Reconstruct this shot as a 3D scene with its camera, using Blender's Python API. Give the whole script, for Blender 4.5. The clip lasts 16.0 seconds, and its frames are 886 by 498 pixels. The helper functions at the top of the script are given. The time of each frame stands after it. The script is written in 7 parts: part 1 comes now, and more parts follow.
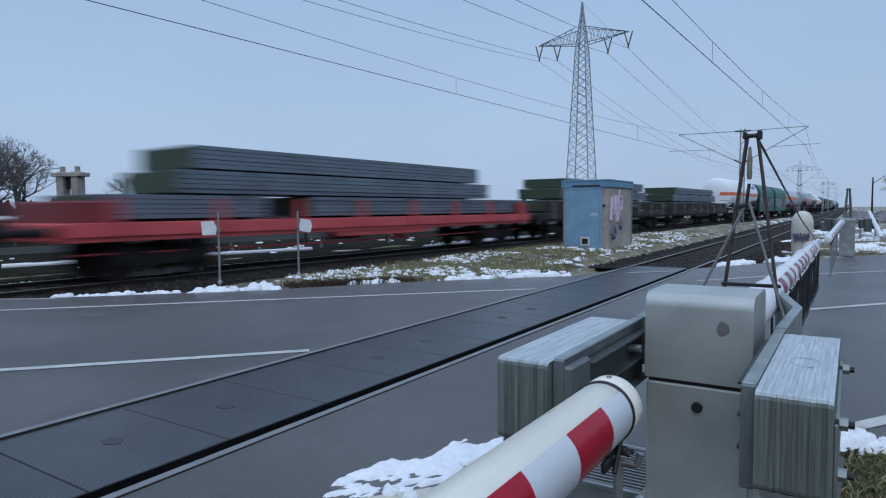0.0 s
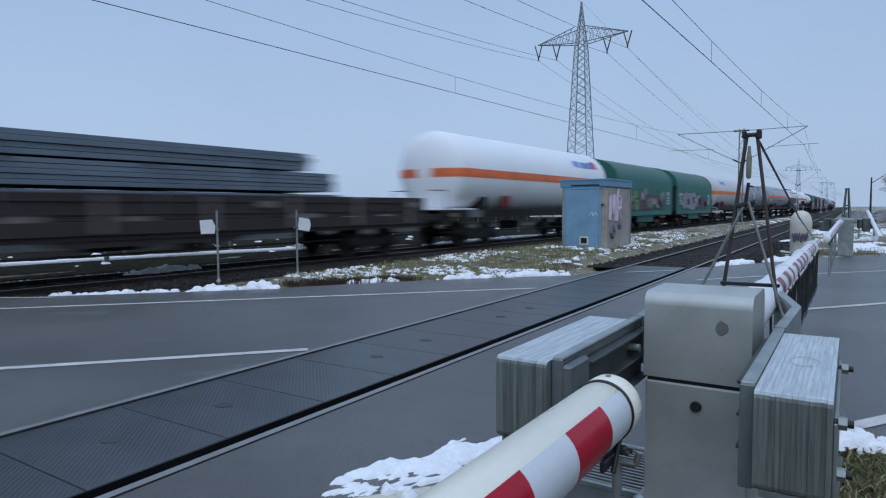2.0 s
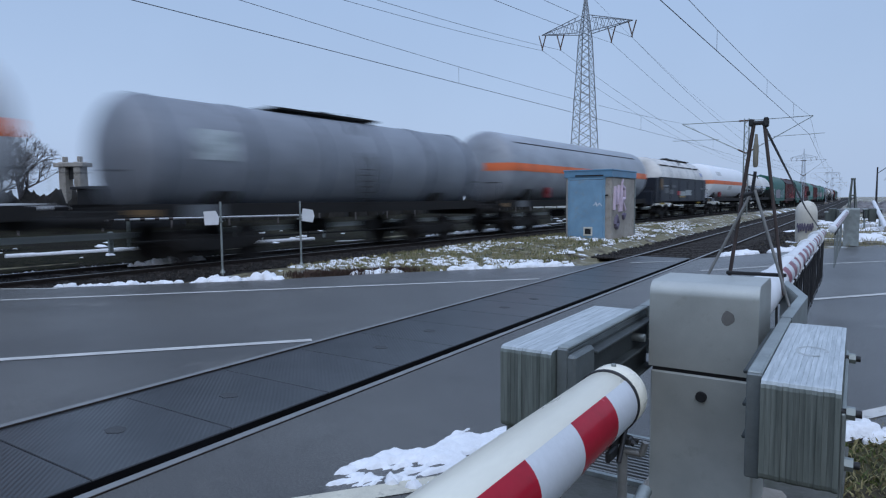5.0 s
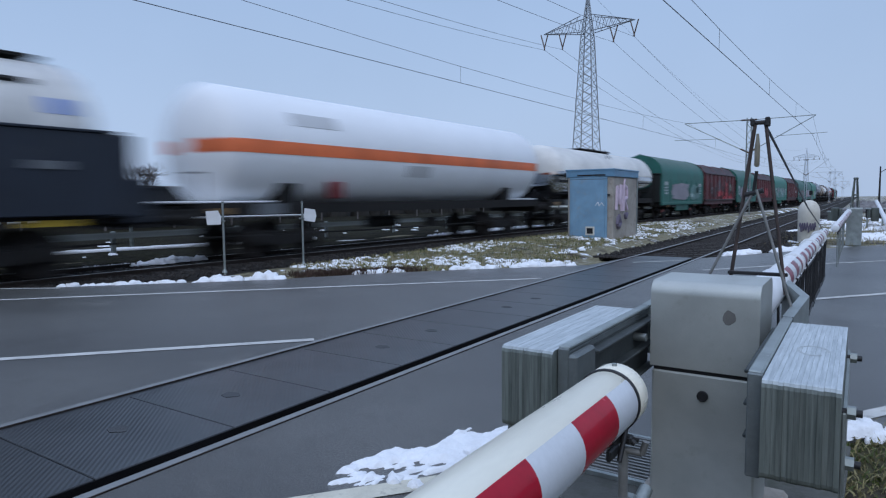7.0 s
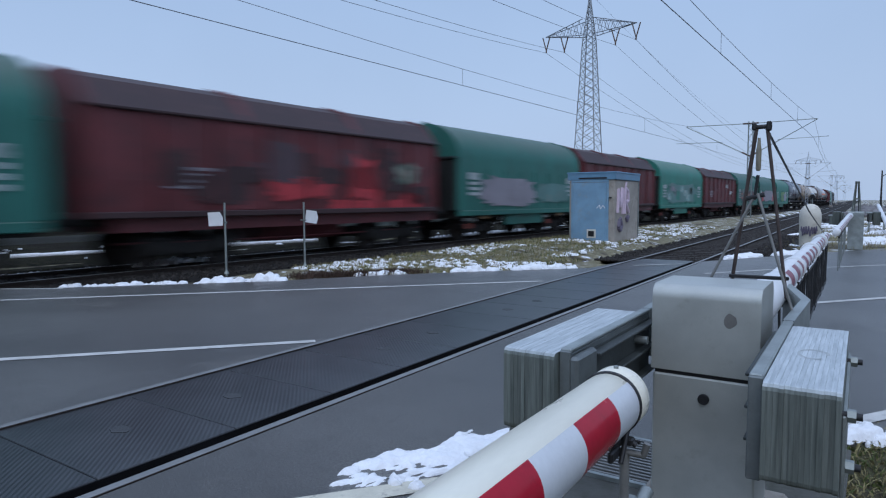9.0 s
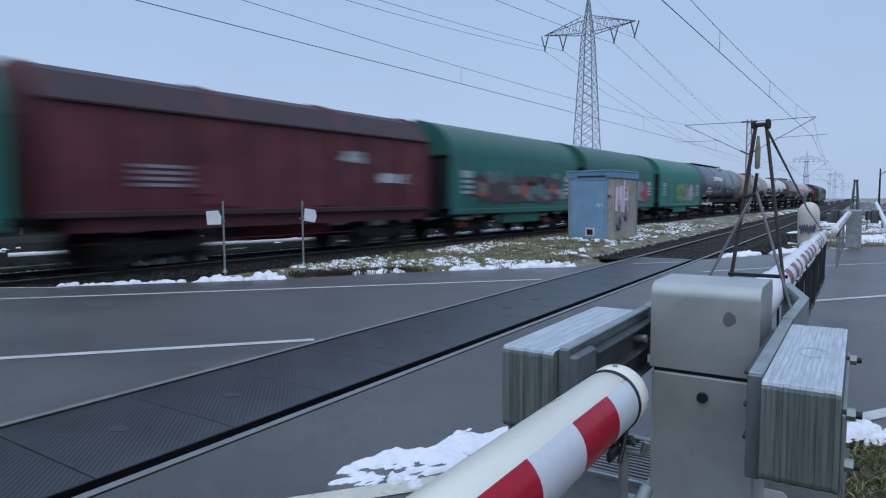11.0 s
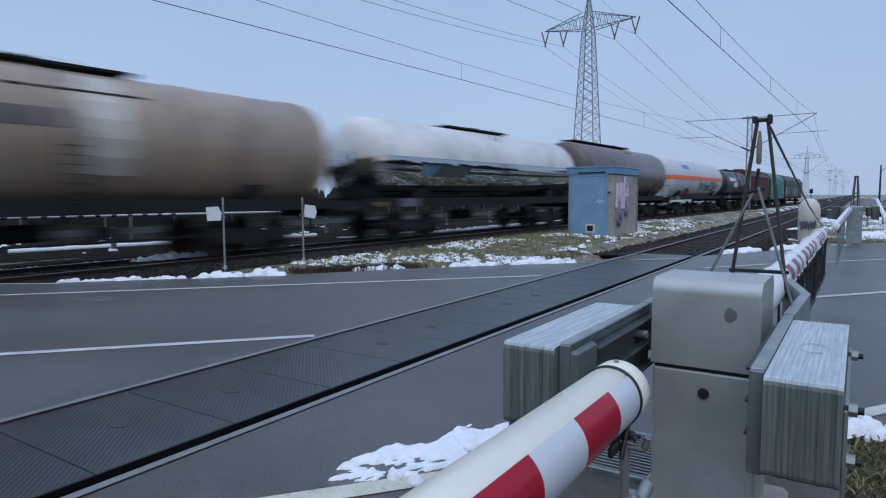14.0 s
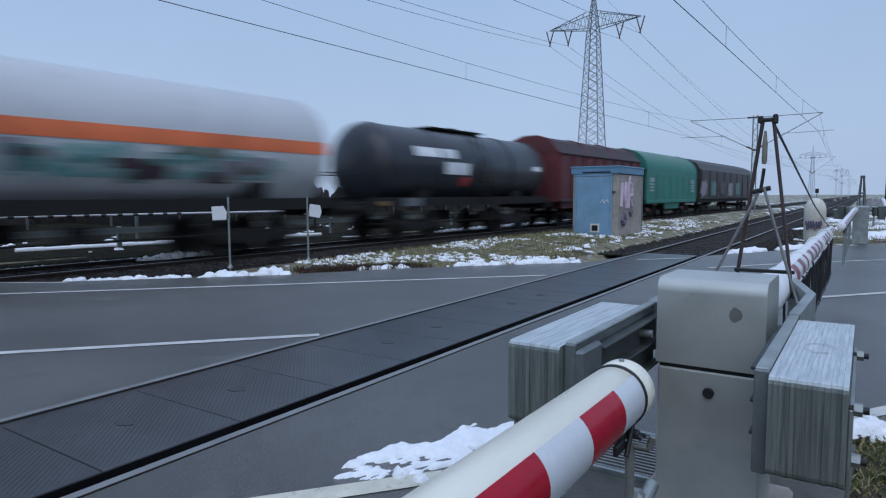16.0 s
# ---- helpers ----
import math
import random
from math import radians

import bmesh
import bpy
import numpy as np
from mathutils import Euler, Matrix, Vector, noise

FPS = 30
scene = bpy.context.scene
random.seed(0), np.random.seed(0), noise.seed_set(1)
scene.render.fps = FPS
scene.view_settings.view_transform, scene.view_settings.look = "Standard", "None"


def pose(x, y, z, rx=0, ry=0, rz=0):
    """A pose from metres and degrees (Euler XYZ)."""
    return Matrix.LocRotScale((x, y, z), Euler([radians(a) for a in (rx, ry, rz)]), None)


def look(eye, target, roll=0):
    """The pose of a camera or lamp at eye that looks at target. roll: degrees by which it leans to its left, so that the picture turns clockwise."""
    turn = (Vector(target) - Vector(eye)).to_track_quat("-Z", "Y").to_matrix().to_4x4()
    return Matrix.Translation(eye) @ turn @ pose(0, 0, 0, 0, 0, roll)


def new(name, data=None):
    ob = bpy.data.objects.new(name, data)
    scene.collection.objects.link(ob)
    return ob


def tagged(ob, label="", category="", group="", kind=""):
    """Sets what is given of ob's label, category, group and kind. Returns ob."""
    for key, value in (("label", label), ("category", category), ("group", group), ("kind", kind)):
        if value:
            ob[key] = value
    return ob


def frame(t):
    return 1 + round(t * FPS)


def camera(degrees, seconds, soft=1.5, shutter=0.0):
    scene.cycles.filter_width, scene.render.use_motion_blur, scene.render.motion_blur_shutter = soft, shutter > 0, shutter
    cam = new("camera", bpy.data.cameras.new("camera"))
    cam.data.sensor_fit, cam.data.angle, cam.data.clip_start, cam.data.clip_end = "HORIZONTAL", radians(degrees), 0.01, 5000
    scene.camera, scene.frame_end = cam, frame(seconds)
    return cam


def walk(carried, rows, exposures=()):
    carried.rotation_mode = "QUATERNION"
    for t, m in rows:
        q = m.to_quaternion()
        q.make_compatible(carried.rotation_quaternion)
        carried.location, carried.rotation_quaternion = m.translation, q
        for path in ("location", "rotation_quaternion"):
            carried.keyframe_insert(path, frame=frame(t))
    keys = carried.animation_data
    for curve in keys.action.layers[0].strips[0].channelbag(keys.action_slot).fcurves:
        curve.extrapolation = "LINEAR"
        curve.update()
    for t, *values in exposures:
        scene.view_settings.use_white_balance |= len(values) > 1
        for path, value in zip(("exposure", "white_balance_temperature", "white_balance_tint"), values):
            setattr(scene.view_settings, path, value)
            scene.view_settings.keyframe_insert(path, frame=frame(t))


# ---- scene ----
EYE = Vector((0.0, 0.0, 1.485))
cam = camera(70, 16.0, soft=1.2, shutter=0.85)


def aim(yaw, pitch, roll):
    """Camera pose: yaw to the left of the track's direction, pitch downwards, roll; degrees."""
    a, b = radians(yaw), radians(pitch)
    way = Vector((-math.sin(a) * math.cos(b), math.cos(a) * math.cos(b), -math.sin(b)))
    return look(EYE, EYE + way, roll)


PATH = [
    (0.0, 32.910, 3.580, -0.460, -0.0000, 0.0000, -0.0000),
    (0.5, 32.844, 3.557, -0.432, -0.0024, 0.0052, -0.0024),
    (1.0, 32.812, 3.576, -0.412, -0.0026, 0.0019, -0.0013),
    (1.5, 32.811, 3.592, -0.398, -0.0035, 0.0055, -0.0019),
    (2.0, 32.810, 3.652, -0.365, -0.0027, 0.0039, -0.0023),
    (2.5, 32.817, 3.754, -0.294, -0.0015, 0.0042, -0.0032),
    (3.0, 32.842, 3.917, -0.299, -0.0024, 0.0001, -0.0035),
    (3.5, 32.888, 4.105, -0.302, -0.0052, 0.0009, -0.0050),
    (4.0, 32.949, 4.299, -0.347, -0.0159, 0.0164, -0.0098),
    (6.5, 33.364, 4.481, -0.581, -0.0058, 0.0169, -0.0089),
    (7.0, 33.330, 4.488, -0.509, -0.0072, 0.0134, -0.0087),
    (7.5, 33.319, 4.456, -0.491, -0.0084, 0.0123, -0.0097),
    (8.0, 33.360, 4.420, -0.385, -0.0091, 0.0067, -0.0092),
    (8.5, 33.386, 4.340, -0.352, -0.0085, 0.0020, -0.0084),
    (9.0, 33.426, 4.290, -0.277, -0.0049, -0.0012, -0.0067),
    (11.5, 33.280, 4.497, -0.316, -0.0106, 0.0066, -0.0082),
    (12.0, 33.266, 4.576, -0.292, -0.0137, 0.0090, -0.0104),
    (12.5, 33.259, 4.649, -0.270, -0.0148, 0.0110, -0.0105),
    (13.0, 33.284, 4.695, -0.257, -0.0115, 0.0067, -0.0093),
    (13.5, 33.291, 4.726, -0.249, -0.0111, 0.0100, -0.0115),
    (14.0, 33.322, 4.761, -0.304, -0.0137, 0.0105, -0.0115),
    (14.5, 33.348, 4.787, -0.262, -0.0155, 0.0096, -0.0118),
    (15.0, 33.410, 4.796, -0.261, -0.0153, 0.0061, -0.0112),
    (15.5, 33.527, 4.778, -0.317, -0.0133, 0.0024, -0.0102),
    (16.0, 33.712, 4.802, -0.261, -0.0122, -0.0009, -0.0111),
]
walk(cam, [(t, Matrix.Translation((x, e, z)) @ aim(y, p, r)) for t, y, p, r, x, e, z in PATH],
     [(0.0, 0.12, 6500, 10), (2.0, 0.12, 6500, 10), (3.0, 0.16, 6500, 0), (4.0, 0.16, 6500, 13), (7.0, 0.16, 6500, 13), (8.0, 0.15, 6500, 5), (9.0, 0.2, 6500, 13), (12.0, 0.2, 6500, 13), (14.0, 0.14, 6500, 14), (16.0, 0.14, 6500, 12)])

# ---- light: an overcast winter dusk ----
world = bpy.data.worlds.new("overcast_sky")
scene.world = world
world.use_nodes = True
wn, wl = world.node_tree.nodes, world.node_tree.links
bg = wn["Background"]
sky = wn.new("ShaderNodeTexSky")
sky.sky_type, sky.sun_disc = "NISHITA", False
sky.sun_elevation, sky.sun_rotation = radians(14), radians(150)
sky.dust_density, sky.air_density = 3.0, 1.5
tc = wn.new("ShaderNodeTexCoord")
sep = wn.new("ShaderNodeSeparateXYZ")
wl.new(tc.outputs["Generated"], sep.inputs[0])
ramp = wn.new("ShaderNodeValToRGB")
e = ramp.color_ramp.elements
e[0].position, e[0].color = 0.0, (0.385, 0.51, 0.705, 1)
e[1].position, e[1].color = 1.0, (0.72, 0.94, 1.36, 1)
mid = e.new(0.10)
mid.color = (0.372, 0.512, 0.735, 1)
low = e.new(0.42)
low.color = (0.30, 0.447, 0.69, 1)
high = e.new(0.62)
high.color = (0.46, 0.61, 0.90, 1)
wl.new(sep.outputs["Z"], ramp.inputs[0])
cl = wn.new("ShaderNodeTexNoise")
cl.inputs["Scale"].default_value, cl.inputs["Detail"].default_value = 2.2, 4.0
wl.new(tc.outputs["Generated"], cl.inputs["Vector"])
cr = wn.new("ShaderNodeMapRange")
cr.inputs["To Min"].default_value, cr.inputs["To Max"].default_value = 0.90, 1.10
wl.new(cl.outputs[0], cr.inputs[0])
cloud = wn.new("ShaderNodeMix")
cloud.data_type, cloud.blend_type = "RGBA", "MULTIPLY"
cloud.inputs[0].default_value = 1.0
wl.new(ramp.outputs[0], cloud.inputs[6])
wl.new(cr.outputs[0], cloud.inputs[7])
dim = wn.new("ShaderNodeMix")
dim.data_type, dim.blend_type = "RGBA", "MULTIPLY"
dim.inputs[0].default_value = 1.0
dim.inputs[7].default_value = (0.09, 0.09, 0.09, 1)
wl.new(sky.outputs[0], dim.inputs[6])
both = wn.new("ShaderNodeMix")
both.data_type = "RGBA"
both.inputs[0].default_value = 0.93
wl.new(dim.outputs[2], both.inputs[6])
wl.new(cloud.outputs[2], both.inputs[7])
wl.new(both.outputs[2], bg.inputs[0])
bg.inputs[1].default_value = 1.0
sun = new("sun", bpy.data.lights.new("sun", "SUN"))
sun.data.energy, sun.data.angle, sun.data.color = 0.75, radians(50), (0.84, 0.92, 1.0)
sun.matrix_basis = look((20, -30, 40), (0, 0, 0))


# ---- mesh and material helpers ----
class Geo:
    """Collects vertices and faces of one mesh."""

    def __init__(self):
        self.v, self.f, self.s = [], [], []

    def add(self, verts, faces, smooth=False, m=None):
        o = len(self.v)
        self.v += [tuple(m @ Vector(p)) if m else tuple(p) for p in verts]
        self.f += [tuple(i + o for i in q) for q in faces]
        self.s += [smooth] * len(faces)
        return self

    def box(self, c, size, ch=0.0, m=None):
        x, y, z = (d / 2 for d in size)
        if ch <= 0:
            vs = [(c[0] + i * x, c[1] + j * y, c[2] + k * z) for i in (-1, 1) for j in (-1, 1) for k in (-1, 1)]
            return self.add(vs, [(0, 1, 3, 2), (4, 6, 7, 5), (0, 4, 5, 1), (2, 3, 7, 6), (0, 2, 6, 4), (1, 5, 7, 3)], False, m)
        ch = min(ch, x * 0.9, y * 0.9, z * 0.9)
        vs, ix = [], {}
        for i in (-1, 1):
            for j in (-1, 1):
                for k in (-1, 1):
                    for a in range(3):
                        d = [x - ch, y - ch, z - ch]
                        d[a] += ch
                        ix[i, j, k, a] = len(vs)
                        vs.append((c[0] + i * d[0], c[1] + j * d[1], c[2] + k * d[2]))
        fs = []
        for s in (-1, 1):
            fs.append([ix[s, j, k, 0] for j, k in ((-1, -1), (1, -1), (1, 1), (-1, 1))][::s])
            fs.append([ix[i, s, k, 1] for i, k in ((-1, -1), (-1, 1), (1, 1), (1, -1))][::s])
            fs.append([ix[i, j, s, 2] for i, j in ((-1, -1), (1, -1), (1, 1), (-1, 1))][::s])
            for r in (-1, 1):
                fs.append([ix[-1, s, r, 1], ix[-1, s, r, 2], ix[1, s, r, 2], ix[1, s, r, 1]][::s * r])
                fs.append([ix[s, -1, r, 2], ix[s, -1, r, 0], ix[s, 1, r, 0], ix[s, 1, r, 2]][::s * r])
                fs.append([ix[s, r, -1, 0], ix[s, r, -1, 1], ix[s, r, 1, 1], ix[s, r, 1, 0]][::s * r])
                for q in (-1, 1):
                    fs.append([ix[s, r, q, 0], ix[s, r, q, 1], ix[s, r, q, 2]][::s * r * q])
        return self.add(vs, fs, False, m)

    def cyl(self, p0, p1, r0, r1=None, n=12, caps=True):
        p0, p1 = Vector(p0), Vector(p1)
        r1 = r0 if r1 is None else r1
        d = (p1 - p0).normalized()
        u = d.cross(Vector((0, 0, 1)) if abs(d.z) < 0.9 else Vector((1, 0, 0))).normalized()
        w = d.cross(u)
        vs = []
        for p, r in ((p0, r0), (p1, r1)):
            vs += [p + r * (math.cos(2 * math.pi * i / n) * u + math.sin(2 * math.pi * i / n) * w) for i in range(n)]
        self.add(vs, [(i, (i + 1) % n, n + (i + 1) % n, n + i) for i in range(n)], n > 6)
        if caps:
            self.add(vs, [tuple(range(n))[::-1], tuple(range(n, 2 * n))])
        return self

    def path(self, pts, r, n=6):
        for a, b in zip(pts, pts[1:]):
            self.cyl(a, b, r, None, n)
        return self

    def lathe(self, prof, n=24, axis="x", c=(0, 0, 0), sy=1.0, sz=1.0):
        """prof: (position along axis, radius)."""
        vs = []
        for a, r in prof:
            for i in range(n):
                t = 2 * math.pi * i / n
                p, q = r * math.cos(t) * sy, r * math.sin(t) * sz
                vs.append((c[0] + a, c[1] + p, c[2] + q) if axis == "x" else (c[0] + p, c[1] + q, c[2] + a) if axis == "z" else (c[0] + q, c[1] + a, c[2] + p))
        k = len(prof)
        fs = [(j * n + i, j * n + (i + 1) % n, (j + 1) * n + (i + 1) % n, (j + 1) * n + i) for j in range(k - 1) for i in range(n)]
        self.add(vs, fs, True)
        self.add(vs, [tuple(range(n))[::-1], tuple(range((k - 1) * n, k * n))])
        return self

    def prism(self, prof, a0, a1, axis="x", smooth=False, caps=True):
        """Extrudes a closed outline of pairs along an axis from a0 to a1."""
        def at(a, p, q):
            return (a, p, q) if axis == "x" else (p, a, q) if axis == "y" else (p, q, a)
        n = len(prof)
        vs = [at(a0, *p) for p in prof] + [at(a1, *p) for p in prof]
        self.add(vs, [(i, (i + 1) % n, n + (i + 1) % n, n + i) for i in range(n)], smooth)
        if caps:
            self.add(vs, [tuple(range(n))[::-1], tuple(range(n, 2 * n))])
        return self

    def lump(self, c, size, seed, n=10, rough=0.35):
        """An uneven rounded clod, flat below."""
        vs, rings = [], 5
        for j in range(rings):
            ph = j / (rings - 1) * math.pi / 2
            for i in range(n):
                t = 2 * math.pi * i / n
                d = Vector((math.cos(t) * math.cos(ph), math.sin(t) * math.cos(ph), math.sin(ph)))
                k = 1 + rough * noise.noise(d * 1.7 + Vector((seed * 3.1, seed * 1.7, 0))) + rough * 0.5 * noise.noise(d * 4 + Vector((seed, 0, 5)))
                vs.append((c[0] + d.x * size[0] * k, c[1] + d.y * size[1] * k, c[2] + d.z * size[2] * k))
        fs = [(j * n + i, j * n + (i + 1) % n, (j + 1) * n + (i + 1) % n, (j + 1) * n + i) for j in range(rings - 1) for i in range(n)]
        return self.add(vs, fs, True)

    def mesh(self, name):
        me = bpy.data.meshes.new(name)
        me.from_pydata(self.v, [], self.f)
        me.polygons.foreach_set("use_smooth", self.s)
        bm = bmesh.new()
        bm.from_mesh(me)
        bmesh.ops.recalc_face_normals(bm, faces=bm.faces)
        bm.to_mesh(me)
        bm.free()
        me.update()
        return me


def thing(name, m, label, category, group="", kind=""):
    ob = new(name)
    ob.empty_display_size = 0.2
    ob.matrix_basis = m
    return tagged(ob, label, category, group, kind)


def part(name, geo, material, parent=None, label="", m=None):
    me = geo if isinstance(geo, bpy.types.Mesh) else geo.mesh(name)
    if not me.materials:
        me.materials.append(material)
    ob = new(name, me)
    if parent:
        ob.parent = parent
    if m:
        ob.matrix_basis = m
    if label:
        ob["label"] = label
    return ob


def node_mat(name):
    m = bpy.data.materials.new(name)
    m.use_nodes = True
    return m, m.node_tree.nodes, m.node_tree.links, m.node_tree.nodes["Principled BSDF"]


def tex(n, l, kind, scale, coord, detail=6.0, rough=0.6):
    t = n.new(kind)
    t.inputs["Scale"].default_value = scale
    if kind == "ShaderNodeTexNoise":
        t.inputs["Detail"].default_value, t.inputs["Roughness"].default_value = detail, rough
    l.new(coord, t.inputs["Vector"])
    return t


def ramped(n, l, src, lo, hi, c0, c1):
    r = n.new("ShaderNodeValToRGB")
    a = r.color_ramp.elements
    a[0].position, a[0].color = lo, (*c0, 1)
    a[1].position, a[1].color = hi, (*c1, 1)
    l.new(src, r.inputs[0])
    return r.outputs[0]


def mixed(n, l, fac, a, b, mode="MIX"):
    m = n.new("ShaderNodeMix")
    m.data_type, m.blend_type = "RGBA", mode
    for i, s in ((0, fac), (6, a), (7, b)):
        if isinstance(s, (int, float)):
            m.inputs[i].default_value = s
        elif isinstance(s, tuple):
            m.inputs[i].default_value = (*s, 1)
        else:
            l.new(s, m.inputs[i])
    return m.outputs[2]


def surface(name, color, rough=0.6, metal=0.0, var=0.25, scale=3.0, dirt=None, dirt_amount=0.35, bump=0.1, fine=60.0, stretch=(1, 1, 1), spec=0.4, island=0.0, dirt_to=0.78, dirt_from=None):
    """Paint, metal, stone and so on: two scales of variation, dirt and fine relief."""
    m, n, l, b = node_mat(name)
    co = n.new("ShaderNodeTexCoord").outputs["Object"]
    mp = n.new("ShaderNodeMapping")
    mp.inputs["Scale"].default_value = stretch
    l.new(co, mp.inputs[0])
    co = mp.outputs[0]
    big = tex(n, l, "ShaderNodeTexNoise", scale, co)
    small = tex(n, l, "ShaderNodeTexNoise", fine, co, 3.0)
    c = ramped(n, l, big.outputs[0], 0.3, 0.7, tuple(x * (1 - var) for x in color), tuple(min(1, x * (1 + var)) for x in color))
    c = mixed(n, l, 0.12, c, ramped(n, l, small.outputs[0], 0.3, 0.7, (0.5,) * 3, (1.0,) * 3), "MULTIPLY")
    if dirt:
        d = tex(n, l, "ShaderNodeTexNoise", scale * 2.3, co, 8.0, 0.7)
        f = ramped(n, l, d.outputs[0], dirt_from or 0.66 - dirt_amount * 0.4, dirt_to, (0, 0, 0), (1, 1, 1))
        c = mixed(n, l, f, c, dirt)
    if island:
        g = n.new("ShaderNodeNewGeometry")
        c = mixed(n, l, island, c, ramped(n, l, g.outputs["Random Per Island"], 0, 1, (0.35,) * 3, (1.3,) * 3), "MULTIPLY")
    l.new(c, b.inputs["Base Color"])
    rr = n.new("ShaderNodeMapRange")
    rr.inputs["To Min"].default_value, rr.inputs["To Max"].default_value = max(0, rough - 0.12), min(1, rough + 0.12)
    l.new(big.outputs[0], rr.inputs[0])
    l.new(rr.outputs[0], b.inputs["Roughness"])
    b.inputs["Metallic"].default_value = metal
    b.inputs["Specular IOR Level"].default_value = spec
    if bump:
        bp = n.new("ShaderNodeBump")
        bp.inputs["Strength"].default_value, bp.inputs["Distance"].default_value = bump, 0.02
        l.new(small.outputs[0], bp.inputs["Height"])
        l.new(bp.outputs[0], b.inputs["Normal"])
    return m


def ground_mix(name, layers, rough=0.9, bump=0.6, bump_scale=25.0, spec=0.25):
    """Layers of (colour, colour, fine scale) parted by (patch scale, from, to); object space."""
    m, n, l, b = node_mat(name)
    co = n.new("ShaderNodeTexCoord").outputs["Object"]
    out = None
    for (c0, c1, fine), cut in layers:
        t = tex(n, l, "ShaderNodeTexNoise", fine, co, 5.0, 0.7)
        c = ramped(n, l, t.outputs[0], 0.35, 0.65, c0, c1)
        if out is None:
            out = c
        else:
            p = tex(n, l, "ShaderNodeTexNoise", cut[0], co, 9.0, 0.62)
            out = mixed(n, l, ramped(n, l, p.outputs[0], cut[1], cut[2], (0, 0, 0), (1, 1, 1)), out, c)
    l.new(out, b.inputs["Base Color"])
    b.inputs["Roughness"].default_value = rough
    b.inputs["Specular IOR Level"].default_value = spec
    h = tex(n, l, "ShaderNodeTexNoise", bump_scale, co, 6.0, 0.7)
    bp = n.new("ShaderNodeBump")
    bp.inputs["Strength"].default_value, bp.inputs["Distance"].default_value = bump, 0.05
    l.new(h.outputs[0], bp.inputs["Height"])
    l.new(bp.outputs[0], b.inputs["Normal"])
    return m


# ---- materials ----
GRASS = ((0.10, 0.092, 0.052), (0.30, 0.265, 0.17), 9.0)
SNOW = ((0.72, 0.76, 0.80), (0.86, 0.88, 0.90), 6.0)
EARTH = ((0.035, 0.028, 0.022), (0.09, 0.07, 0.05), 14.0)
M_field = ground_mix("snowy_field", [(GRASS, None), (EARTH, (0.9, 0.50, 0.60)), (SNOW, (0.35, 0.51, 0.63))])
M_scrub = ground_mix("dark_scrubland", [(((0.007, 0.007, 0.005), (0.034, 0.032, 0.018), 5.0), None), (((0.006, 0.005, 0.004), (0.02, 0.016, 0.012), 9.0), (0.6, 0.48, 0.58)), (SNOW, (1.3, 0.71, 0.74))], 0.95, 0.9, 9.0, 0.05)
M_verge = ground_mix("snowy_grass_verge", [(GRASS, None), (EARTH, (1.1, 0.52, 0.62)), (SNOW, (2.6, 0.575, 0.63))])
M_asphalt = ground_mix("damp_asphalt", [(((0.026, 0.027, 0.027), (0.20, 0.198, 0.187), 80.0), None), (((0.029, 0.029, 0.029), (0.115, 0.114, 0.108), 80.0), (0.45, 0.40, 0.62)), (((0.055, 0.055, 0.052), (0.24, 0.235, 0.215), 60.0), (0.9, 0.60, 0.72)), (((0.042, 0.042, 0.041), (0.115, 0.114, 0.108), 90.0), (6.0, 0.54, 0.68))], 0.36, 0.3, 120.0, 0.48)
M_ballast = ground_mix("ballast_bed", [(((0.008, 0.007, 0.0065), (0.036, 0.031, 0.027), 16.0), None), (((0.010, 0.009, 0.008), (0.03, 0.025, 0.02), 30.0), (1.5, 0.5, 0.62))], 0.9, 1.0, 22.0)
M_snow = surface("snow", (0.87, 0.88, 0.90), 0.85, 0, 0.06, 8.0, None, 0, 0.5, 45.0, spec=0.2)
M_line = surface("worn_road_paint", (0.53, 0.525, 0.50), 0.7, 0, 0.15, 3.0, (0.12, 0.12, 0.12), 0.30, 0.2, 80.0)
M_cream_line = surface("worn_edge_line", (0.60, 0.57, 0.47), 0.7, 0, 0.15, 5.0, (0.12, 0.11, 0.1), 0.25, 0.2, 80.0)
M_rail = surface("polished_rail_head", (0.27, 0.27, 0.265), 0.45, 0.55, 0.15, 4.0, None, 0, 0.05)
M_rust = surface("rusty_rail_web", (0.03, 0.022, 0.018), 0.85, 0.2, 0.3, 6.0, None, 0, 0.3)
M_gap = surface("shade_black_groove", (0.006, 0.006, 0.007), 0.95, 0, 0.2, 5.0, None, 0, 0.1, spec=0.1)
M_sleeper = surface("weathered_sleeper", (0.030, 0.025, 0.022), 0.9, 0, 0.35, 4.0, (0.06, 0.05, 0.04), 0.3, 0.5, 40.0)
M_galv = surface("galvanised_steel", (0.30, 0.33, 0.32), 0.45, 0.6, 0.25, 6.0, (0.58, 0.60, 0.57), 0.12, 0.08, 90.0)
M_galv_dark = surface("weathered_weight_plate", (0.16, 0.18, 0.165), 0.55, 0.65, 0.3, 9.0, (0.40, 0.36, 0.27), 0.22, 0.15, 70.0, (1, 1, 0.25), island=0.5)
M_cabinet = surface("brushed_grey_cabinet", (0.46, 0.475, 0.445), 0.42, 0.5, 0.09, 5.0, (0.37, 0.375, 0.34), 0.22, 0.06, 200.0, (1, 1, 1))
M_black = surface("black_gasket", (0.012, 0.012, 0.013), 0.7, 0, 0.2, 8.0, None, 0, 0.1)
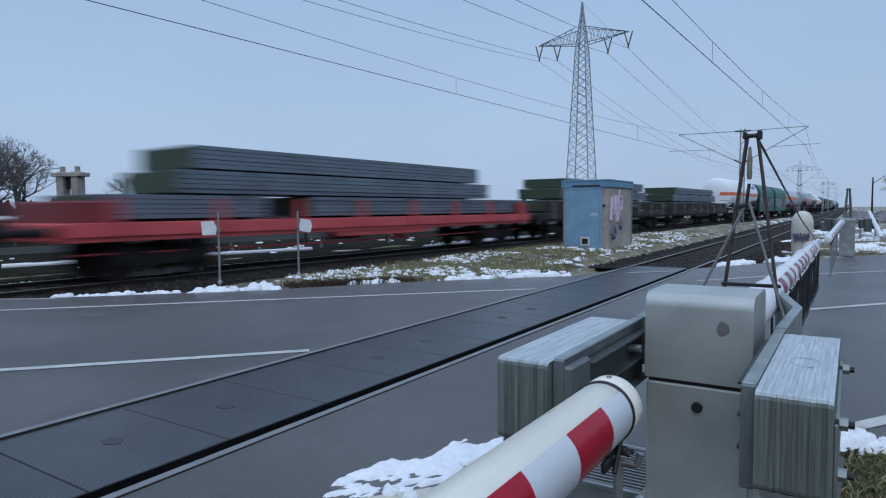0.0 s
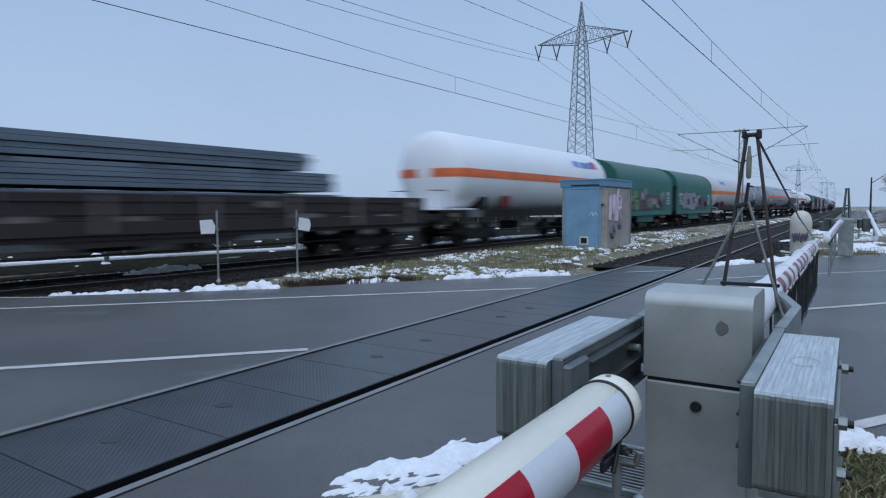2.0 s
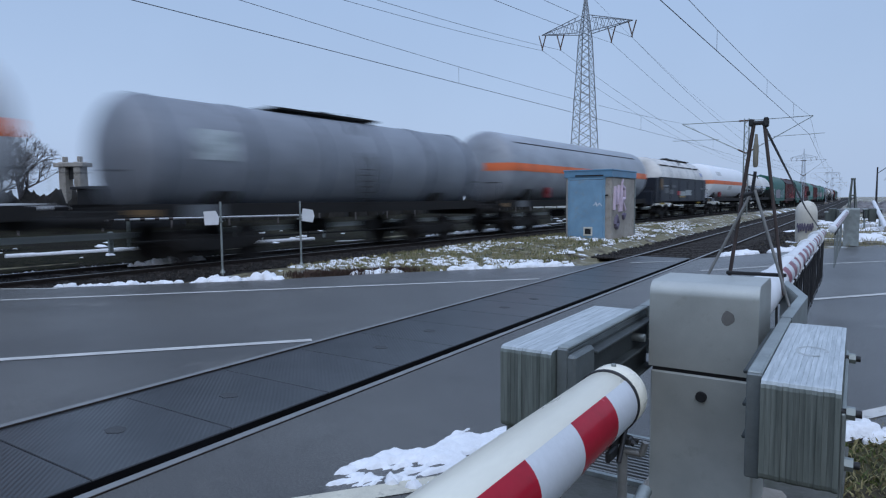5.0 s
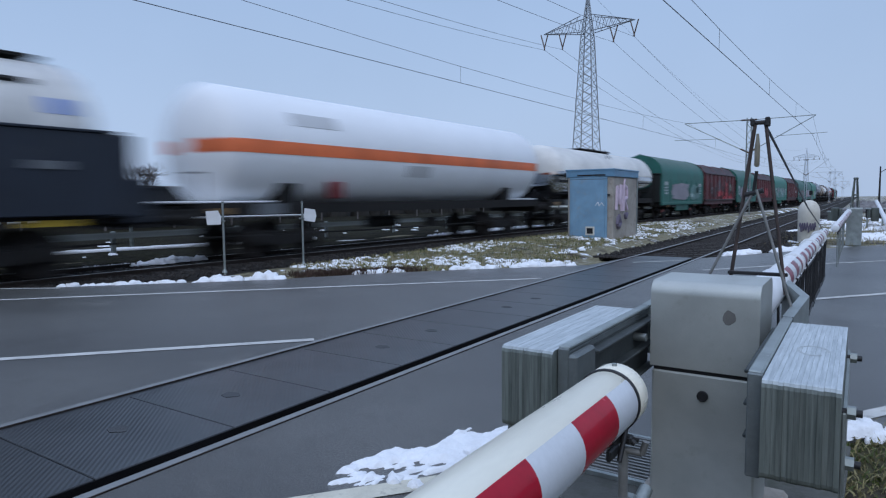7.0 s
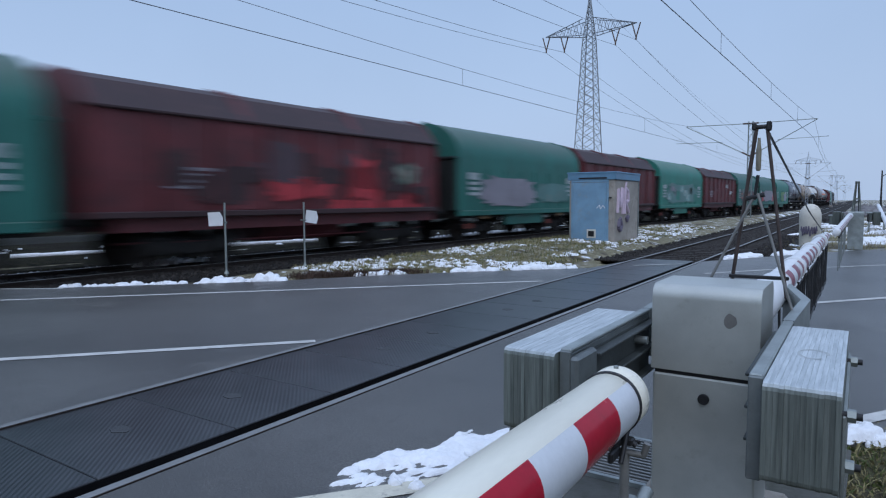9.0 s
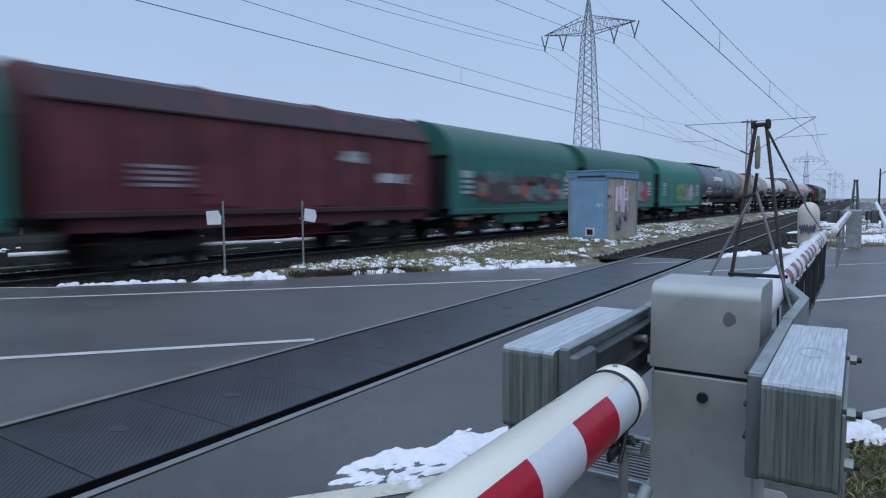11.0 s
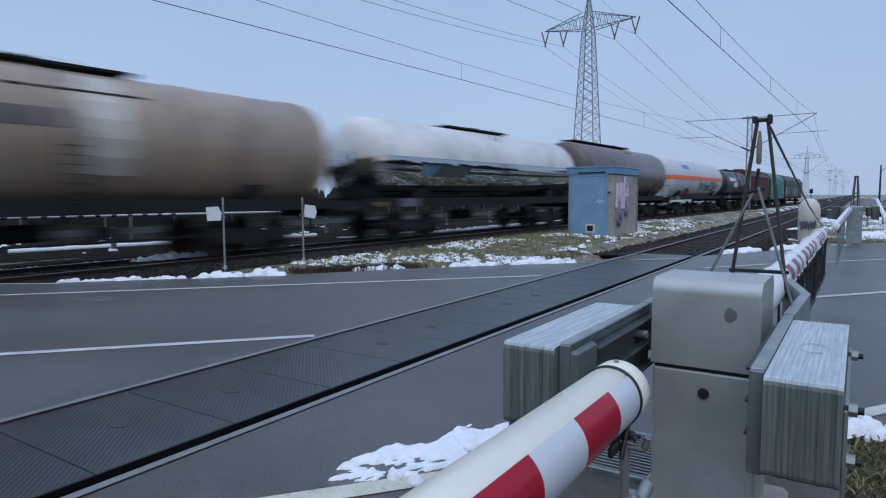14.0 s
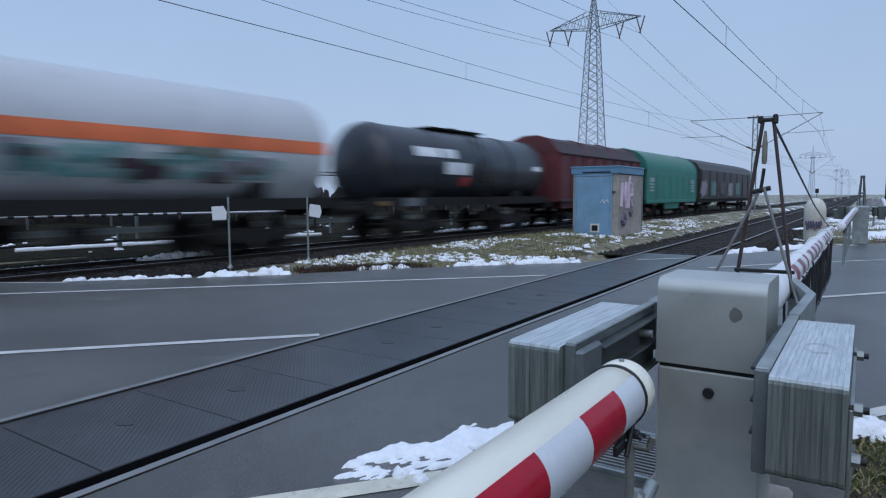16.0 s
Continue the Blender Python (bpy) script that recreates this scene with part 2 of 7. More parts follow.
M_dark_steel = surface("dark_painted_steel", (0.035, 0.035, 0.037), 0.5, 0.4, 0.25, 6.0, (0.09, 0.06, 0.045), 0.2, 0.1)
M_brown_steel = surface("brown_primed_steel", (0.085, 0.065, 0.06), 0.55, 0.3, 0.25, 8.0, None, 0, 0.1)
M_cream = surface("cream_boom_paint", (0.82, 0.78, 0.65), 0.28, 0, 0.07, 4.0, (0.60, 0.57, 0.48), 0.2, 0.03, 60.0, (1, 0.25, 1))
M_white_foil = surface("white_reflective_foil", (0.62, 0.64, 0.66), 0.3, 0, 0.07, 6.0, (0.5, 0.5, 0.5), 0.1, 0.02)
M_red_foil = surface("red_reflective_foil", (0.40, 0.010, 0.028), 0.24, 0, 0.16, 7.0, (0.27, 0.008, 0.022), 0.25, 0.02, spec=0.2)
M_faded_foil = surface("faded_red_foil", (0.21, 0.035, 0.06), 0.4, 0, 0.2, 5.0, None, 0, 0.02)
M_concrete = surface("stained_concrete", (0.36, 0.33, 0.29), 0.85, 0, 0.2, 1.5, (0.16, 0.14, 0.11), 0.35, 0.25, 50.0)
M_hut_blue = surface("faded_blue_paint", (0.19, 0.34, 0.47), 0.6, 0, 0.16, 1.6, (0.26, 0.30, 0.31), 0.3, 0.08, 50.0)
M_hut_roof = surface("blue_roof_sheet", (0.13, 0.27, 0.40), 0.5, 0, 0.12, 2.0, (0.2, 0.25, 0.28), 0.25, 0.05)
M_tag_pink = surface("pale_pink_spray", (0.62, 0.50, 0.60), 0.6, 0, 0.1, 5.0, None, 0, 0.02)
M_tag_dark = surface("violet_grey_spray", (0.16, 0.14, 0.20), 0.6, 0, 0.15, 5.0, None, 0, 0.02)
M_white = surface("white_enamel", (0.72, 0.73, 0.74), 0.45, 0, 0.08, 4.0, (0.5, 0.49, 0.46), 0.15, 0.03)
M_offwhite = surface("weathered_white_paint", (0.66, 0.63, 0.55), 0.6, 0, 0.12, 2.0, (0.35, 0.3, 0.2), 0.3, 0.1)
M_pylon = surface("pale_lattice_steel", (0.30, 0.33, 0.36), 0.6, 0.4, 0.15, 1.0, None, 0, 0.0)
M_wire = surface("overhead_wire", (0.13, 0.14, 0.155), 0.6, 0.5, 0.1, 1.0, None, 0, 0.0)
M_glass_ins = surface("brown_insulator", (0.10, 0.06, 0.045), 0.3, 0, 0.1, 5.0, None, 0, 0.0)
# bark raised to a paler tone for the haze over the field trees
M_bark = surface("dark_bark", (0.12, 0.108, 0.104), 0.9, 0, 0.3, 4.0, None, 0, 0.3)
M_straw = surface("dry_winter_grass", (0.30, 0.26, 0.13), 0.9, 0, 0.3, 2.0, None, 0, 0.0, island=0.6)
M_greengrass = surface("green_winter_grass", (0.10, 0.13, 0.04), 0.9, 0, 0.3, 2.0, None, 0, 0.0, island=0.6)
M_deadweed = surface("dead_brown_weed", (0.07, 0.042, 0.03), 0.9, 0, 0.3, 2.0, None, 0, 0.0, island=0.5)
M_rubber, _n, _l, _b = node_mat("ribbed_rubber_panel")
_co = _n.new("ShaderNodeTexCoord").outputs["Object"]
_t = tex(_n, _l, "ShaderNodeTexNoise", 2.2, _co)
_info = _n.new("ShaderNodeObjectInfo")
_c = ramped(_n, _l, _t.outputs[0], 0.3, 0.7, (0.014, 0.0155, 0.017), (0.040, 0.043, 0.046))
_c = mixed(_n, _l, 0.5, _c, ramped(_n, _l, _info.outputs["Random"], 0, 1, (0.7,) * 3, (1.15,) * 3), "MULTIPLY")
_l.new(_c, _b.inputs["Base Color"])
_b.inputs["Roughness"].default_value = 0.30
_w1 = _n.new("ShaderNodeTexWave")
_w1.bands_direction = "DIAGONAL"
_w1.inputs["Scale"].default_value = 15.0
_l.new(_co, _w1.inputs["Vector"])
_bp = _n.new("ShaderNodeBump")
_bp.inputs["Strength"].default_value, _bp.inputs["Distance"].default_value = 0.17, 0.008
_l.new(_w1.outputs["Fac"], _bp.inputs["Height"])
_l.new(_bp.outputs[0], _b.inputs["Normal"])

# ---- ground, road and tracks ----
NEAR_X = -3.954


def far_x(y):
    """Centre line of the far track: it draws nearer to the other track, then runs beside it."""
    if y < 90:
        return -13.97 + 0.04 * y
    d = min(y, 170.0) - 90.0
    return -10.37 + 0.04 * d - 0.04 * d * d / 160.0


def sheet(name, xs, ys, z, material, label, category, hole=None):
    g = Geo()
    vs = [(x, y, z(x, y)) for y in ys for x in xs]
    n = len(xs)
    fs = [(j * n + i, j * n + i + 1, (j + 1) * n + i + 1, (j + 1) * n + i) for j in range(len(ys) - 1) for i in range(n - 1)]
    g.add(vs, fs, True)
    return tagged(part(name, g, material), label, category, kind="structure")


def spread(a, b, n, far):
    """Coordinates dense between a and b and ever wider apart out to far."""
    core = [a + (b - a) * i / n for i in range(n + 1)]
    out = [far * (i / 7) ** 2.2 for i in range(1, 8)]
    return [a - o for o in out[::-1]] + core + [b + o for o in out]


def road_out(y):
    """Plan x of the carriageway's far edge at y."""
    return -16.6 + 0.905 * y


def ground_z(x, y):
    e = x - road_out(y)
    k = max(0.0, min(1.0, (-e - 0.4) / 2.0))
    beside = max(0.0, 1 - abs(x + 8.2) / 3.6) * max(0.0, min(1.0, (y - 11) / 6))
    near_track = NEAR_X - 2.4 < x < NEAR_X + 2.4 and y > 15 or abs(x - far_x(y)) < 2.75
    if near_track:
        return -0.2
    return -0.07 + 0.07 * k * (0.5 + 0.5 * noise.noise(Vector((x * 0.5, y * 0.5, 0)))) + 0.16 * beside * k + (0.012 * noise.noise(Vector((x * 2, y * 2, 3))) if abs(x) < 60 else 0)


sheet("ground", spread(-30, 12, 84, 1500), spread(-20, 60, 120, 1500), ground_z, M_field, "flat winter field with grass and patchy snow", "ground")
def scrub_z(x, y):
    """Scrub reaches up to the foot of the far ballast."""
    edge = far_x(y) - 2.15
    if x > edge + 0.25 or x < -59:
        return -0.4
    return (-0.045 if x > edge - 0.9 else ground_z(x, y) + 0.03) + 0.03 * noise.noise(Vector((x * 0.9, y * 0.9, 2)))


sheet("scrubland", [-60 + 0.5 * i for i in range(80)] + [-20 + 0.25 * i for i in range(56)], [-40 + 2 * i for i in range(70)], scrub_z, M_scrub, "dark scrub and bare earth beyond the track with a little snow", "scrubland")
def verge_z(x, y):
    """The grass strip dips to the near ballast on one side."""
    if x > road_out(y) - 0.1 or x > -5.65 or x <= far_x(y) + 2.8:
        return -0.45
    k = max(0.0, min(1.0, (x + 6.6) / 0.7))
    return (1 - k) * (ground_z(min(x, -6.4), y) + 0.014) - 0.10 * k


sheet("verge", [-12.2 + 0.25 * i for i in range(28)], [6 + 0.4 * i for i in range(116)],
      verge_z, M_verge, "grass strip between the tracks, half covered with snow", "verge")

M_wet = ground_mix("wet_winter_turf", [(((0.035, 0.033, 0.018), (0.10, 0.09, 0.045), 11.0), None), (EARTH, (1.3, 0.46, 0.58)), (SNOW, (1.6, 0.70, 0.74))])
sheet("roadside", [-3.05 + 0.35 * i for i in range(60)], [-26 + 0.5 * i for i in range(64)], lambda x, y: ground_z(x, y) + 0.035 - (0.3 if x < -3.0 or x > 17.2 or y < -25.6 or y > 5.2 else 0), M_wet, "wet dark turf and earth beside the road", "roadside")
g = Geo()
for a, b in ((-40.0, -4.78), (-3.13, 40.0)):
    left = a < -10
    pts = []
    if left:
        pts = [(-40, -27.0), (-12.55, 4.6), (-11.9, 5.3), (-9.2, 8.1), (-8.0, 10.0), (-6.4, 11.9), (-4.96, 13.4), (-4.742, 15.6), (-4.742, -12.0), (-40, -50.0)]
    else:
        pts = [(-3.166, 16.2), (-2.6, 17.3), (-0.2, 21.8), (3.5, 28.0), (14, 43.0), (40, 78.0), (40, 46.0), (6, 9.6), (0.05, 4.6), (-1.75, 2.2), (-2.6, 1.0), (-3.166, 0.3)]
    g.prism(pts, -0.12, 0.0, "z")
tagged(part("road", g, M_asphalt), "damp grey asphalt road over a level crossing", "road", kind="structure")


def strip(name, pts, w, material, label, z=0.006):
    g = Geo()
    for (x0, y0), (x1, y1) in zip(pts, pts[1:]):
        d = Vector((x1 - x0, y1 - y0, 0)).normalized()
        s = Vector((-d.y, d.x, 0)) * w / 2
        a, b = Vector((x0, y0, z)), Vector((x1, y1, z))
        g.add([a - s, b - s, b + s, a + s], [(0, 1, 2, 3)])
    return tagged(part(name, g, material), label, "road marking", kind="structure")


strip("centre_line", [(-22, -14.3), (-6.72, 2.67), (-4.8, 4.79)], 0.12, M_line, "worn white painted line on the asphalt")
strip("centre_line", [(-0.62, 10.3), (0.46, 11.66), (12, 25.5)], 0.12, M_line, "worn white painted line on the asphalt")
strip("edge_line", [(-22, -7.5), (-10.87, 4.36), (-4.87, 10.7)], 0.11, M_line, "thin white edge line on the asphalt")
strip("edge_line", [(-2.6, 13.5), (-1.57, 14.96), (8, 26)], 0.11, M_line, "thin white edge line on the asphalt")
strip("edge_line", [(-4.27, 14.31), (-3.4, 15.28)], 0.09, M_line, "short rest of a white line on the crossing", 0.012)
strip("edge_line", [(-8.75, -5.3), (-2.41, 1.905), (-1.44, 3.13)], 0.14, M_cream_line, "yellowed edge line with bits of snow on it")
strip("edge_line", [(-0.25, 4.55), (0.3, 5.38), (3, 8.6)], 0.12, M_line, "worn grey edge line beside the grass")
strip("edge_line", [(-14.0, 3.6), (-12.2, 5.0), (-11.5, 5.45)], 0.10, M_line, "thin white edge line ending at the snow")

RAIL = [(-0.075, -0.14), (0.075, -0.14), (0.07, -0.125), (0.012, -0.11), (0.012, -0.045), (0.033, -0.035), (0.033, -0.004), (0.03, -0.001), (-0.03, -0.001), (-0.033, -0.004), (-0.033, -0.035), (-0.012, -0.045), (-0.012, -0.11), (-0.07, -0.125)]


def rail(name, fx, off, ys, z, label):
    ob = thing(name, Matrix(), label, "rail", "rails", "structure")
    for nm, sel, mt in (("rail_web", RAIL, M_rust), ("rail_head", [(-0.03, -0.02), (0.03, -0.02), (0.03, 0.001), (0.024, 0.004), (-0.024, 0.004), (-0.03, 0.001)], M_rail)):
        g = Geo()
        for y0, y1 in zip(ys, ys[1:]):
            n = len(sel)
            vs = [(fx(y) + off + p, y, z + q) for y in (y0, y1) for p, q in sel]
            g.add(vs, [(i, (i + 1) % n, n + (i + 1) % n, n + i) for i in range(n)])
        part(nm, g, mt, ob)
    return ob


FAR_YS = [-420, -200, -60, 0, 30, 60, 90, 100, 110, 120, 130, 140, 150, 160, 170, 400, 900]
RAIL_Z = 0.03
for s in (-0.75, 0.75):
    rail("rail", lambda y: NEAR_X, s, [-200, -12, 16, 60, 200, 900], 0.008, "worn steel rail polished on top")
    rail("rail", far_x, s, FAR_YS, RAIL_Z, "steel rail with a rusty web and snow beside it")


def bed(name, fx, ys, half, top, label):
    g = Geo()
    for y0, y1 in zip(ys, ys[1:]):
        vs = [(fx(y) + a, y, b) for y in (y0, y1) for a, b in ((-half - 0.7, -0.12), (-half, top), (half, top), (half + 0.7, -0.12))]
        g.add(vs, [(i, i + 1, 5 + i, 4 + i) for i in range(3)])
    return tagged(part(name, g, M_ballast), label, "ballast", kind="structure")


bed("ballast_bed", far_x, FAR_YS, 1.75, RAIL_Z - 0.10, "dark brown ballast under the far track")
bed("ballast_bed", lambda y: NEAR_X, [16.2, 40, 90, 300, 900], 1.5, -0.075, "dark ballast under the track beyond the crossing")


def sleepers(fx, y0, y1, z, name):
    me = Geo().box((0, 0, -0.09), (2.5, 0.24, 0.18), 0.02).mesh("sleeper")
    me.materials.append(M_sleeper)
    ob = thing(name, Matrix(), "row of dark weathered sleepers in the ballast", "sleepers", "", "structure")
    y = y0
    while y < y1:
        s = part("sleeper", me, M_sleeper, ob)
        s.matrix_basis = pose(fx(y), y, z, 0, 0, random.uniform(-1, 1))
        y += 0.63
    return ob


sleepers(lambda y: NEAR_X, 16.5, 90, -0.05, "sleeper_row")
sleepers(far_x, -2, 110, RAIL_Z - 0.085, "sleeper_row")


def stones(name, fx, y0, y1, half, z, count, label, gauge):
    """Loose ballast stones, joined."""
    g = Geo()
    for _ in range(count):
        y = y0 + (y1 - y0) * random.random() ** 1.6
        x = fx(y) + random.uniform(-half, half)
        r = random.uniform(0.022, 0.05)
        m = pose(x, y, z, random.uniform(0, 360), random.uniform(0, 360), 0)
        k = [random.uniform(0.7, 1.3) * r for _ in range(6)]
        g.add([(k[0], 0, 0), (-k[1], 0, 0), (0, k[2], 0), (0, -k[3], 0), (0, 0, k[4]), (0, 0, -k[5])],
              [(0, 2, 4), (2, 1, 4), (1, 3, 4), (3, 0, 4), (2, 0, 5), (1, 2, 5), (3, 1, 5), (0, 3, 5)], False, m)
    return tagged(part(name, g, M_stone), label, "ballast stones", kind="stuff")


M_stone = surface("ballast_stone", (0.036, 0.031, 0.028), 0.9, 0, 0.3, 6.0, None, 0, 0.2, island=0.8)
stones("ballast_stones", far_x, 2, 70, 2.2, RAIL_Z - 0.10, 14000, "loose grey-brown ballast stones along the track", 1.5)
stones("ballast_stones", lambda y: NEAR_X, 16.1, 60, 1.9, -0.07, 7000, "loose grey-brown ballast stones along the track", 1.5)

# rubber deck between the near rails: one panel after another
deck = thing("crossing_deck", Matrix(), "dark ribbed rubber panels between the rails", "crossing deck", "", "structure")
pm = Geo().box((0, 0, -0.06), (1.225, 0.899, 0.12), 0.005).mesh("rubber_panel")
pm.materials.append(M_rubber)
lm = Geo().prism([(0.075 * math.cos(t) * (1 + 0.14 * math.sin(3 * t + 1)), 0.06 * math.sin(t) * (1 + 0.1 * math.cos(5 * t))) for t in [i / 20 * 2 * math.pi for i in range(20)]], -0.002, 0.002, "z").mesh("worn_patch")
M_patch = surface("worn_grey_patch", (0.055, 0.058, 0.06), 0.6, 0, 0.4, 22.0, (0.028, 0.03, 0.032), 0.7, 0.1)
lm.materials.append(M_patch)
for i in range(-12, 16):
    y = 2.175 + 0.905 * i
    p = part("rubber_panel", pm, M_rubber, deck, m=pose(NEAR_X - 0.03, y, 0.002))
    if i % 3 != 2 and i < 9:
        part("worn_patch", lm, M_patch, p, m=pose(random.uniform(-0.02, 0.02), random.uniform(-0.03, 0.03), 0.001, 0, 0, random.uniform(-8, 8)))
# black floor and added liner put the groove's shade into colour
g = Geo()
g.box((NEAR_X + 0.66, 2.0, -0.13), (0.13, 28.0, 0.06))
tagged(part("rubber_lip", Geo().box((NEAR_X - 0.682, 2.0, -0.05), (0.072, 28.0, 0.09), 0.004), M_rubber), "dark rubber lip against the rail", "crossing deck", kind="structure")
g.box((NEAR_X + 0.588, 2.0, -0.055), (0.008, 28.0, 0.10))
tagged(part("flangeway", g, M_gap), "dark groove beside the rail", "groove", kind="structure")
# ---- the train ----
def wmat(name, color, **k):
    k.setdefault("rough", 0.5)
    k.setdefault("scale", 0.8)
    k.setdefault("dirt", tuple(c * 0.35 + 0.02 for c in color))
    k.setdefault("dirt_amount", 0.3)
    k.setdefault("bump", 0.03)
    return surface(name, color, **k)


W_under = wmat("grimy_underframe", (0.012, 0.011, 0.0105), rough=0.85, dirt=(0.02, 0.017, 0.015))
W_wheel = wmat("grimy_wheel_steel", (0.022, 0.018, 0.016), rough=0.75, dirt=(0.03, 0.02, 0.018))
W_axlebox = wmat("rust_red_axle_box", (0.19, 0.042, 0.03), rough=0.7)
W_white = wmat("white_tank_paint", (0.80, 0.82, 0.84), var=0.04, dirt=(0.66, 0.67, 0.68), dirt_amount=0.12)
W_grey = wmat("pale_grey_tank_paint", (0.52, 0.53, 0.54), var=0.07, dirt=(0.38, 0.38, 0.38))
W_dgrey = wmat("dull_grey_tank_paint", (0.22, 0.24, 0.27), dirt=(0.12, 0.12, 0.13))
W_midgrey = wmat("blue_grey_tank_paint", (0.30, 0.325, 0.36), rough=0.35, dirt=(0.19, 0.20, 0.21))
W_inky = wmat("inky_black_tank_paint", (0.022, 0.026, 0.033), rough=0.34, spec=0.5, dirt=(0.06, 0.062, 0.066), dirt_amount=0.2)
W_navy = wmat("navy_black_wall_paint", (0.016, 0.021, 0.032), rough=0.5, dirt=(0.035, 0.037, 0.042), dirt_amount=0.25)
W_cream_top = wmat("grimy_white_and_sky_tone", (0.66, 0.645, 0.61), rough=0.4, dirt=(0.45, 0.43, 0.40), dirt_amount=0.3)
W_black = wmat("black_tank_paint", (0.03, 0.033, 0.04), rough=0.45)
W_slate = wmat("slate_grey_tank_paint", (0.10, 0.118, 0.15), var=0.22, rough=0.3, spec=0.6, dirt=(0.055, 0.062, 0.075))
W_tan = wmat("dusty_tan_tank_paint", (0.34, 0.25, 0.175), rough=0.34, spec=0.55, dirt=(0.11, 0.09, 0.075), dirt_amount=0.45, stretch=(1, 1, 0.4))
W_brown = wmat("dark_brown_tank_paint", (0.12, 0.085, 0.078), rough=0.3, spec=0.6, dirt=(0.05, 0.04, 0.038), dirt_amount=0.4, stretch=(1, 1, 0.4))
W_chrome = wmat("polished_cladding", (0.40, 0.42, 0.44), rough=-0.05, metal=1.0, var=0.12, scale=0.5, dirt=(0.12, 0.125, 0.13), dirt_amount=0.35, bump=0)
W_orange = wmat("orange_warning_band", (0.76, 0.17, 0.06), dirt=(0.5, 0.12, 0.06), dirt_amount=0.1)


def hood_mat(name, color, up_tone, amount):
    """Tarpaulin with road film in blotches, paler and greyer on the upward faces."""
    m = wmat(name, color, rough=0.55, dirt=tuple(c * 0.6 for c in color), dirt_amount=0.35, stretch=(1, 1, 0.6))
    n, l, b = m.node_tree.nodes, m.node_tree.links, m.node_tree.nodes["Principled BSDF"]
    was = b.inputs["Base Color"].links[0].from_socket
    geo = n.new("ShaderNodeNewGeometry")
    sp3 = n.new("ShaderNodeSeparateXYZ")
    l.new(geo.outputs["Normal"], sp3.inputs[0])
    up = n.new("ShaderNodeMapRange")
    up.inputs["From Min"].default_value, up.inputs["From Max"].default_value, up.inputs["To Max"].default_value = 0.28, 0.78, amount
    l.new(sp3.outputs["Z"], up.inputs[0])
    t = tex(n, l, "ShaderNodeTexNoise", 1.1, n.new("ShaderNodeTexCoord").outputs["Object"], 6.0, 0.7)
    l.new(mixed(n, l, up.outputs[0], was, ramped(n, l, t.outputs[0], 0.3, 0.7, tuple(c * 0.75 for c in up_tone), up_tone)), b.inputs["Base Color"])
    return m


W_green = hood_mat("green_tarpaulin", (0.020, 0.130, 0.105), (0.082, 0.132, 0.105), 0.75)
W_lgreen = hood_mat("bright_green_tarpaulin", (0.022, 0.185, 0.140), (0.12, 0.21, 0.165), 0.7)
W_hood_end = wmat("near_black_end_bulkhead", (0.012, 0.016, 0.016), rough=0.7, dirt=(0.03, 0.035, 0.033))
W_red = wmat("oxide_red_wagon_paint", (0.125, 0.028, 0.032), dirt=(0.036, 0.018, 0.02), dirt_amount=0.5, rough=0.55)
W_red_roof = wmat("dark_red_brown_roof", (0.040, 0.020, 0.022), dirt=(0.10, 0.045, 0.042), dirt_amount=0.3, rough=0.6)
W_bright_red = wmat("bright_red_frame_paint", (0.56, 0.085, 0.09), dirt=(0.30, 0.05, 0.055), dirt_amount=0.25)
W_graffiti_red = wmat("red_spray_patch", (0.42, 0.04, 0.05), dirt=(0.2, 0.03, 0.04))
W_spray_grey = wmat("grey_spray_patch", (0.25, 0.235, 0.27), dirt=(0.13, 0.12, 0.14))
W_spray_dark = wmat("dark_spray_patch", (0.07, 0.045, 0.054), dirt=(0.12, 0.05, 0.05))
W_spray_lime = wmat("lime_spray_patch", (0.15, 0.33, 0.09), dirt=(0.03, 0.10, 0.07), scale=1.4, dirt_from=0.47, dirt_to=0.58)
W_spray_lilac = wmat("lilac_spray_patch", (0.26, 0.24, 0.46), dirt=(0.34, 0.33, 0.38))
W_spray_teal = wmat("teal_spray_patch", (0.09, 0.20, 0.19), dirt=(0.2, 0.2, 0.17))
W_spray_mix = wmat("blotchy_teal_spray", (0.12, 0.30, 0.29), dirt=(0.42, 0.47, 0.47), var=0.5, scale=1.6, dirt_from=0.47, dirt_to=0.56)
W_spray_tan = wmat("beige_spray_patch", (0.22, 0.23, 0.19), dirt=(0.05, 0.09, 0.07), scale=1.4, dirt_from=0.47, dirt_to=0.58)
W_spray_orange = wmat("orange_spray_patch", (0.36, 0.10, 0.06), dirt=(0.2, 0.08, 0.06))
W_label = wmat("white_data_panel", (0.42, 0.46, 0.47), dirt=(0.16, 0.2, 0.2), scale=1.6, dirt_from=0.48, dirt_to=0.62)
W_blue_label = wmat("blue_data_panel", (0.10, 0.20, 0.50), dirt=(0.2, 0.3, 0.5), dirt_amount=0.15)
W_letter = wmat("chalky_white_lettering", (0.70, 0.72, 0.73), dirt=(0.35, 0.37, 0.38), scale=1.6, dirt_amount=0.25)
W_plate = wmat("grey_data_plate", (0.13, 0.14, 0.15))
W_ochre = wmat("ochre_marking", (0.20, 0.12, 0.05))
W_yellow = wmat("yellow_marking", (0.55, 0.36, 0.03), dirt=(0.3, 0.2, 0.05))
W_load = wmat("blue_grey_steel_load", (0.15, 0.187, 0.225), dirt=(0.085, 0.10, 0.12), dirt_amount=0.3, island=0.35)
W_load_end = wmat("dark_green_load_end", (0.035, 0.055, 0.03), dirt=(0.02, 0.025, 0.02))
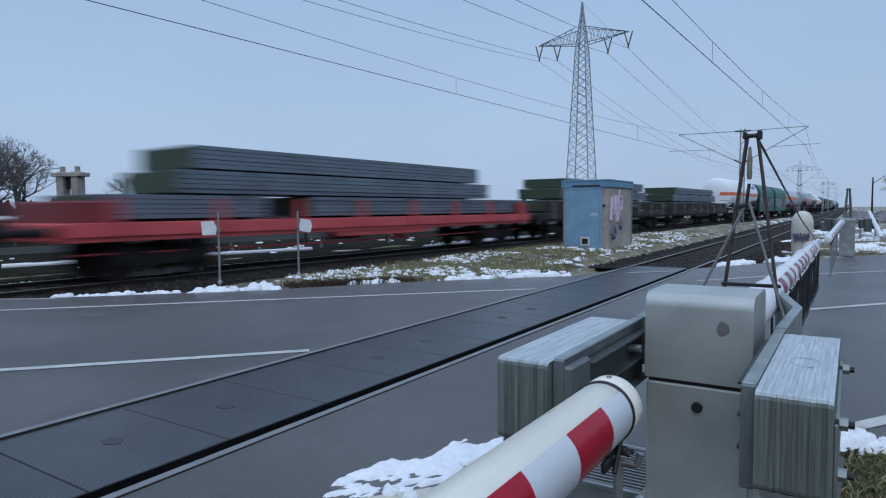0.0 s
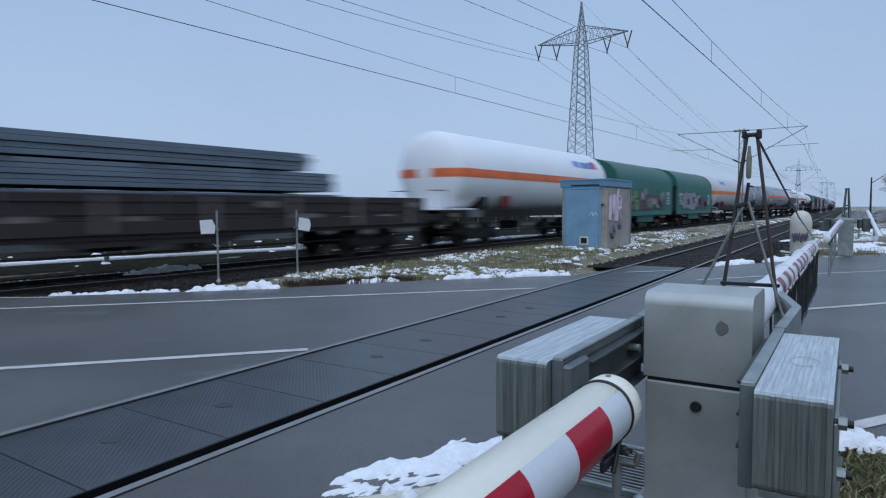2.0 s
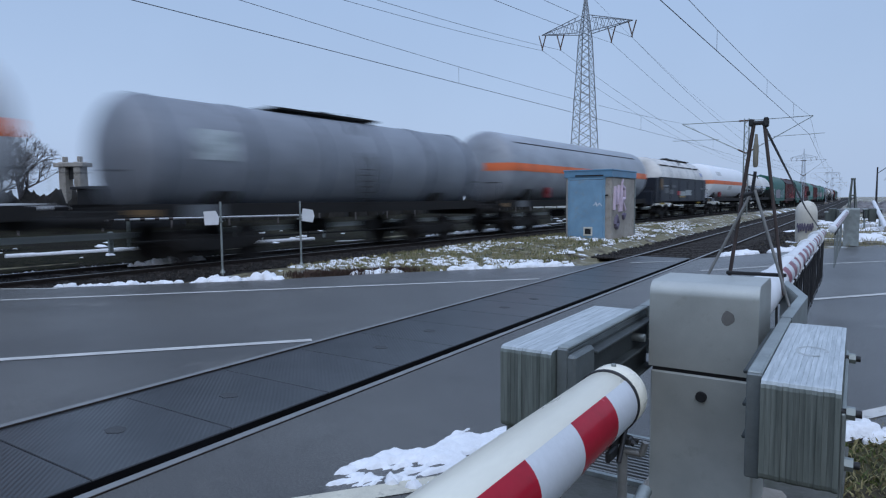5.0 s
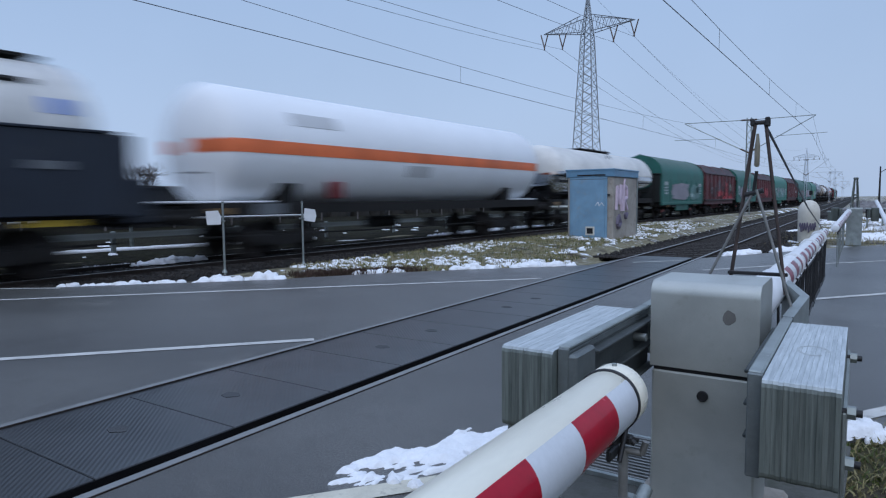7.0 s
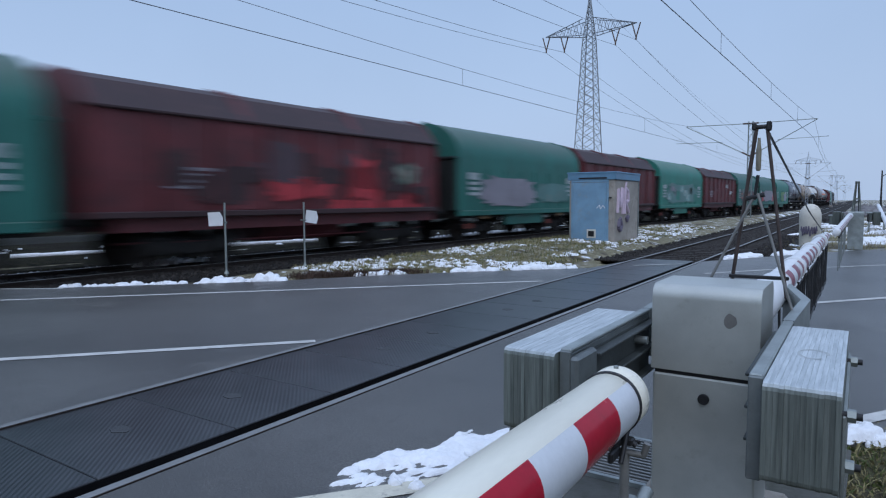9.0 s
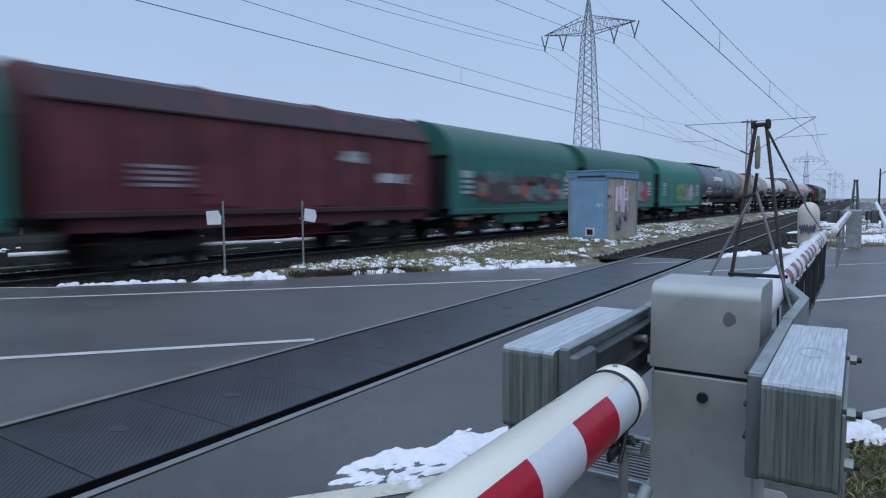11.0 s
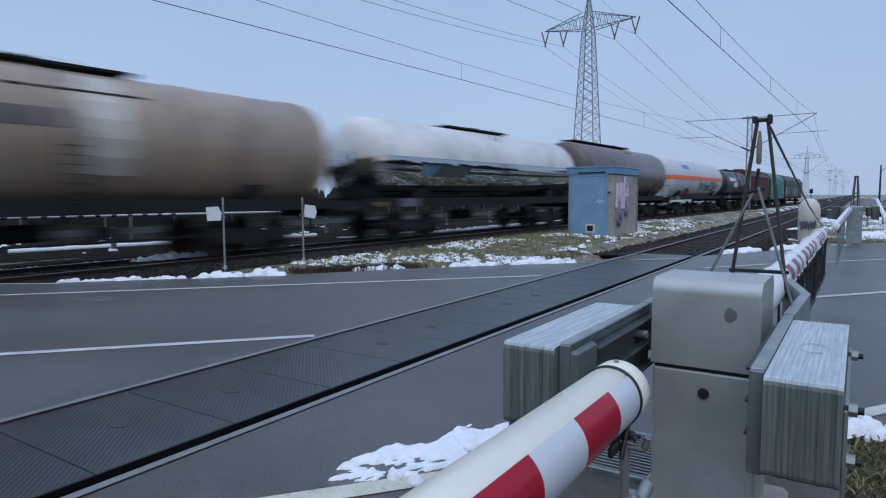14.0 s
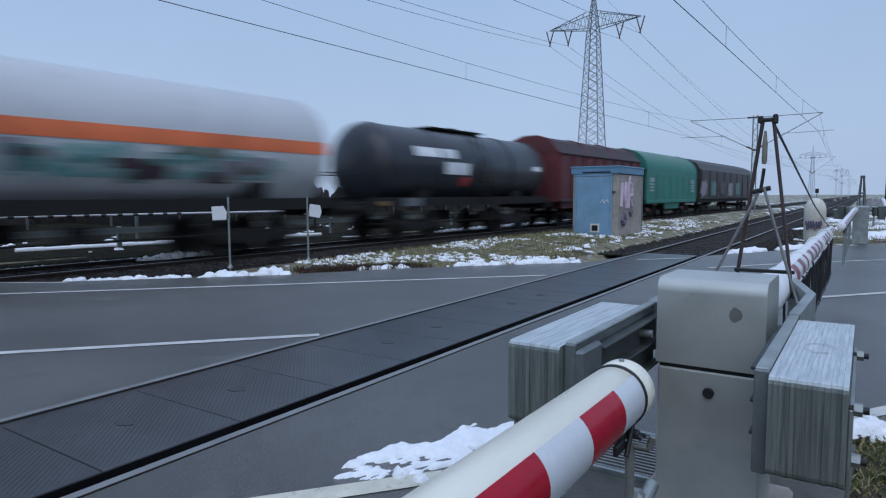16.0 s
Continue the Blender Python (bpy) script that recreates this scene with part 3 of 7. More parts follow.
W_stake = wmat("bleached_stake_paint", (0.17, 0.145, 0.13))
W_deepred = wmat("deep_red_end_panel", (0.20, 0.028, 0.032))
W_rustflat = wmat("rusty_brown_flat_wagon", (0.032, 0.025, 0.024), dirt=(0.07, 0.055, 0.05), dirt_amount=0.3, rough=0.8)
W_closed = wmat("dark_sliding_wall", (0.040, 0.035, 0.034), dirt=(0.07, 0.06, 0.055))
CACHE = {}


def cached(key, make, material):
    if key not in CACHE:
        me = make().mesh(key if isinstance(key, str) else key[0])
        me.materials.append(material)
        CACHE[key] = me
    return CACHE[key]


def wheel_geo():
    g = Geo().lathe([(-0.065, 0.42), (-0.065, 0.49), (-0.035, 0.49), (-0.03, 0.462), (0.065, 0.455), (0.065, 0.40), (0.02, 0.37), (0.01, 0.15), (0.07, 0.13), (0.07, 0.001)], 24, "y")
    return g


def bogie(wagon, x, red=True):
    """Two-axle bogie: side frames, springs, axle boxes and four wheels."""
    def frame_geo():
        g = Geo()
        for s in (-1, 1):
            g.prism([(-1.25, 0.58), (-1.1, 0.66), (-0.45, 0.70), (-0.3, 0.56), (0.3, 0.56), (0.45, 0.70), (1.1, 0.66), (1.25, 0.58), (1.2, 0.44), (0.6, 0.42), (0.45, 0.32), (-0.45, 0.32), (-0.6, 0.42), (-1.2, 0.44)], s * 1.0 - 0.05, s * 1.0 + 0.05, "y")
            for e in (-0.9, 0.9):
                g.cyl((e - 0.2, s * 1.02, 0.5), (e - 0.2, s * 1.02, 0.72), 0.07, None, 8)
                g.cyl((e + 0.2, s * 1.02, 0.5), (e + 0.2, s * 1.02, 0.72), 0.07, None, 8)
        g.box((0, 0, 0.55), (0.35, 1.9, 0.2), 0.02)
        for e in (-0.9, 0.9):
            g.cyl((e, -0.95, 0.46), (e, 0.95, 0.46), 0.08, None, 8)
        return g
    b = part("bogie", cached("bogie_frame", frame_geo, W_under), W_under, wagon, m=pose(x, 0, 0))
    wh = cached("wheel", wheel_geo, W_wheel)
    ab = cached("axle_box", lambda: Geo().box((0, 0, 0), (0.42, 0.14, 0.30), 0.04).cyl((0, 0, 0), (0, -0.12, 0), 0.12, 0.09, 12), W_axlebox if red else W_under)
    for e in (-0.9, 0.9):
        for s in (-1, 1):
            part("wheel", wh, W_wheel, b, m=pose(e, s * 0.75, 0.46, 0, 0, 0 if s > 0 else 180))
            part("axle_box", ab, W_axlebox, b, m=pose(e, s * 1.08, 0.46, 0, 0, 0 if s < 0 else 180))
    return b


def single_axle(wagon, x):
    wh = cached("wheel", wheel_geo, W_wheel)
    ab = cached("leaf_spring", lambda: Geo().box((0, 0, 0), (0.26, 0.14, 0.26), 0.03).prism([(-0.6, 0.22), (-0.3, 0.15), (0, 0.13), (0.3, 0.15), (0.6, 0.22), (0.6, 0.26), (0, 0.21), (-0.6, 0.26)], -0.05, 0.05, "y"), W_under)
    for s in (-1, 1):
        part("wheel", wh, W_wheel, wagon, m=pose(x, s * 0.75, 0.46, 0, 0, 0 if s > 0 else 180))
        part("leaf_spring", ab, W_under, wagon, m=pose(x, s * 1.05, 0.46))


def buffers(wagon, L):
    me = cached("buffer", lambda: Geo().lathe([(0.0, 0.14), (0.05, 0.14), (0.06, 0.10), (0.35, 0.09), (0.36, 0.07), (0.57, 0.07), (0.58, 0.2), (0.62, 0.22), (0.635, 0.15)], 14, "x"), W_under)
    for e in (-1, 1):
        for s in (-1, 1):
            part("buffer", me, W_under, wagon, m=pose(e * (L / 2 - 0.635), s * 0.875, 1.06, 0, 0, 0 if e > 0 else 180))


def chassis(wagon, L, material=None, z=1.0, half=1.15):
    def geo():
        g = Geo()
        b = L / 2 - 0.64
        ze = min(z, 1.06)
        for s in (-1, 1):
            g.prism([(s * half - 0.06, z - 0.16), (s * half + 0.06, z - 0.16), (s * half + 0.06, z + 0.13), (s * half - 0.06, z + 0.13)], -b, b, "x")
            g.box((s * (b - 0.06), 0, ze + 0.02), (0.12, 2.5, 0.36), 0.02)
        g.box((0, 0, z - 0.04), (2 * b, 0.6, 0.2))
        for i in range(-3, 4):
            g.box((i * b / 3.6, 0, z), (0.12, 2.2, 0.14))
        # brake gear and air tank
        g.cyl((-0.8, 0.45, 0.72), (0.6, 0.45, 0.72), 0.19, None, 12)
        g.box((1.2, -0.7, 0.70), (0.55, 0.3, 0.28), 0.03)
        g.path([(-b + 0.3, -0.95, 0.6), (-2.4, -0.95, 0.55), (2.4, -0.95, 0.55), (b - 0.3, -0.95, 0.6)], 0.025)
        return g
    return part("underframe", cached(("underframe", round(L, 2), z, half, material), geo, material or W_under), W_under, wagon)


def plate(wagon, name, x0, x1, z0, z1, y, material, seed=0, wobble=0.0, label="", parent=None):
    """A painted patch on the side at depth y; wobble roughens its outline."""
    if not wobble:
        g = Geo().box(((x0 + x1) / 2, y, (z0 + z1) / 2), (x1 - x0, 0.012, z1 - z0))
    else:
        pts, n = [], 40
        for i in range(n):
            t = 2 * math.pi * i / n
            sx, sz = math.copysign(abs(math.cos(t)) ** 0.45, math.cos(t)), math.copysign(abs(math.sin(t)) ** 0.45, math.sin(t))
            k = 1 + wobble * (noise.noise(Vector((math.cos(t) * 2.2 + seed * 7, math.sin(t) * 2.2, seed))) + 0.9 * noise.noise(Vector((math.cos(t) * 5 + seed * 3, math.sin(t) * 5, seed + 9))))
            pts.append(((x0 + x1) / 2 + sx * k * (x1 - x0) / 2, (z0 + z1) / 2 + sz * k * (z1 - z0) / 2))
        g = Geo().prism(pts, y - 0.006, y + 0.006, "y")
    return part(name, g, material, parent or wagon, label)


def wagon(kind, label):
    return thing(kind, Matrix(), label, "freight wagon", "wagons of the goods train")


def tank_profile(a, b, r, dish=0.42):
    """Dished ends and a straight barrel from a to b."""
    cap = dish * r
    prof = [(a + cap * (1 - math.cos(t)), max(0.02, r * math.sin(t))) for t in [i / 7 * math.pi / 2 for i in range(8)]]
    return prof + [(a + b - p, q) for p, q in prof[::-1]]


def shell_wrap(a, b, r, t0, t1, n=6, thick=0.012, level=False):
    """A strip that follows the barrel and both dished ends between two angles; level keeps its height on the ends. On the -y side."""
    prof = tank_profile(a, b, r)[1:-1]
    k = n + 1
    vs = []
    for x, q in prof:
        for i in range(k):
            t = radians(t0 + (t1 - t0) * i / n)
            if level:
                t = math.asin(max(-1.0, min(1.0, r * math.sin(t) / q)))
            vs.append((x, -(q + thick) * math.cos(t), (q + thick) * math.sin(t)))
    return Geo().add(vs, [(j * k + i, j * k + i + 1, (j + 1) * k + i + 1, (j + 1) * k + i) for j in range(len(prof) - 1) for i in range(n)], True)


def shell_band(a0, a1, r, t0, t1, n=10, thick=0.012):
    """A curved strip on a tank between two angles, degrees from the near side upwards; on the -y side."""
    pts = []
    for i in range(n + 1):
        t = radians(t0 + (t1 - t0) * i / n)
        pts.append((-(r + thick) * math.cos(t), (r + thick) * math.sin(t)))
    for i in range(n + 1):
        t = radians(t1 + (t0 - t1) * i / n)
        pts.append((-(r - 0.02) * math.cos(t), (r - 0.02) * math.sin(t)))
    return Geo().prism(pts, a0, a1, "x")


def tank_wagon(L, material, label, r=1.42, zc=2.62, under=None, band=None, top=None, rings=0, ring_mat=None, walkway=True, panels=(), skirt=None, inset=0.0, walk_at=(-0.14, 0.14), dish=0.42, short=0.0, band_z=2.66):
    w = wagon("tank_wagon", label)
    chassis(w, L, None, 1.27)
    buffers(w, L)
    for s in (-1, 1):
        bogie(w, s * (L / 2 - 3.3))
    a, b = -L / 2 + 1.1 + inset, L / 2 - 0.75 - short
    up = pose(0, 0, zc)
    barrel = part("barrel", cached(("barrel", round(L, 2), r, material, inset), lambda: Geo().lathe(tank_profile(a, b, r, dish), 40, "x"), material), material, w, m=up)
    for s in (-1, 1):
        part("saddle", cached(("saddle", r, zc), lambda: Geo().prism([(-1.1, 1.1), (1.1, 1.1), (1.2, zc - r * 0.6), (0.6, zc - r * 0.93), (-0.6, zc - r * 0.93), (-1.2, zc - r * 0.6)], -0.3, 0.3, "x"), W_under), W_under, w, m=pose(s * (L / 2 - 3.3), 0, 0))
    if band:
        lo, hi = (math.degrees(math.asin((band_z + d - zc) / r)) for d in (-0.065, 0.25))
        for side in (1, -1):
            part("orange_band", cached(("orange_band", round(L, 2), r), lambda: shell_wrap(a, b, r, lo, hi, 4, 0.012, True), band), band, barrel, "orange warning band", m=pose(0, 0, 0) @ Matrix.Diagonal((1, side, 1, 1)))
        part("valve_box", cached("valve_box", lambda: Geo().box((0, -1.28, 1.72), (0.42, 0.22, 0.46), 0.03).cyl((0, -1.39, 1.75), (0, -1.44, 1.75), 0.09, None, 12), W_deepred), W_deepred, w, "dark red valve box", m=pose(-L / 2 + 4.9, 0, 0))
    # pale cover strip: the sky's reflection painted on the polished barrel's top
    if top:
        part("roof_snow", cached(("cover", round(L, 2), r, top), lambda: shell_wrap(a, b, r, 6, 174, 26, 0.02), top), top, barrel, "pale upper half, the sky's reflection painted on")
    if rings:
        for i in range(rings):
            x = a + 0.7 + (b - a - 1.4) * i / (rings - 1)
            part("ring", cached(("ring", r, ring_mat or material), lambda: Geo().lathe([(-0.05, r + 0.0), (-0.045, r + 0.03), (0.045, r + 0.03), (0.05, r + 0.0)], 32, "x"), ring_mat or material), ring_mat or material, barrel, m=pose(x, 0, 0))
    if walkway:
        def wk():
            g = Geo()
            g.box((L * (walk_at[0] + walk_at[1]) / 2, 0, r + 0.075), (L * (walk_at[1] - walk_at[0]), 0.7, 0.03))
            for i in range(7):
                g.box((L * (walk_at[0] + (walk_at[1] - walk_at[0]) * (i + 0.5) / 7), 0, r + 0.0), (0.06, 0.6, 0.15))
            for s in (-1, 1):
                g.path([(L * walk_at[0], s * 0.35, r + 0.10), (L * walk_at[1], s * 0.35, r + 0.10)], 0.015)
            g.cyl((0, 0, r), (0, 0, r + 0.17), 0.28, None, 16)
            return g
        part("walkway", cached(("walkway", round(L, 2), r, walk_at), wk, W_under), W_under, barrel, "dark roof walkway with a hatch")
    def ladder():
        g = Geo()
        for s in (-0.22, 0.22):
            g.path([(s, -1.38, 0.95), (s, -1.46, zc), (s, -0.75, zc + r + 0.1)], 0.02)
        for i in range(9):
            k = i / 9
            z = 1.0 + (zc - 1.0) * k
            g.cyl((-0.22, -1.38 - 0.08 * k, z), (0.22, -1.38 - 0.08 * k, z), 0.014, None, 5)
        return g
    if walkway:
        part("ladder", cached(("ladder", r, zc), ladder, W_under), W_under, w, m=pose(0.4, 0, 0))
    def rails():
        g = Geo()
        for s in (-1, 1):
            g.path([(0, s * 1.2, 1.1), (0, s * 1.2, 2.1), (0, s * 0.5, 2.1)], 0.02)
        g.box((-0.1, 0, 1.16), (0.5, 2.5, 0.05))
        return g
    for e in (-1, 1):
        part("end_platform", cached("end_platform", rails, W_under), W_under, w, m=pose(e * (L / 2 - 0.8), 0, 0, 0, 0, 0 if e > 0 else 180))
    for i, (x0, x1, t0, t1, pmat, nm) in enumerate(panels):
        part(nm, shell_band(x0, x1, r, t0, t1, 6, 0.012 + 0.001 * i), pmat, barrel)
    if skirt:
        for s in (-1, 1):
            part("heat_shield", Geo().box((s * (L / 2 - 1.75), 0, zc - r + 0.12), (2.2, 2.3, 0.06), 0.02), skirt, w, "pale end panel over the bogie")
    # data plates and lamps on the frame
    plate(w, "data_plate", -L / 2 + 2.2, -L / 2 + 3.1, 1.12, 1.38, -1.26, W_plate)
    plate(w, "marking", -L / 2 + 1.0, -L / 2 + 1.5, 1.14, 1.28, -1.24, W_ochre)
    return w


def walled_tank_wagon(L, label):
    """White tank that stands between dark upright side walls, with a bulkhead at each end."""
    r, zc = 1.47, 2.70
    w = tank_wagon(L, W_cream_top, label, r, zc, rings=6, ring_mat=W_grey, inset=0.5, short=0.55, dish=0.3, walk_at=(0.0, 0.36))
    barrel = [c for c in w.children if c.name.startswith("barrel")][0]
    for s in (-1, 1):
        side = part("side_wall", Geo().box((0.1, s * 1.47, 1.98), (12.2, 0.07, 1.58), 0.02), W_navy, w, "dark blue-black upright side wall")
        for x in (-5.8, -3.6, -1.4, 0.8, 3.0, 5.2):
            part("wall_rib", Geo().box((x, s * 1.515, 1.95), (0.09, 0.03, 1.45), 0.008), W_navy, side)
        part("wall_ledge", Geo().box((0.1, s * 1.49, 2.79), (12.3, 0.12, 0.05), 0.01), W_navy, side)
    for x, d in ((-6.25, 0.7), (6.25, 0.6)):
        end = part("end_bulkhead", Geo().box((x, 0, 1.95), (d, 2.9, 1.62), 0.03), W_navy, w)
        part("end_step", Geo().box((x + math.copysign(0.45, x), 0, 1.45), (0.5, 2.6, 0.9), 0.03), W_navy, end)
    plate(w, "rust_patch", -5.9, -5.4, 1.95, 2.7, -1.52, W_ochre, 71, 0.3)
    for x0, x1 in ((-5.2, -3.2), (-2.6, -0.8), (-0.4, 1.2), (1.6, 3.0), (3.4, 4.8)):
        part("roof_ledge", shell_band(x0, x1, r, 37, 39.5, 3, 0.07), W_under, barrel)
    for x0, x1, z0, z1, m in ((-5.0, -4.1, 1.75, 2.1, W_plate), (-5.1, -4.2, 2.2, 2.28, W_label), (-3.8, -2.9, 1.7, 2.0, W_plate), (-3.3, -2.4, 2.15, 2.3, W_plate), (-1.9, -1.3, 1.62, 1.92, W_graffiti_red), (-1.25, 0.1, 1.58, 1.9, W_label), (0.15, 1.7, 1.62, 2.0, W_label), (-1.4, 0.0, 1.48, 1.53, W_yellow), (4.6, 5.2, 2.05, 2.2, W_plate)):
        plate(w, "data_panel", x0, x1, z0, z1, -1.535, m)
    for x in (-4.6, 5.0):
        plate(w, "marking", x - 0.5, x + 0.5, 1.0, 1.12, -1.3, W_yellow)
    part("blue_mark", shell_band(5.0, 5.5, r, 14, 26, 4, 0.012), W_blue_label, barrel)
    return w


def hood_outline(half, z0, z1, r):
    """Side, shoulder and roof of a covered coil wagon."""
    pts = [(-half, z0), (-half, z1 - r)]
    for i in range(1, 8):
        t = i / 8 * math.pi / 2
        pts.append((-half + r * 1.15 * (1 - math.cos(t)), z1 - r + r * math.sin(t) * 0.93))
    pts.append((0, z1))
    return pts + [(-x, z) for x, z in pts[-2::-1]]


def cover_wagon(L, side, label, patches=(), seed=0):
    """Coil wagon with a telescoping tarpaulin hood on hoops."""
    w = wagon("covered_coil_wagon", label)
    chassis(w, L, None, 1.0, 1.25)
    buffers(w, L)
    for s in (-1, 1):
        bogie(w, s * (L / 2 - 2.5))
    e = L / 2 - 0.68
    HO = hood_outline(1.45, 1.12, 4.28, 1.25)
    def hood():
        g = Geo()
        n = 10
        mid = [(p[0] * 0.990, p[1] - 0.02 if p[1] > 2 else p[1]) for p in HO]
        m = len(HO)
        vs = [(-e + e * i / n, *p) for i in range(2 * n + 1) for p in (mid if i % 2 else HO)]
        g.add(vs, [(j * m + i2, j * m + i2 + 1, (j + 1) * m + i2 + 1, (j + 1) * m + i2) for j in range(2 * n) for i2 in range(m - 1)], True)
        for x in (-e, e):
            g.add([(x, *p) for p in HO], [tuple(range(len(HO)))])
        return g
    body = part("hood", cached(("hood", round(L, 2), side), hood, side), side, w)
    for s in (-1, 1):
        def endw():
            o = [(p[0] * 1.02, p[1] + 0.03) for p in HO]
            g = Geo().prism(o, -0.07, 0.07, "x")
            return g
        ew = part("end_wall", cached(("end_wall", side), endw, side), side, w, m=pose(s * (e + 0.02), 0, 0, 0, 0, 0 if s > 0 else 180))
        bulk = part("end_bulkhead", cached("end_bulkhead", lambda: Geo().box((0.14, 0, 2.02), (0.14, 2.82, 1.8), 0.03).box((0.16, 0, 2.97), (0.26, 2.9, 0.09), 0.02), W_hood_end), W_hood_end, ew, "dark end bulkhead under the hood's arch")
        for py in (-1.0, 0.0, 1.0):
            part("end_post", cached("end_post", lambda: Geo().box((0.235, 0, 2.0), (0.06, 0.12, 1.8), 0.015), W_under), W_under, bulk, m=pose(0, py, 0))
        # white ribbed data panel by each end
        for k in range(4):
            plate(w, "data_stripe", s * (e - 0.95) - 0.33, s * (e - 0.95) + 0.33, 1.66 + 0.19 * k, 1.77 + 0.19 * k + (0.14 if k == 3 else 0), -1.465, W_label)
    part("side_sill", cached(("side_sill", round(L, 2), side), lambda: Geo().box((0, -1.42, 1.02), (2 * e, 0.1, 0.2), 0.02).box((0, 1.42, 1.02), (2 * e, 0.1, 0.2), 0.02).box((0, -1.3, 0.72), (3.2, 0.06, 0.42), 0.02), side), side, w)
    for i in range(6):
        x = -e + 1.9 + i * (2 * e - 3.8) / 5
        part("hoop_bar", cached(("hoop_bar", side), lambda: Geo().box((0, -1.452, 1.9), (0.05, 0.03, 1.5), 0.01), side), side, body, m=pose(x, 0, 0))
    for s in (-1, 1):
        plate(w, "marking", s * (L / 2 - 2.5) - 0.3, s * (L / 2 - 2.5) + 0.3, 0.80, 0.98, -1.36, W_ochre)
        plate(w, "brake_plate", s * (L / 2 - 2.5) - 1.1, s * (L / 2 - 2.5) - 0.65, 0.46, 0.64, -1.22, W_axlebox)
    for i, (x0, x1, z0, z1, pm_, nm) in enumerate(patches):
        plate(w, nm, x0, x1, z0, z1, -1.475 - 0.004 * (i % 3), pm_, seed + i, 0.28, parent=body)
    return w


def graffiti(x0, x1, z0, z1, mats, count, seed, big=1.0):
    """Rounded spray blots of mixed colour between the given bounds."""
    rnd = random.Random(seed)
    out = []
    for i in range(count):
        w, h = rnd.uniform(0.35, 1.0) * big, rnd.uniform(0.25, 0.65) * big
        x, z = x0 + (x1 - x0 - w) * (i + rnd.random()) / count, rnd.uniform(z0, max(z0, z1 - h))
        out.append((x, x + w, z, z + h, mats[rnd.randrange(len(mats))], "spray_patch"))
    return out


def red_hopper(L, label, patches=(), seed=0):
    """Bogie hopper with a high folding roof in three humps."""
    w = wagon("roofed_hopper_wagon", label)
    chassis(w, L, W_red, 1.0, 1.25)
    buffers(w, L)
    for s in (-1, 1):
        bogie(w, s * (L / 2 - 2.5))
    e = L / 2 - 0.68
    xo, e = -0.32, e + 0.32
    O = [(-1.42, 1.15), (-1.46, 1.9), (-1.46, 3.35), (-0.95, 3.92), (-0.35, 4.12), (0.35, 4.12), (0.95, 3.92), (1.46, 3.35), (1.46, 1.9), (1.42, 1.15)]
    body = part("hopper_body", cached(("hopper_body", round(L, 2)), lambda: Geo().prism([p for p in O if p[1] < 3.4], -e + xo, e + xo, "x"), W_red), W_red, w)
    def segroof():
        o = [(p[0] * 1.01, p[1]) for p in O if p[1] > 3.3]
        g = Geo().prism(o, -e / 3 + 0.05, e / 3 - 0.05, "x")
        return g
    def rim():
        o = [(p[0] * 1.02, p[1] + 0.05 if p[1] > 3.4 else p[1] - 0.04) for p in O if p[1] > 3.3]
        return Geo().prism(o, -0.07, 0.07, "x")
    for i in (-1, 0, 1):
        part("roof_flap", cached(("roof_flap", round(L, 2)), segroof, W_red_roof), W_red_roof, w, m=pose(xo + i * e * 2 / 3, 0, 0.0))
        for s in (-1, 1):
            part("flap_rim", cached("flap_rim", rim, W_red), W_red, w, m=pose(xo + i * e * 2 / 3 + s * (e / 3 - 0.07), 0, 0))
    for i in range(9):
        x = xo - e + 0.1 + i * (2 * e - 0.2) / 8
        part("side_rib", cached("side_rib", lambda: Geo().prism([(-0.04, -1.47), (0.04, -1.47), (0.03, -1.54), (-0.03, -1.54)], 1.2, 3.3, "z"), W_red), W_red, body, m=pose(x, 0, 0))
    part("ledge", cached(("ledge", round(L, 2)), lambda: Geo().box((xo, -1.5, 3.32), (2 * e, 0.1, 0.08), 0.02).box((xo, -1.48, 1.2), (2 * e, 0.12, 0.14), 0.02), W_red_roof), W_red_roof, body)
    part("chute", cached(("chute", round(L, 2)), lambda: Geo().prism([(-1.2, 1.1), (1.2, 1.1), (0.7, 0.45), (-0.7, 0.45)], -1.2, 1.2, "x"), W_red), W_red, w)
    for k in range(4):
        plate(w, "data_stripe", -e + 1.4, -e + 2.6, 1.75 + 0.13 * k, 1.82 + 0.13 * k, -1.475, W_spray_grey, parent=body)
    for i, (x0, x1, z0, z1, pm_, nm) in enumerate(patches):
        plate(w, nm, x0, x1, z0, z1, -1.478 - 0.004 * (i % 3), pm_, seed + i, 0.4, parent=body)
    return w


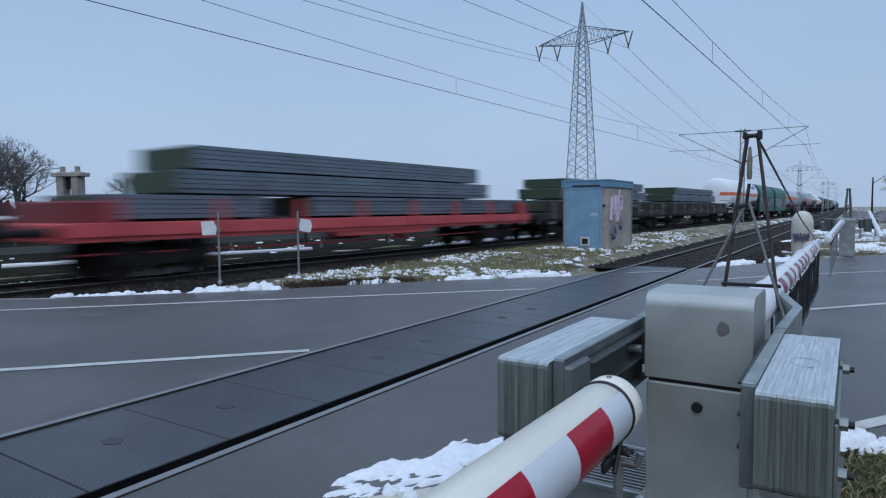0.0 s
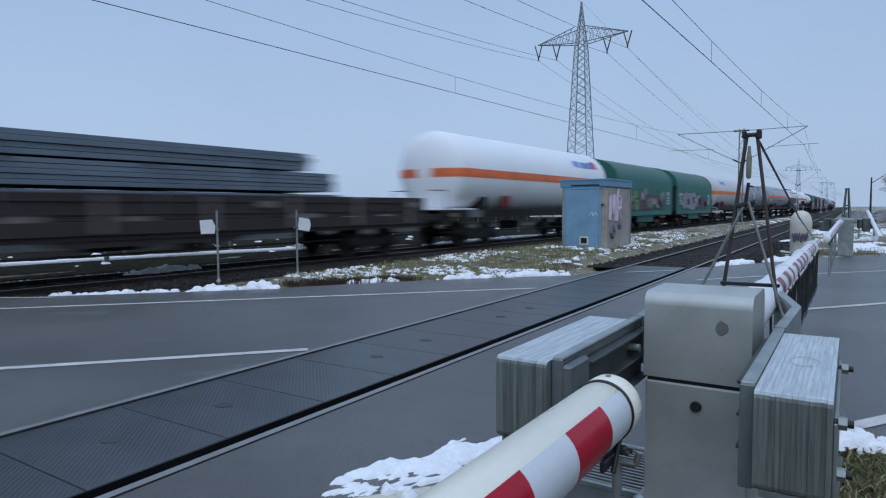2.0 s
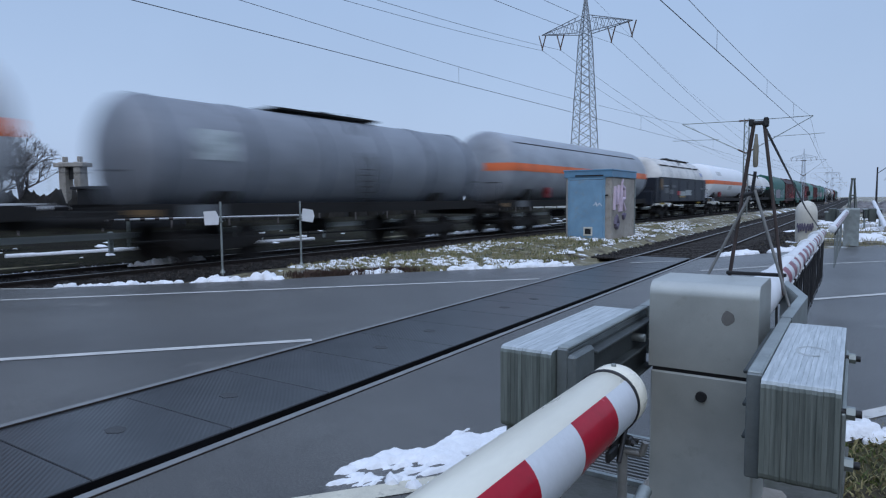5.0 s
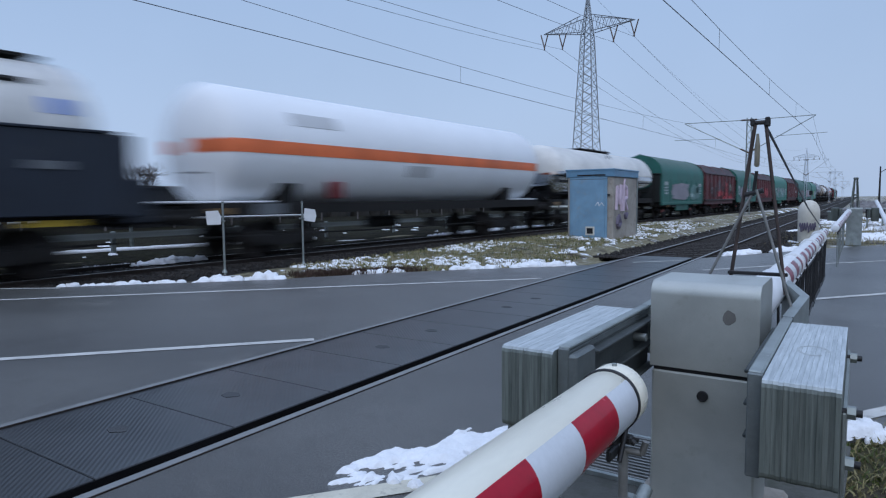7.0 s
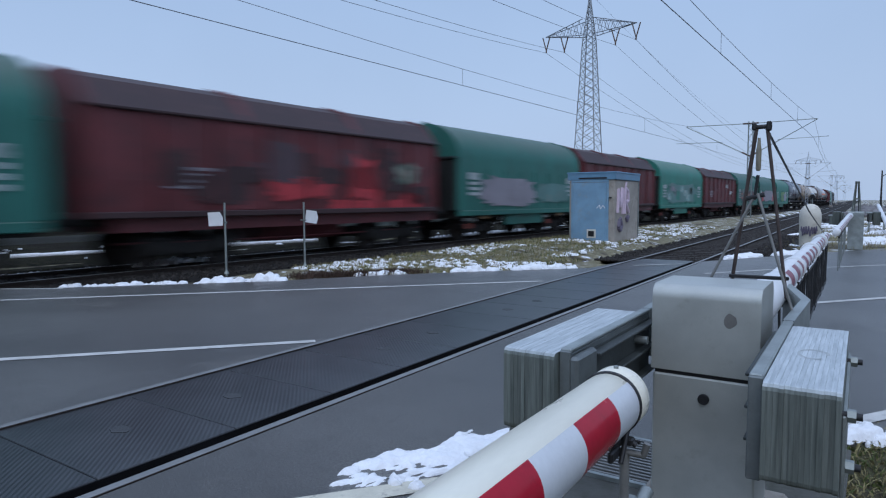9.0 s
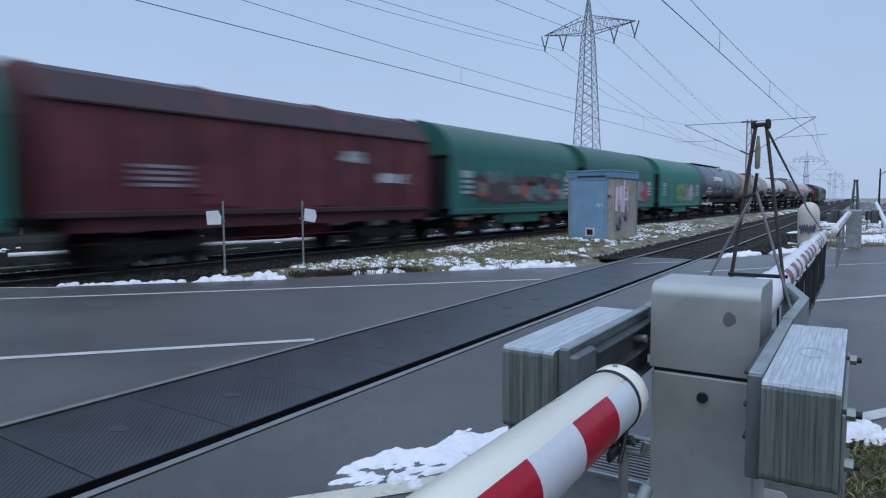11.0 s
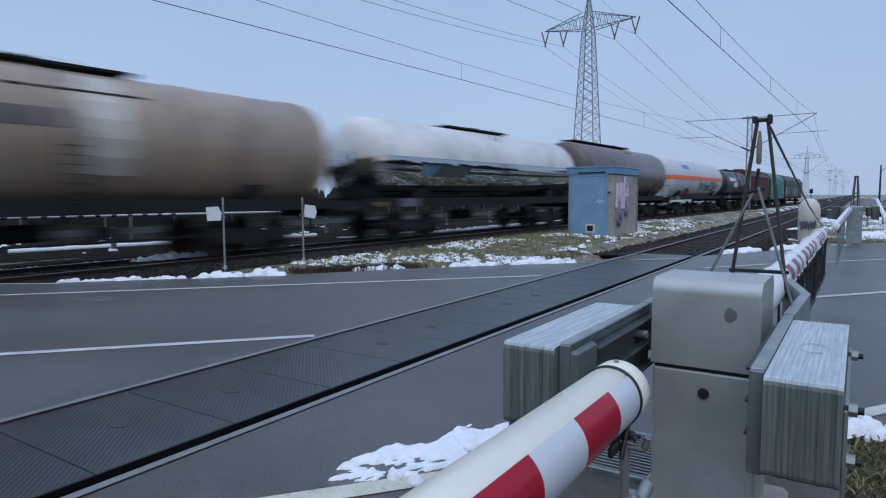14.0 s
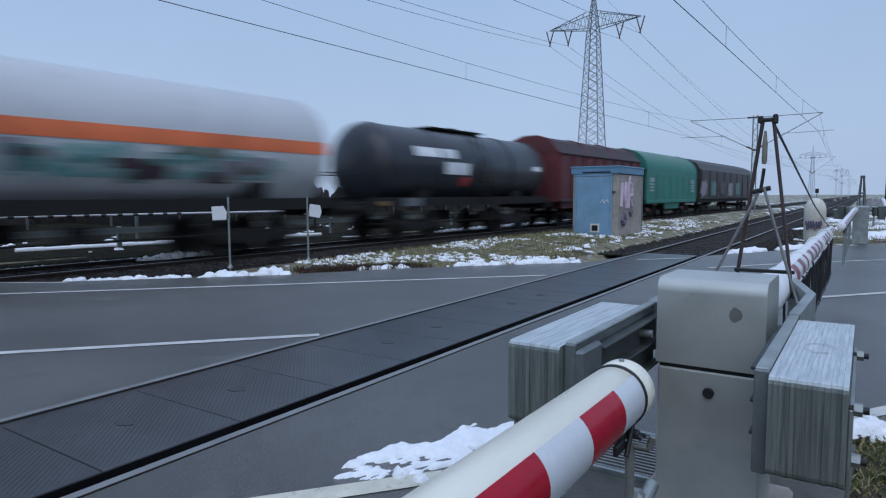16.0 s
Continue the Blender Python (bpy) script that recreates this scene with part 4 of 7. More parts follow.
def flat_wagon(L, material, label, stacks, head=None, boards=False):
    """Stake wagon; stacks: (x0, x1, z0, height) of bundled steel."""
    w = wagon("flat_wagon", label)
    chassis(w, L, material, 1.02, 1.28)
    buffers(w, L)
    for s in (-1, 1):
        bogie(w, s * (L / 2 - 2.9), False)
    e = L / 2 - 0.68
    part("floor", cached(("flat_floor", round(L, 2), material), lambda: Geo().box((0, 0, 1.2), (2 * e, 2.7, 0.08), 0.01), material), material, w)
    for s in (-1, 1):
        part("side_sill", cached(("flat_sill", round(L, 2), material), lambda: Geo().box((0, 0, 1.1), (2 * e, 0.06, 0.28), 0.01), material), material, w, m=pose(0, s * 1.38, 0))
    part("truss_plate", cached(("truss_plate", material), lambda: Geo().prism([(-2.6, 0.98), (2.6, 0.98), (2.0, 0.72), (-2.0, 0.72)], -1.3, -1.2, "y"), material), material, w)
    n = 8
    for i in range(n):
        for s in (-1, 1):
            x = -e + 0.9 + i * (2 * e - 1.8) / (n - 1)
            part("stake", cached(("stake", material), lambda: Geo().prism([(-0.07, -0.05), (0.07, -0.05), (0.05, 0.05), (-0.05, 0.05)], 1.0, 1.75, "z"), W_stake if boards else material), material, w, m=pose(x, s * 1.42, 0) @ Matrix.Diagonal((1, 1, 1.0, 1)))
    if head:
        for s in (-1, 1):
            part("headboard", cached(("headboard", head), lambda: Geo().box((0, 0, 1.42), (0.9, 2.74, 0.5), 0.03).box((0.4, 0.8, 1.45), (0.16, 0.1, 0.5), 0.01).box((0.4, -0.8, 1.45), (0.16, 0.1, 0.5), 0.01), head), head, w, m=pose(s * (e - 0.5), 0, 0, 0, 0, 0 if s > 0 else 180))
    if boards:
        for s in (-1, 1):
            for i in range(6):
                x = -e + (i + 0.5) * 2 * e / 6
                part("side_board", cached(("side_board", round(L, 2), material), lambda: Geo().box((0, 0, 1.52), (2 * e / 6 - 0.08, 0.06, 0.56), 0.015).box((0, -0.04, 1.4), (2 * e / 6 - 0.2, 0.05, 0.06)).box((0, -0.04, 1.66), (2 * e / 6 - 0.2, 0.05, 0.06)), material), material, w, m=pose(x, s * 1.36, 0, 0, 0, 0 if s < 0 else 180))
    if boards:
        rnd = random.Random(len(stacks) + int(L * 10))
        for i in range(12):
            x = -e + (i + rnd.uniform(0.2, 0.8)) * 2 * e / 12
            z = rnd.choice((1.02, 1.12, 1.5))
            plate(w, "bleached_patch", x - rnd.uniform(0.2, 0.5), x + rnd.uniform(0.2, 0.5), z, z + rnd.uniform(0.12, 0.26), -1.475 if z > 1.4 else -1.4, W_stake if i % 3 else W_spray_grey, i, 0.3)
    for x0, x1, z0, hgt in stacks:
        rows = max(1, round(hgt / 0.11))
        for r_ in range(rows):
            z = z0 + hgt * (r_ + 0.5) / rows
            bar_ = Geo().box(((x0 + x1) / 2 + random.uniform(-0.05, 0.05), 0, z), (x1 - x0, 2.3 + random.uniform(-0.06, 0.06), hgt / rows - 0.009), 0.006)
            part("steel_layer", bar_, W_load, w, "layer of bundled blue-grey steel bars")
        part("bundle_end", Geo().box((x0 - 0.03, 0, z0 + hgt / 2), (0.05, 2.26, hgt - 0.03), 0.01), W_load_end, w, "dark green wrapped bundle end")
        for k in range(4):
            x = x0 + (x1 - x0) * (k + 0.5) / 4
            part("dunnage", Geo().box((x, 0, z0 - 0.05), (0.1, 2.4, 0.09)), W_under, w)
    return w


def closed_wagon(L, label):
    w = wagon("sliding_wall_wagon", label)
    chassis(w, L, None, 1.0, 1.25)
    buffers(w, L)
    for s in (-1, 1):
        bogie(w, s * (L / 2 - 3.2))
    e = L / 2 - 0.68
    O = [(-1.4, 1.12), (-1.4, 3.35), (-1.1, 3.85), (-0.5, 4.12), (0, 4.2), (0.5, 4.12), (1.1, 3.85), (1.4, 3.35), (1.4, 1.12)]
    body = part("van_body", Geo().prism(O, -e, e, "x"), W_closed, w)
    for i in range(4):
        x = -e + (i + 0.5) * e / 2
        part("sliding_wall", Geo().box((x, -1.425, 2.3), (e / 2 - 0.06, 0.05, 2.1), 0.015), W_closed, body)
    for i in range(9):
        x = -e + 0.2 + i * (2 * e - 0.4) / 8
        part("wall_rib", cached("wall_rib", lambda: Geo().box((0, -1.46, 2.3), (0.06, 0.04, 2.1), 0.008), W_under), W_under, body, m=pose(x, 0, 0))
    part("roof_ridge", Geo().box((0, 0, 4.2), (2 * e, 0.3, 0.06), 0.01), W_under, body)
    for i in range(7):
        x = -e + 1.0 + i * (2 * e - 2) / 6
        plate(w, "spray_patch", x - 1.0, x + 0.7, 1.35, 2.5, -1.49, (W_spray_grey, W_spray_teal, W_spray_dark)[i % 3], i + 60, 0.45, parent=body)
    return w


W_offwhite_band = wmat("pale_dusty_band", (0.50, 0.46, 0.40), dirt=(0.3, 0.26, 0.2))


def tank_spray(x0, x1, t0, t1, count, seed):
    """Patches of spray paint on a tank's flank, side by side and over one another."""
    rnd = random.Random(seed)
    mats = (W_spray_mix, W_spray_teal, W_spray_mix, W_spray_dark, W_spray_tan, W_spray_grey)
    out = [(x0 + 0.3, x1 - 0.3, t0 + 6, t1 - 6, W_spray_mix, "spray_patch")]
    for i in range(count):
        w, h = rnd.uniform(0.2, 0.8), rnd.uniform(5, 15)
        x, t = x0 + (x1 - x0 - w) * (i + rnd.random()) / count, rnd.uniform(t0, t1 - h)
        out.append((x, x + w, t, t + h, mats[rnd.randrange(6)], "spray_patch"))
    return out


TRAIN = []


def couple(w, a, b):
    TRAIN.append((w, (a + b) / 2 + 0.3))


V = 23.79
G = dict(A=25.2, B=45.3, C=65.4, D=82.1, E=94.4, F=106.44, G=125.1, H=140.2, I=159.7, J=174.5, K=192.3, L=208.15, M=220.14, N=232.07, O=243.5, P=255.1, Q=267.0, T=279.29, U=290.98, V=302.9, W=314.53, X=330.7, Y=346.6, Z=362.85, a=377.1, b=394.1, c=406.9, d=418.22, e=430.64, f=452.45)


def ln(p, q):
    return G[q] - G[p]


couple(flat_wagon(19.9, W_rustflat, "rusty brown flat wagon with low side boards", [], None, True), 5.2 - 19.9, 5.2)
couple(flat_wagon(20.0, W_bright_red, "bright red stake wagon loaded with blue-grey steel bundles", [(-8.6, -4.4, 1.3, 0.52), (-2.9, 9.3, 1.3, 0.52), (-6.8, 6.3, 1.86, 0.53), (-6.4, 5.6, 2.43, 0.53)], W_deepred), 5.2, 25.2)
couple(flat_wagon(20.1, W_rustflat, "dark rusty flat wagon with boards and stacked steel bundles", [(-7.2, 6.1, 1.3, 0.56), (-7.0, 5.9, 1.92, 0.50), (-6.5, 5.25, 2.46, 0.46)], None, True), 25.2, G["B"])
couple(flat_wagon(20.1, W_rustflat, "dark rusty flat wagon with boards and stacked steel bundles", [(-8.2, 5.6, 1.3, 0.56), (-8.0, 5.4, 1.93, 0.51), (-7.4, 4.5, 2.48, 0.46)], None, True), G["B"], G["C"])
couple(tank_wagon(ln("C", "D"), W_white, "long white gas tank wagon with an orange band", 1.52, 2.82, band=W_orange, walkway=False, skirt=W_white, panels=[(3.2, 3.8, 24, 37, W_blue_label, "lettering_panel"), (4.0, 4.7, 23, 36, W_blue_label, "lettering_panel"), (4.8, 5.4, 23, 36, W_blue_label, "lettering_panel"), (5.4, 6.0, 24, 40, W_graffiti_red, "lettering_panel")]), G["C"], G["D"])
couple(cover_wagon(ln("D", "E"), W_green, "green covered coil wagon with faded graffiti", [(-4.4, 3.6, 1.3, 2.3, W_spray_dark, "spray_patch")] + graffiti(-4.3, 4.0, 1.3, 2.7, (W_spray_tan, W_spray_lime, W_spray_teal, W_spray_grey, W_spray_tan), 17, 11), 1), G["D"], G["E"])
couple(cover_wagon(ln("E", "F"), W_green, "dark green covered coil wagon with grey spray patch", [(-3.9, 0.4, 1.3, 2.55, W_spray_grey, "spray_patch"), (0.6, 3.8, 1.3, 2.2, W_spray_dark, "spray_patch")] + graffiti(-3.8, 4.0, 1.3, 2.4, (W_spray_grey, W_spray_teal, W_spray_dark), 12, 12), 5), G["E"], G["F"])
couple(tank_wagon(ln("F", "G"), W_grey, "pale grey gas tank wagon with an orange band", 1.48, 2.77, band=W_orange, walkway=False, skirt=W_grey, inset=0.6, panels=[(-5.4, -3.6, 30, 43, W_blue_label, "lettering_panel")]), G["F"], G["G"])
couple(tank_wagon(ln("G", "H"), W_dgrey, "dull grey tank wagon with raised rings", 1.36, 2.5, rings=6, ring_mat=W_slate, panels=[(-5, -4, -5, 25, W_label, "data_panel")]), G["G"], G["H"])
couple(tank_wagon(ln("H", "I"), W_midgrey, "dark grey gas tank wagon with a red-orange band", 1.5, 2.76, band=W_orange, walkway=False, panels=[(-7.5, 7.2, 42, 44, W_under, "roof_ledge"), (-2.6, -0.6, -22, -18, W_plate, "data_panel")]), G["H"], G["I"])
couple(walled_tank_wagon(ln("I", "J"), "white tank wagon between dark upright side walls"), G["I"], G["J"])
couple(tank_wagon(ln("J", "K"), W_white, "white gas tank wagon with an orange band", 1.52, 2.82, band=W_orange, walkway=False, skirt=W_white, panels=[(-5.6, -4.0, 20, 34, W_grey, "data_panel"), (-1.0, 0.2, -26, -12, W_grey, "data_panel")]), G["J"], G["K"])
couple(tank_wagon(ln("K", "L"), W_chrome, "tank wagon with polished cladding and a pale sky reflection painted on top", 1.4, 2.55, top=W_cream_top, panels=[(-2.2, 5.0, 73, 84, W_black, "roof_walk_edge"), (-3.4, -1.4, 74, 84, W_orange, "roof_walk_edge")]), G["K"], G["L"])
couple(cover_wagon(ln("L", "M"), W_green, "green covered coil wagon with pale spray patches", [(-3.0, 1.2, 1.3, 2.4, W_spray_grey, "spray_patch"), (1.6, 4.2, 1.3, 2.3, W_spray_teal, "spray_patch")] + graffiti(1.5, 4.2, 1.35, 2.3, (W_spray_mix, W_spray_teal), 6, 15), 9), G["L"], G["M"])
couple(red_hopper(ln("M", "N"), "dark red roofed hopper wagon with bright red patches", [(-1.7, 0.4, 1.55, 2.1, W_graffiti_red, "repaint_patch"), (1.2, 2.2, 1.5, 2.7, W_graffiti_red, "repaint_patch"), (3.2, 4.2, 2.0, 2.6, W_spray_tan, "repaint_patch")] + graffiti(-4.8, 4.8, 1.2, 3.2, (W_spray_dark, W_red_roof, W_red_roof, W_red), 14, 21, 1.5) + graffiti(0.5, 4.8, 1.2, 1.5, (W_graffiti_red,), 6, 22), 20), G["M"], G["N"])
couple(cover_wagon(ln("N", "O"), W_green, "green covered coil wagon with grey graffiti", [(-3.6, 0.6, 1.3, 2.35, W_spray_grey, "spray_patch"), (0.8, 3.9, 1.4, 2.2, W_spray_teal, "spray_patch")], 24), G["N"], G["O"])
couple(red_hopper(ln("O", "P"), "dark red roofed hopper wagon", [(-1.0, 1.0, 1.5, 2.4, W_graffiti_red, "repaint_patch")], 28), G["O"], G["P"])
couple(cover_wagon(ln("P", "Q"), W_lgreen, "pale green covered coil wagon with outline graffiti", [(-3.8, 3.2, 1.3, 2.6, W_spray_teal, "spray_patch")] + graffiti(-3.8, 3.4, 1.3, 2.5, (W_spray_grey, W_spray_mix, W_lgreen), 10, 18), 30), G["P"], G["Q"])
couple(red_hopper(ln("Q", "T"), "dark red roofed hopper wagon with white data plates", [(-3.0, 1.5, 1.3, 2.5, W_red, "repaint_patch"), (1.5, 2.4, 2.5, 2.8, W_label, "data_panel"), (3.0, 4.3, 1.95, 2.25, W_label, "data_panel")], 33), G["Q"], G["T"])
couple(cover_wagon(ln("T", "U"), W_green, "green covered coil wagon with colourful round graffiti", [(-4.0, 3.9, 1.3, 2.4, W_spray_dark, "spray_patch")] + graffiti(-3.9, 4.1, 1.35, 2.65, (W_spray_teal, W_spray_teal, W_spray_grey, W_spray_tan, W_spray_orange), 20, 17, 0.9), 36), G["T"], G["U"])
couple(cover_wagon(ln("U", "V"), W_green, "dark green covered coil wagon with a grey and red panel", [(-4.0, -2.6, 1.3, 2.3, W_graffiti_red, "spray_patch"), (3.0, 4.0, 1.3, 2.2, W_graffiti_red, "spray_patch"), (-2.8, 3.2, 1.33, 2.55, W_spray_grey, "spray_patch"), (1.2, 2.4, 1.9, 2.05, W_spray_dark, "spray_patch"), (1.0, 2.3, 1.55, 1.7, W_spray_dark, "spray_patch")], 42), G["U"], G["V"])
couple(cover_wagon(ln("V", "W"), W_lgreen, "bright green covered coil wagon with lime and lilac graffiti", [(-1.5, 1.6, 1.3, 2.5, W_spray_lime, "spray_patch"), (1.2, 2.6, 1.35, 2.2, W_spray_lilac, "spray_patch"), (2.0, 2.8, 1.3, 2.5, W_label, "spray_patch"), (2.7, 3.5, 1.5, 2.2, W_spray_tan, "spray_patch"), (0.4, 1.2, 1.8, 2.5, W_spray_tan, "spray_patch"), (-1.6, -0.8, 1.3, 1.6, W_spray_tan, "spray_patch")] + graffiti(-1.6, 3.6, 1.3, 2.4, (W_spray_lime, W_spray_tan, W_spray_lilac), 3, 19, 0.7), 46), G["V"], G["W"])
couple(tank_wagon(ln("W", "X"), W_slate, "slate black tank wagon with white lettering bars", 1.5, 2.72, walk_at=(-0.44, 0.14), dish=0.26, rings=5, inset=-0.8, panels=[(-4.2, -3.2, 8, 22, W_letter, "lettering_panel"), (-3.1, -2.3, 9, 21, W_letter, "lettering_panel"), (-2.2, -1.3, 8, 20, W_letter, "lettering_panel"), (-6.2, -5.0, -20, -14, W_letter, "data_panel"), (-6.2, -4.4, -30, -25, W_letter, "data_panel"), (-5.4, -4.2, -40, -33, W_label, "data_panel"), (-6.2, -5.5, -48, -42, W_letter, "data_panel"), (-2.6, -2.0, -24, -17, W_deepred, "data_panel"), (-0.8, -0.2, -24, -18, W_deepred, "data_panel"), (2.9, 3.6, -14, -8, W_letter, "data_panel")]), G["W"], G["X"])
couple(tank_wagon(ln("X", "Y"), W_tan, "dusty tan tank wagon with a pale ring", 1.42, 2.6, rings=5, dish=0.26, inset=-0.45, panels=[(0.6, 1.5, -30, 60, W_offwhite_band, "pale_band"), (-4.6, -3.4, -4, 14, W_under, "data_panel"), (-4.2, -3.4, -24, -12, W_label, "data_panel"), (-1.2, 0.3, 6, 20, W_brown, "stain_panel"), (-0.8, 2.0, 38, 40, W_under, "roof_ledge")]), G["X"], G["Y"])
couple(tank_wagon(ln("Y", "Z"), W_chrome, "polished tank wagon with a sky reflection painted on top and dark flank", 1.4, 2.55, top=W_cream_top, panels=[]), G["Y"], G["Z"])
couple(tank_wagon(ln("Z", "a"), W_brown, "dark brown tank wagon with a roof walkway", 1.5, 2.70, walk_at=(-0.44, 0.14), dish=0.26, inset=-0.85, panels=[(-3.9, -2.2, -45, -22, W_label, "data_panel"), (-0.9, 0.1, -8, 1, W_label, "data_panel"), (-1.9, -1.2, -50, -36, W_orange, "data_panel"), (-4.2, -2.4, -48, -40, W_label, "data_panel")]), G["Z"], G["a"])
couple(tank_wagon(ln("a", "b"), W_grey, "grey gas tank wagon with an orange band and teal graffiti", 1.45, 2.65, band_z=2.6, band=W_orange, walkway=False, skirt=W_grey, panels=[(-4.6, -3.0, 28, 42, W_blue_label, "lettering_panel"), ] + tank_spray(-0.6, 5.8, -40, -5, 34, 5)), G["a"], G["b"])
couple(tank_wagon(ln("b", "c"), W_inky, "short dark grey tank wagon with rings and white plates", 1.32, 2.45, rings=5, ring_mat=W_inky, panels=[(-1.0, -0.5, -30, -16, W_graffiti_red, "data_panel"), (-3.6, -1.3, 12, 26, W_letter, "data_panel"), (-2.0, -0.6, -12, 6, W_letter, "data_panel"), (4.2, 5.0, 0, 8, W_letter, "data_panel")]), G["b"], G["c"])
couple(red_hopper(ln("c", "d"), "dark red roofed hopper wagon", [], 50), G["c"], G["d"])
couple(cover_wagon(ln("d", "e"), W_lgreen, "green covered coil wagon near the train's end", [], 52), G["d"], G["e"])
couple(closed_wagon(ln("e", "f"), "brown sliding-wall van with graffiti, last of the train"), G["e"], G["f"])

# s is measured along the far track from the line through the camera
ARC = [(-420.0, -420.0)]
while ARC[-1][1] < 700:
    y = ARC[-1][1]
    ARC.append((ARC[-1][0] + math.hypot(1.0, far_x(y + 1) - far_x(y)), y + 1.0))
_a0 = np.interp(0.0, [y for s, y in ARC], [s for s, y in ARC])
ARC_S, ARC_Y = [s - _a0 for s, y in ARC], [y for s, y in ARC]


def on_track(s):
    y = float(np.interp(s, ARC_S, ARC_Y))
    turn = math.degrees(math.atan2(1.0, (far_x(y + 5) - far_x(y - 5)) / 10))
    return pose(far_x(y), y, RAIL_Z + 0.004, 0, 0, turn)

# ---- the near barrier ----
BX = -0.555
mach = thing("barrier_machine", pose(BX, 3.1, 0), "grey steel barrier drive cabinet with a lift-off hood", "barrier machine")


def rounded_top(hw, hd, z0, z1, r, n=6):
    """Outline in y and z with rounded upper edges."""
    pts = [(-hd, z0), (-hd, z1 - r)]
    pts += [(-hd + r - r * math.cos(i / n * math.pi / 2), z1 - r + r * math.sin(i / n * math.pi / 2)) for i in range(1, n + 1)]
    return pts + [(-y, z) for y, z in pts[::-1]]


part("cabinet", Geo().box((0, 0, 0.351), (0.43, 0.42, 0.702), 0.008), M_cabinet, mach)
hood = part("hood", Geo().prism(rounded_top(0.22, 0.215, 0.721, 1.105, 0.06, 14), -0.222, 0.222, "x"), M_cabinet, mach, "brushed hood with rounded top edges")
part("gasket", Geo().box((0, 0, 0.711), (0.415, 0.405, 0.03)), M_black, mach)
lock = part("lock", Geo().cyl((0, -0.216, 0), (0, -0.203, 0), 0.017, None, 16), M_black, mach, m=pose(0.005, -0.0, 0.61))
part("lock_ring", Geo().lathe([(-0.22, 0.017), (-0.222, 0.023), (-0.209, 0.024), (-0.209, 0.017)], 16, "y"), M_dark_steel, lock)
M_smudge = surface("rubbed_grey_spot", (0.17, 0.165, 0.155), 0.6, 0.3, 0.2, 20.0, None, 0, 0.05)
sp = [(0.026 * math.cos(t) * (1 + 0.3 * noise.noise(Vector((math.cos(t), math.sin(t), 4)))), 0.032 * math.sin(t) * (1 + 0.3 * noise.noise(Vector((math.cos(t), math.sin(t), 9))))) for t in [i / 18 * 2 * math.pi for i in range(18)]]
part("rubbed_spot", Geo().prism([(x + 0.105, z + 0.965) for x, z in sp], -0.2165, -0.2145, "y"), M_smudge, hood, "worn dark spot")
part("plinth", Geo().box((0, 0, 0.02), (0.62, 0.6, 0.08), 0.02), M_concrete, mach)


M_arm = surface("weathered_zinc_arm", (0.17, 0.19, 0.19), 0.5, 0.5, 0.25, 7.0, (0.30, 0.31, 0.30), 0.15, 0.08, 90.0)
# the channel recess's shade is put into this darker steel colour
M_channel = surface("shaded_channel_steel", (0.07, 0.08, 0.08), 0.6, 0.4, 0.3, 7.0, None, 0, 0.1)


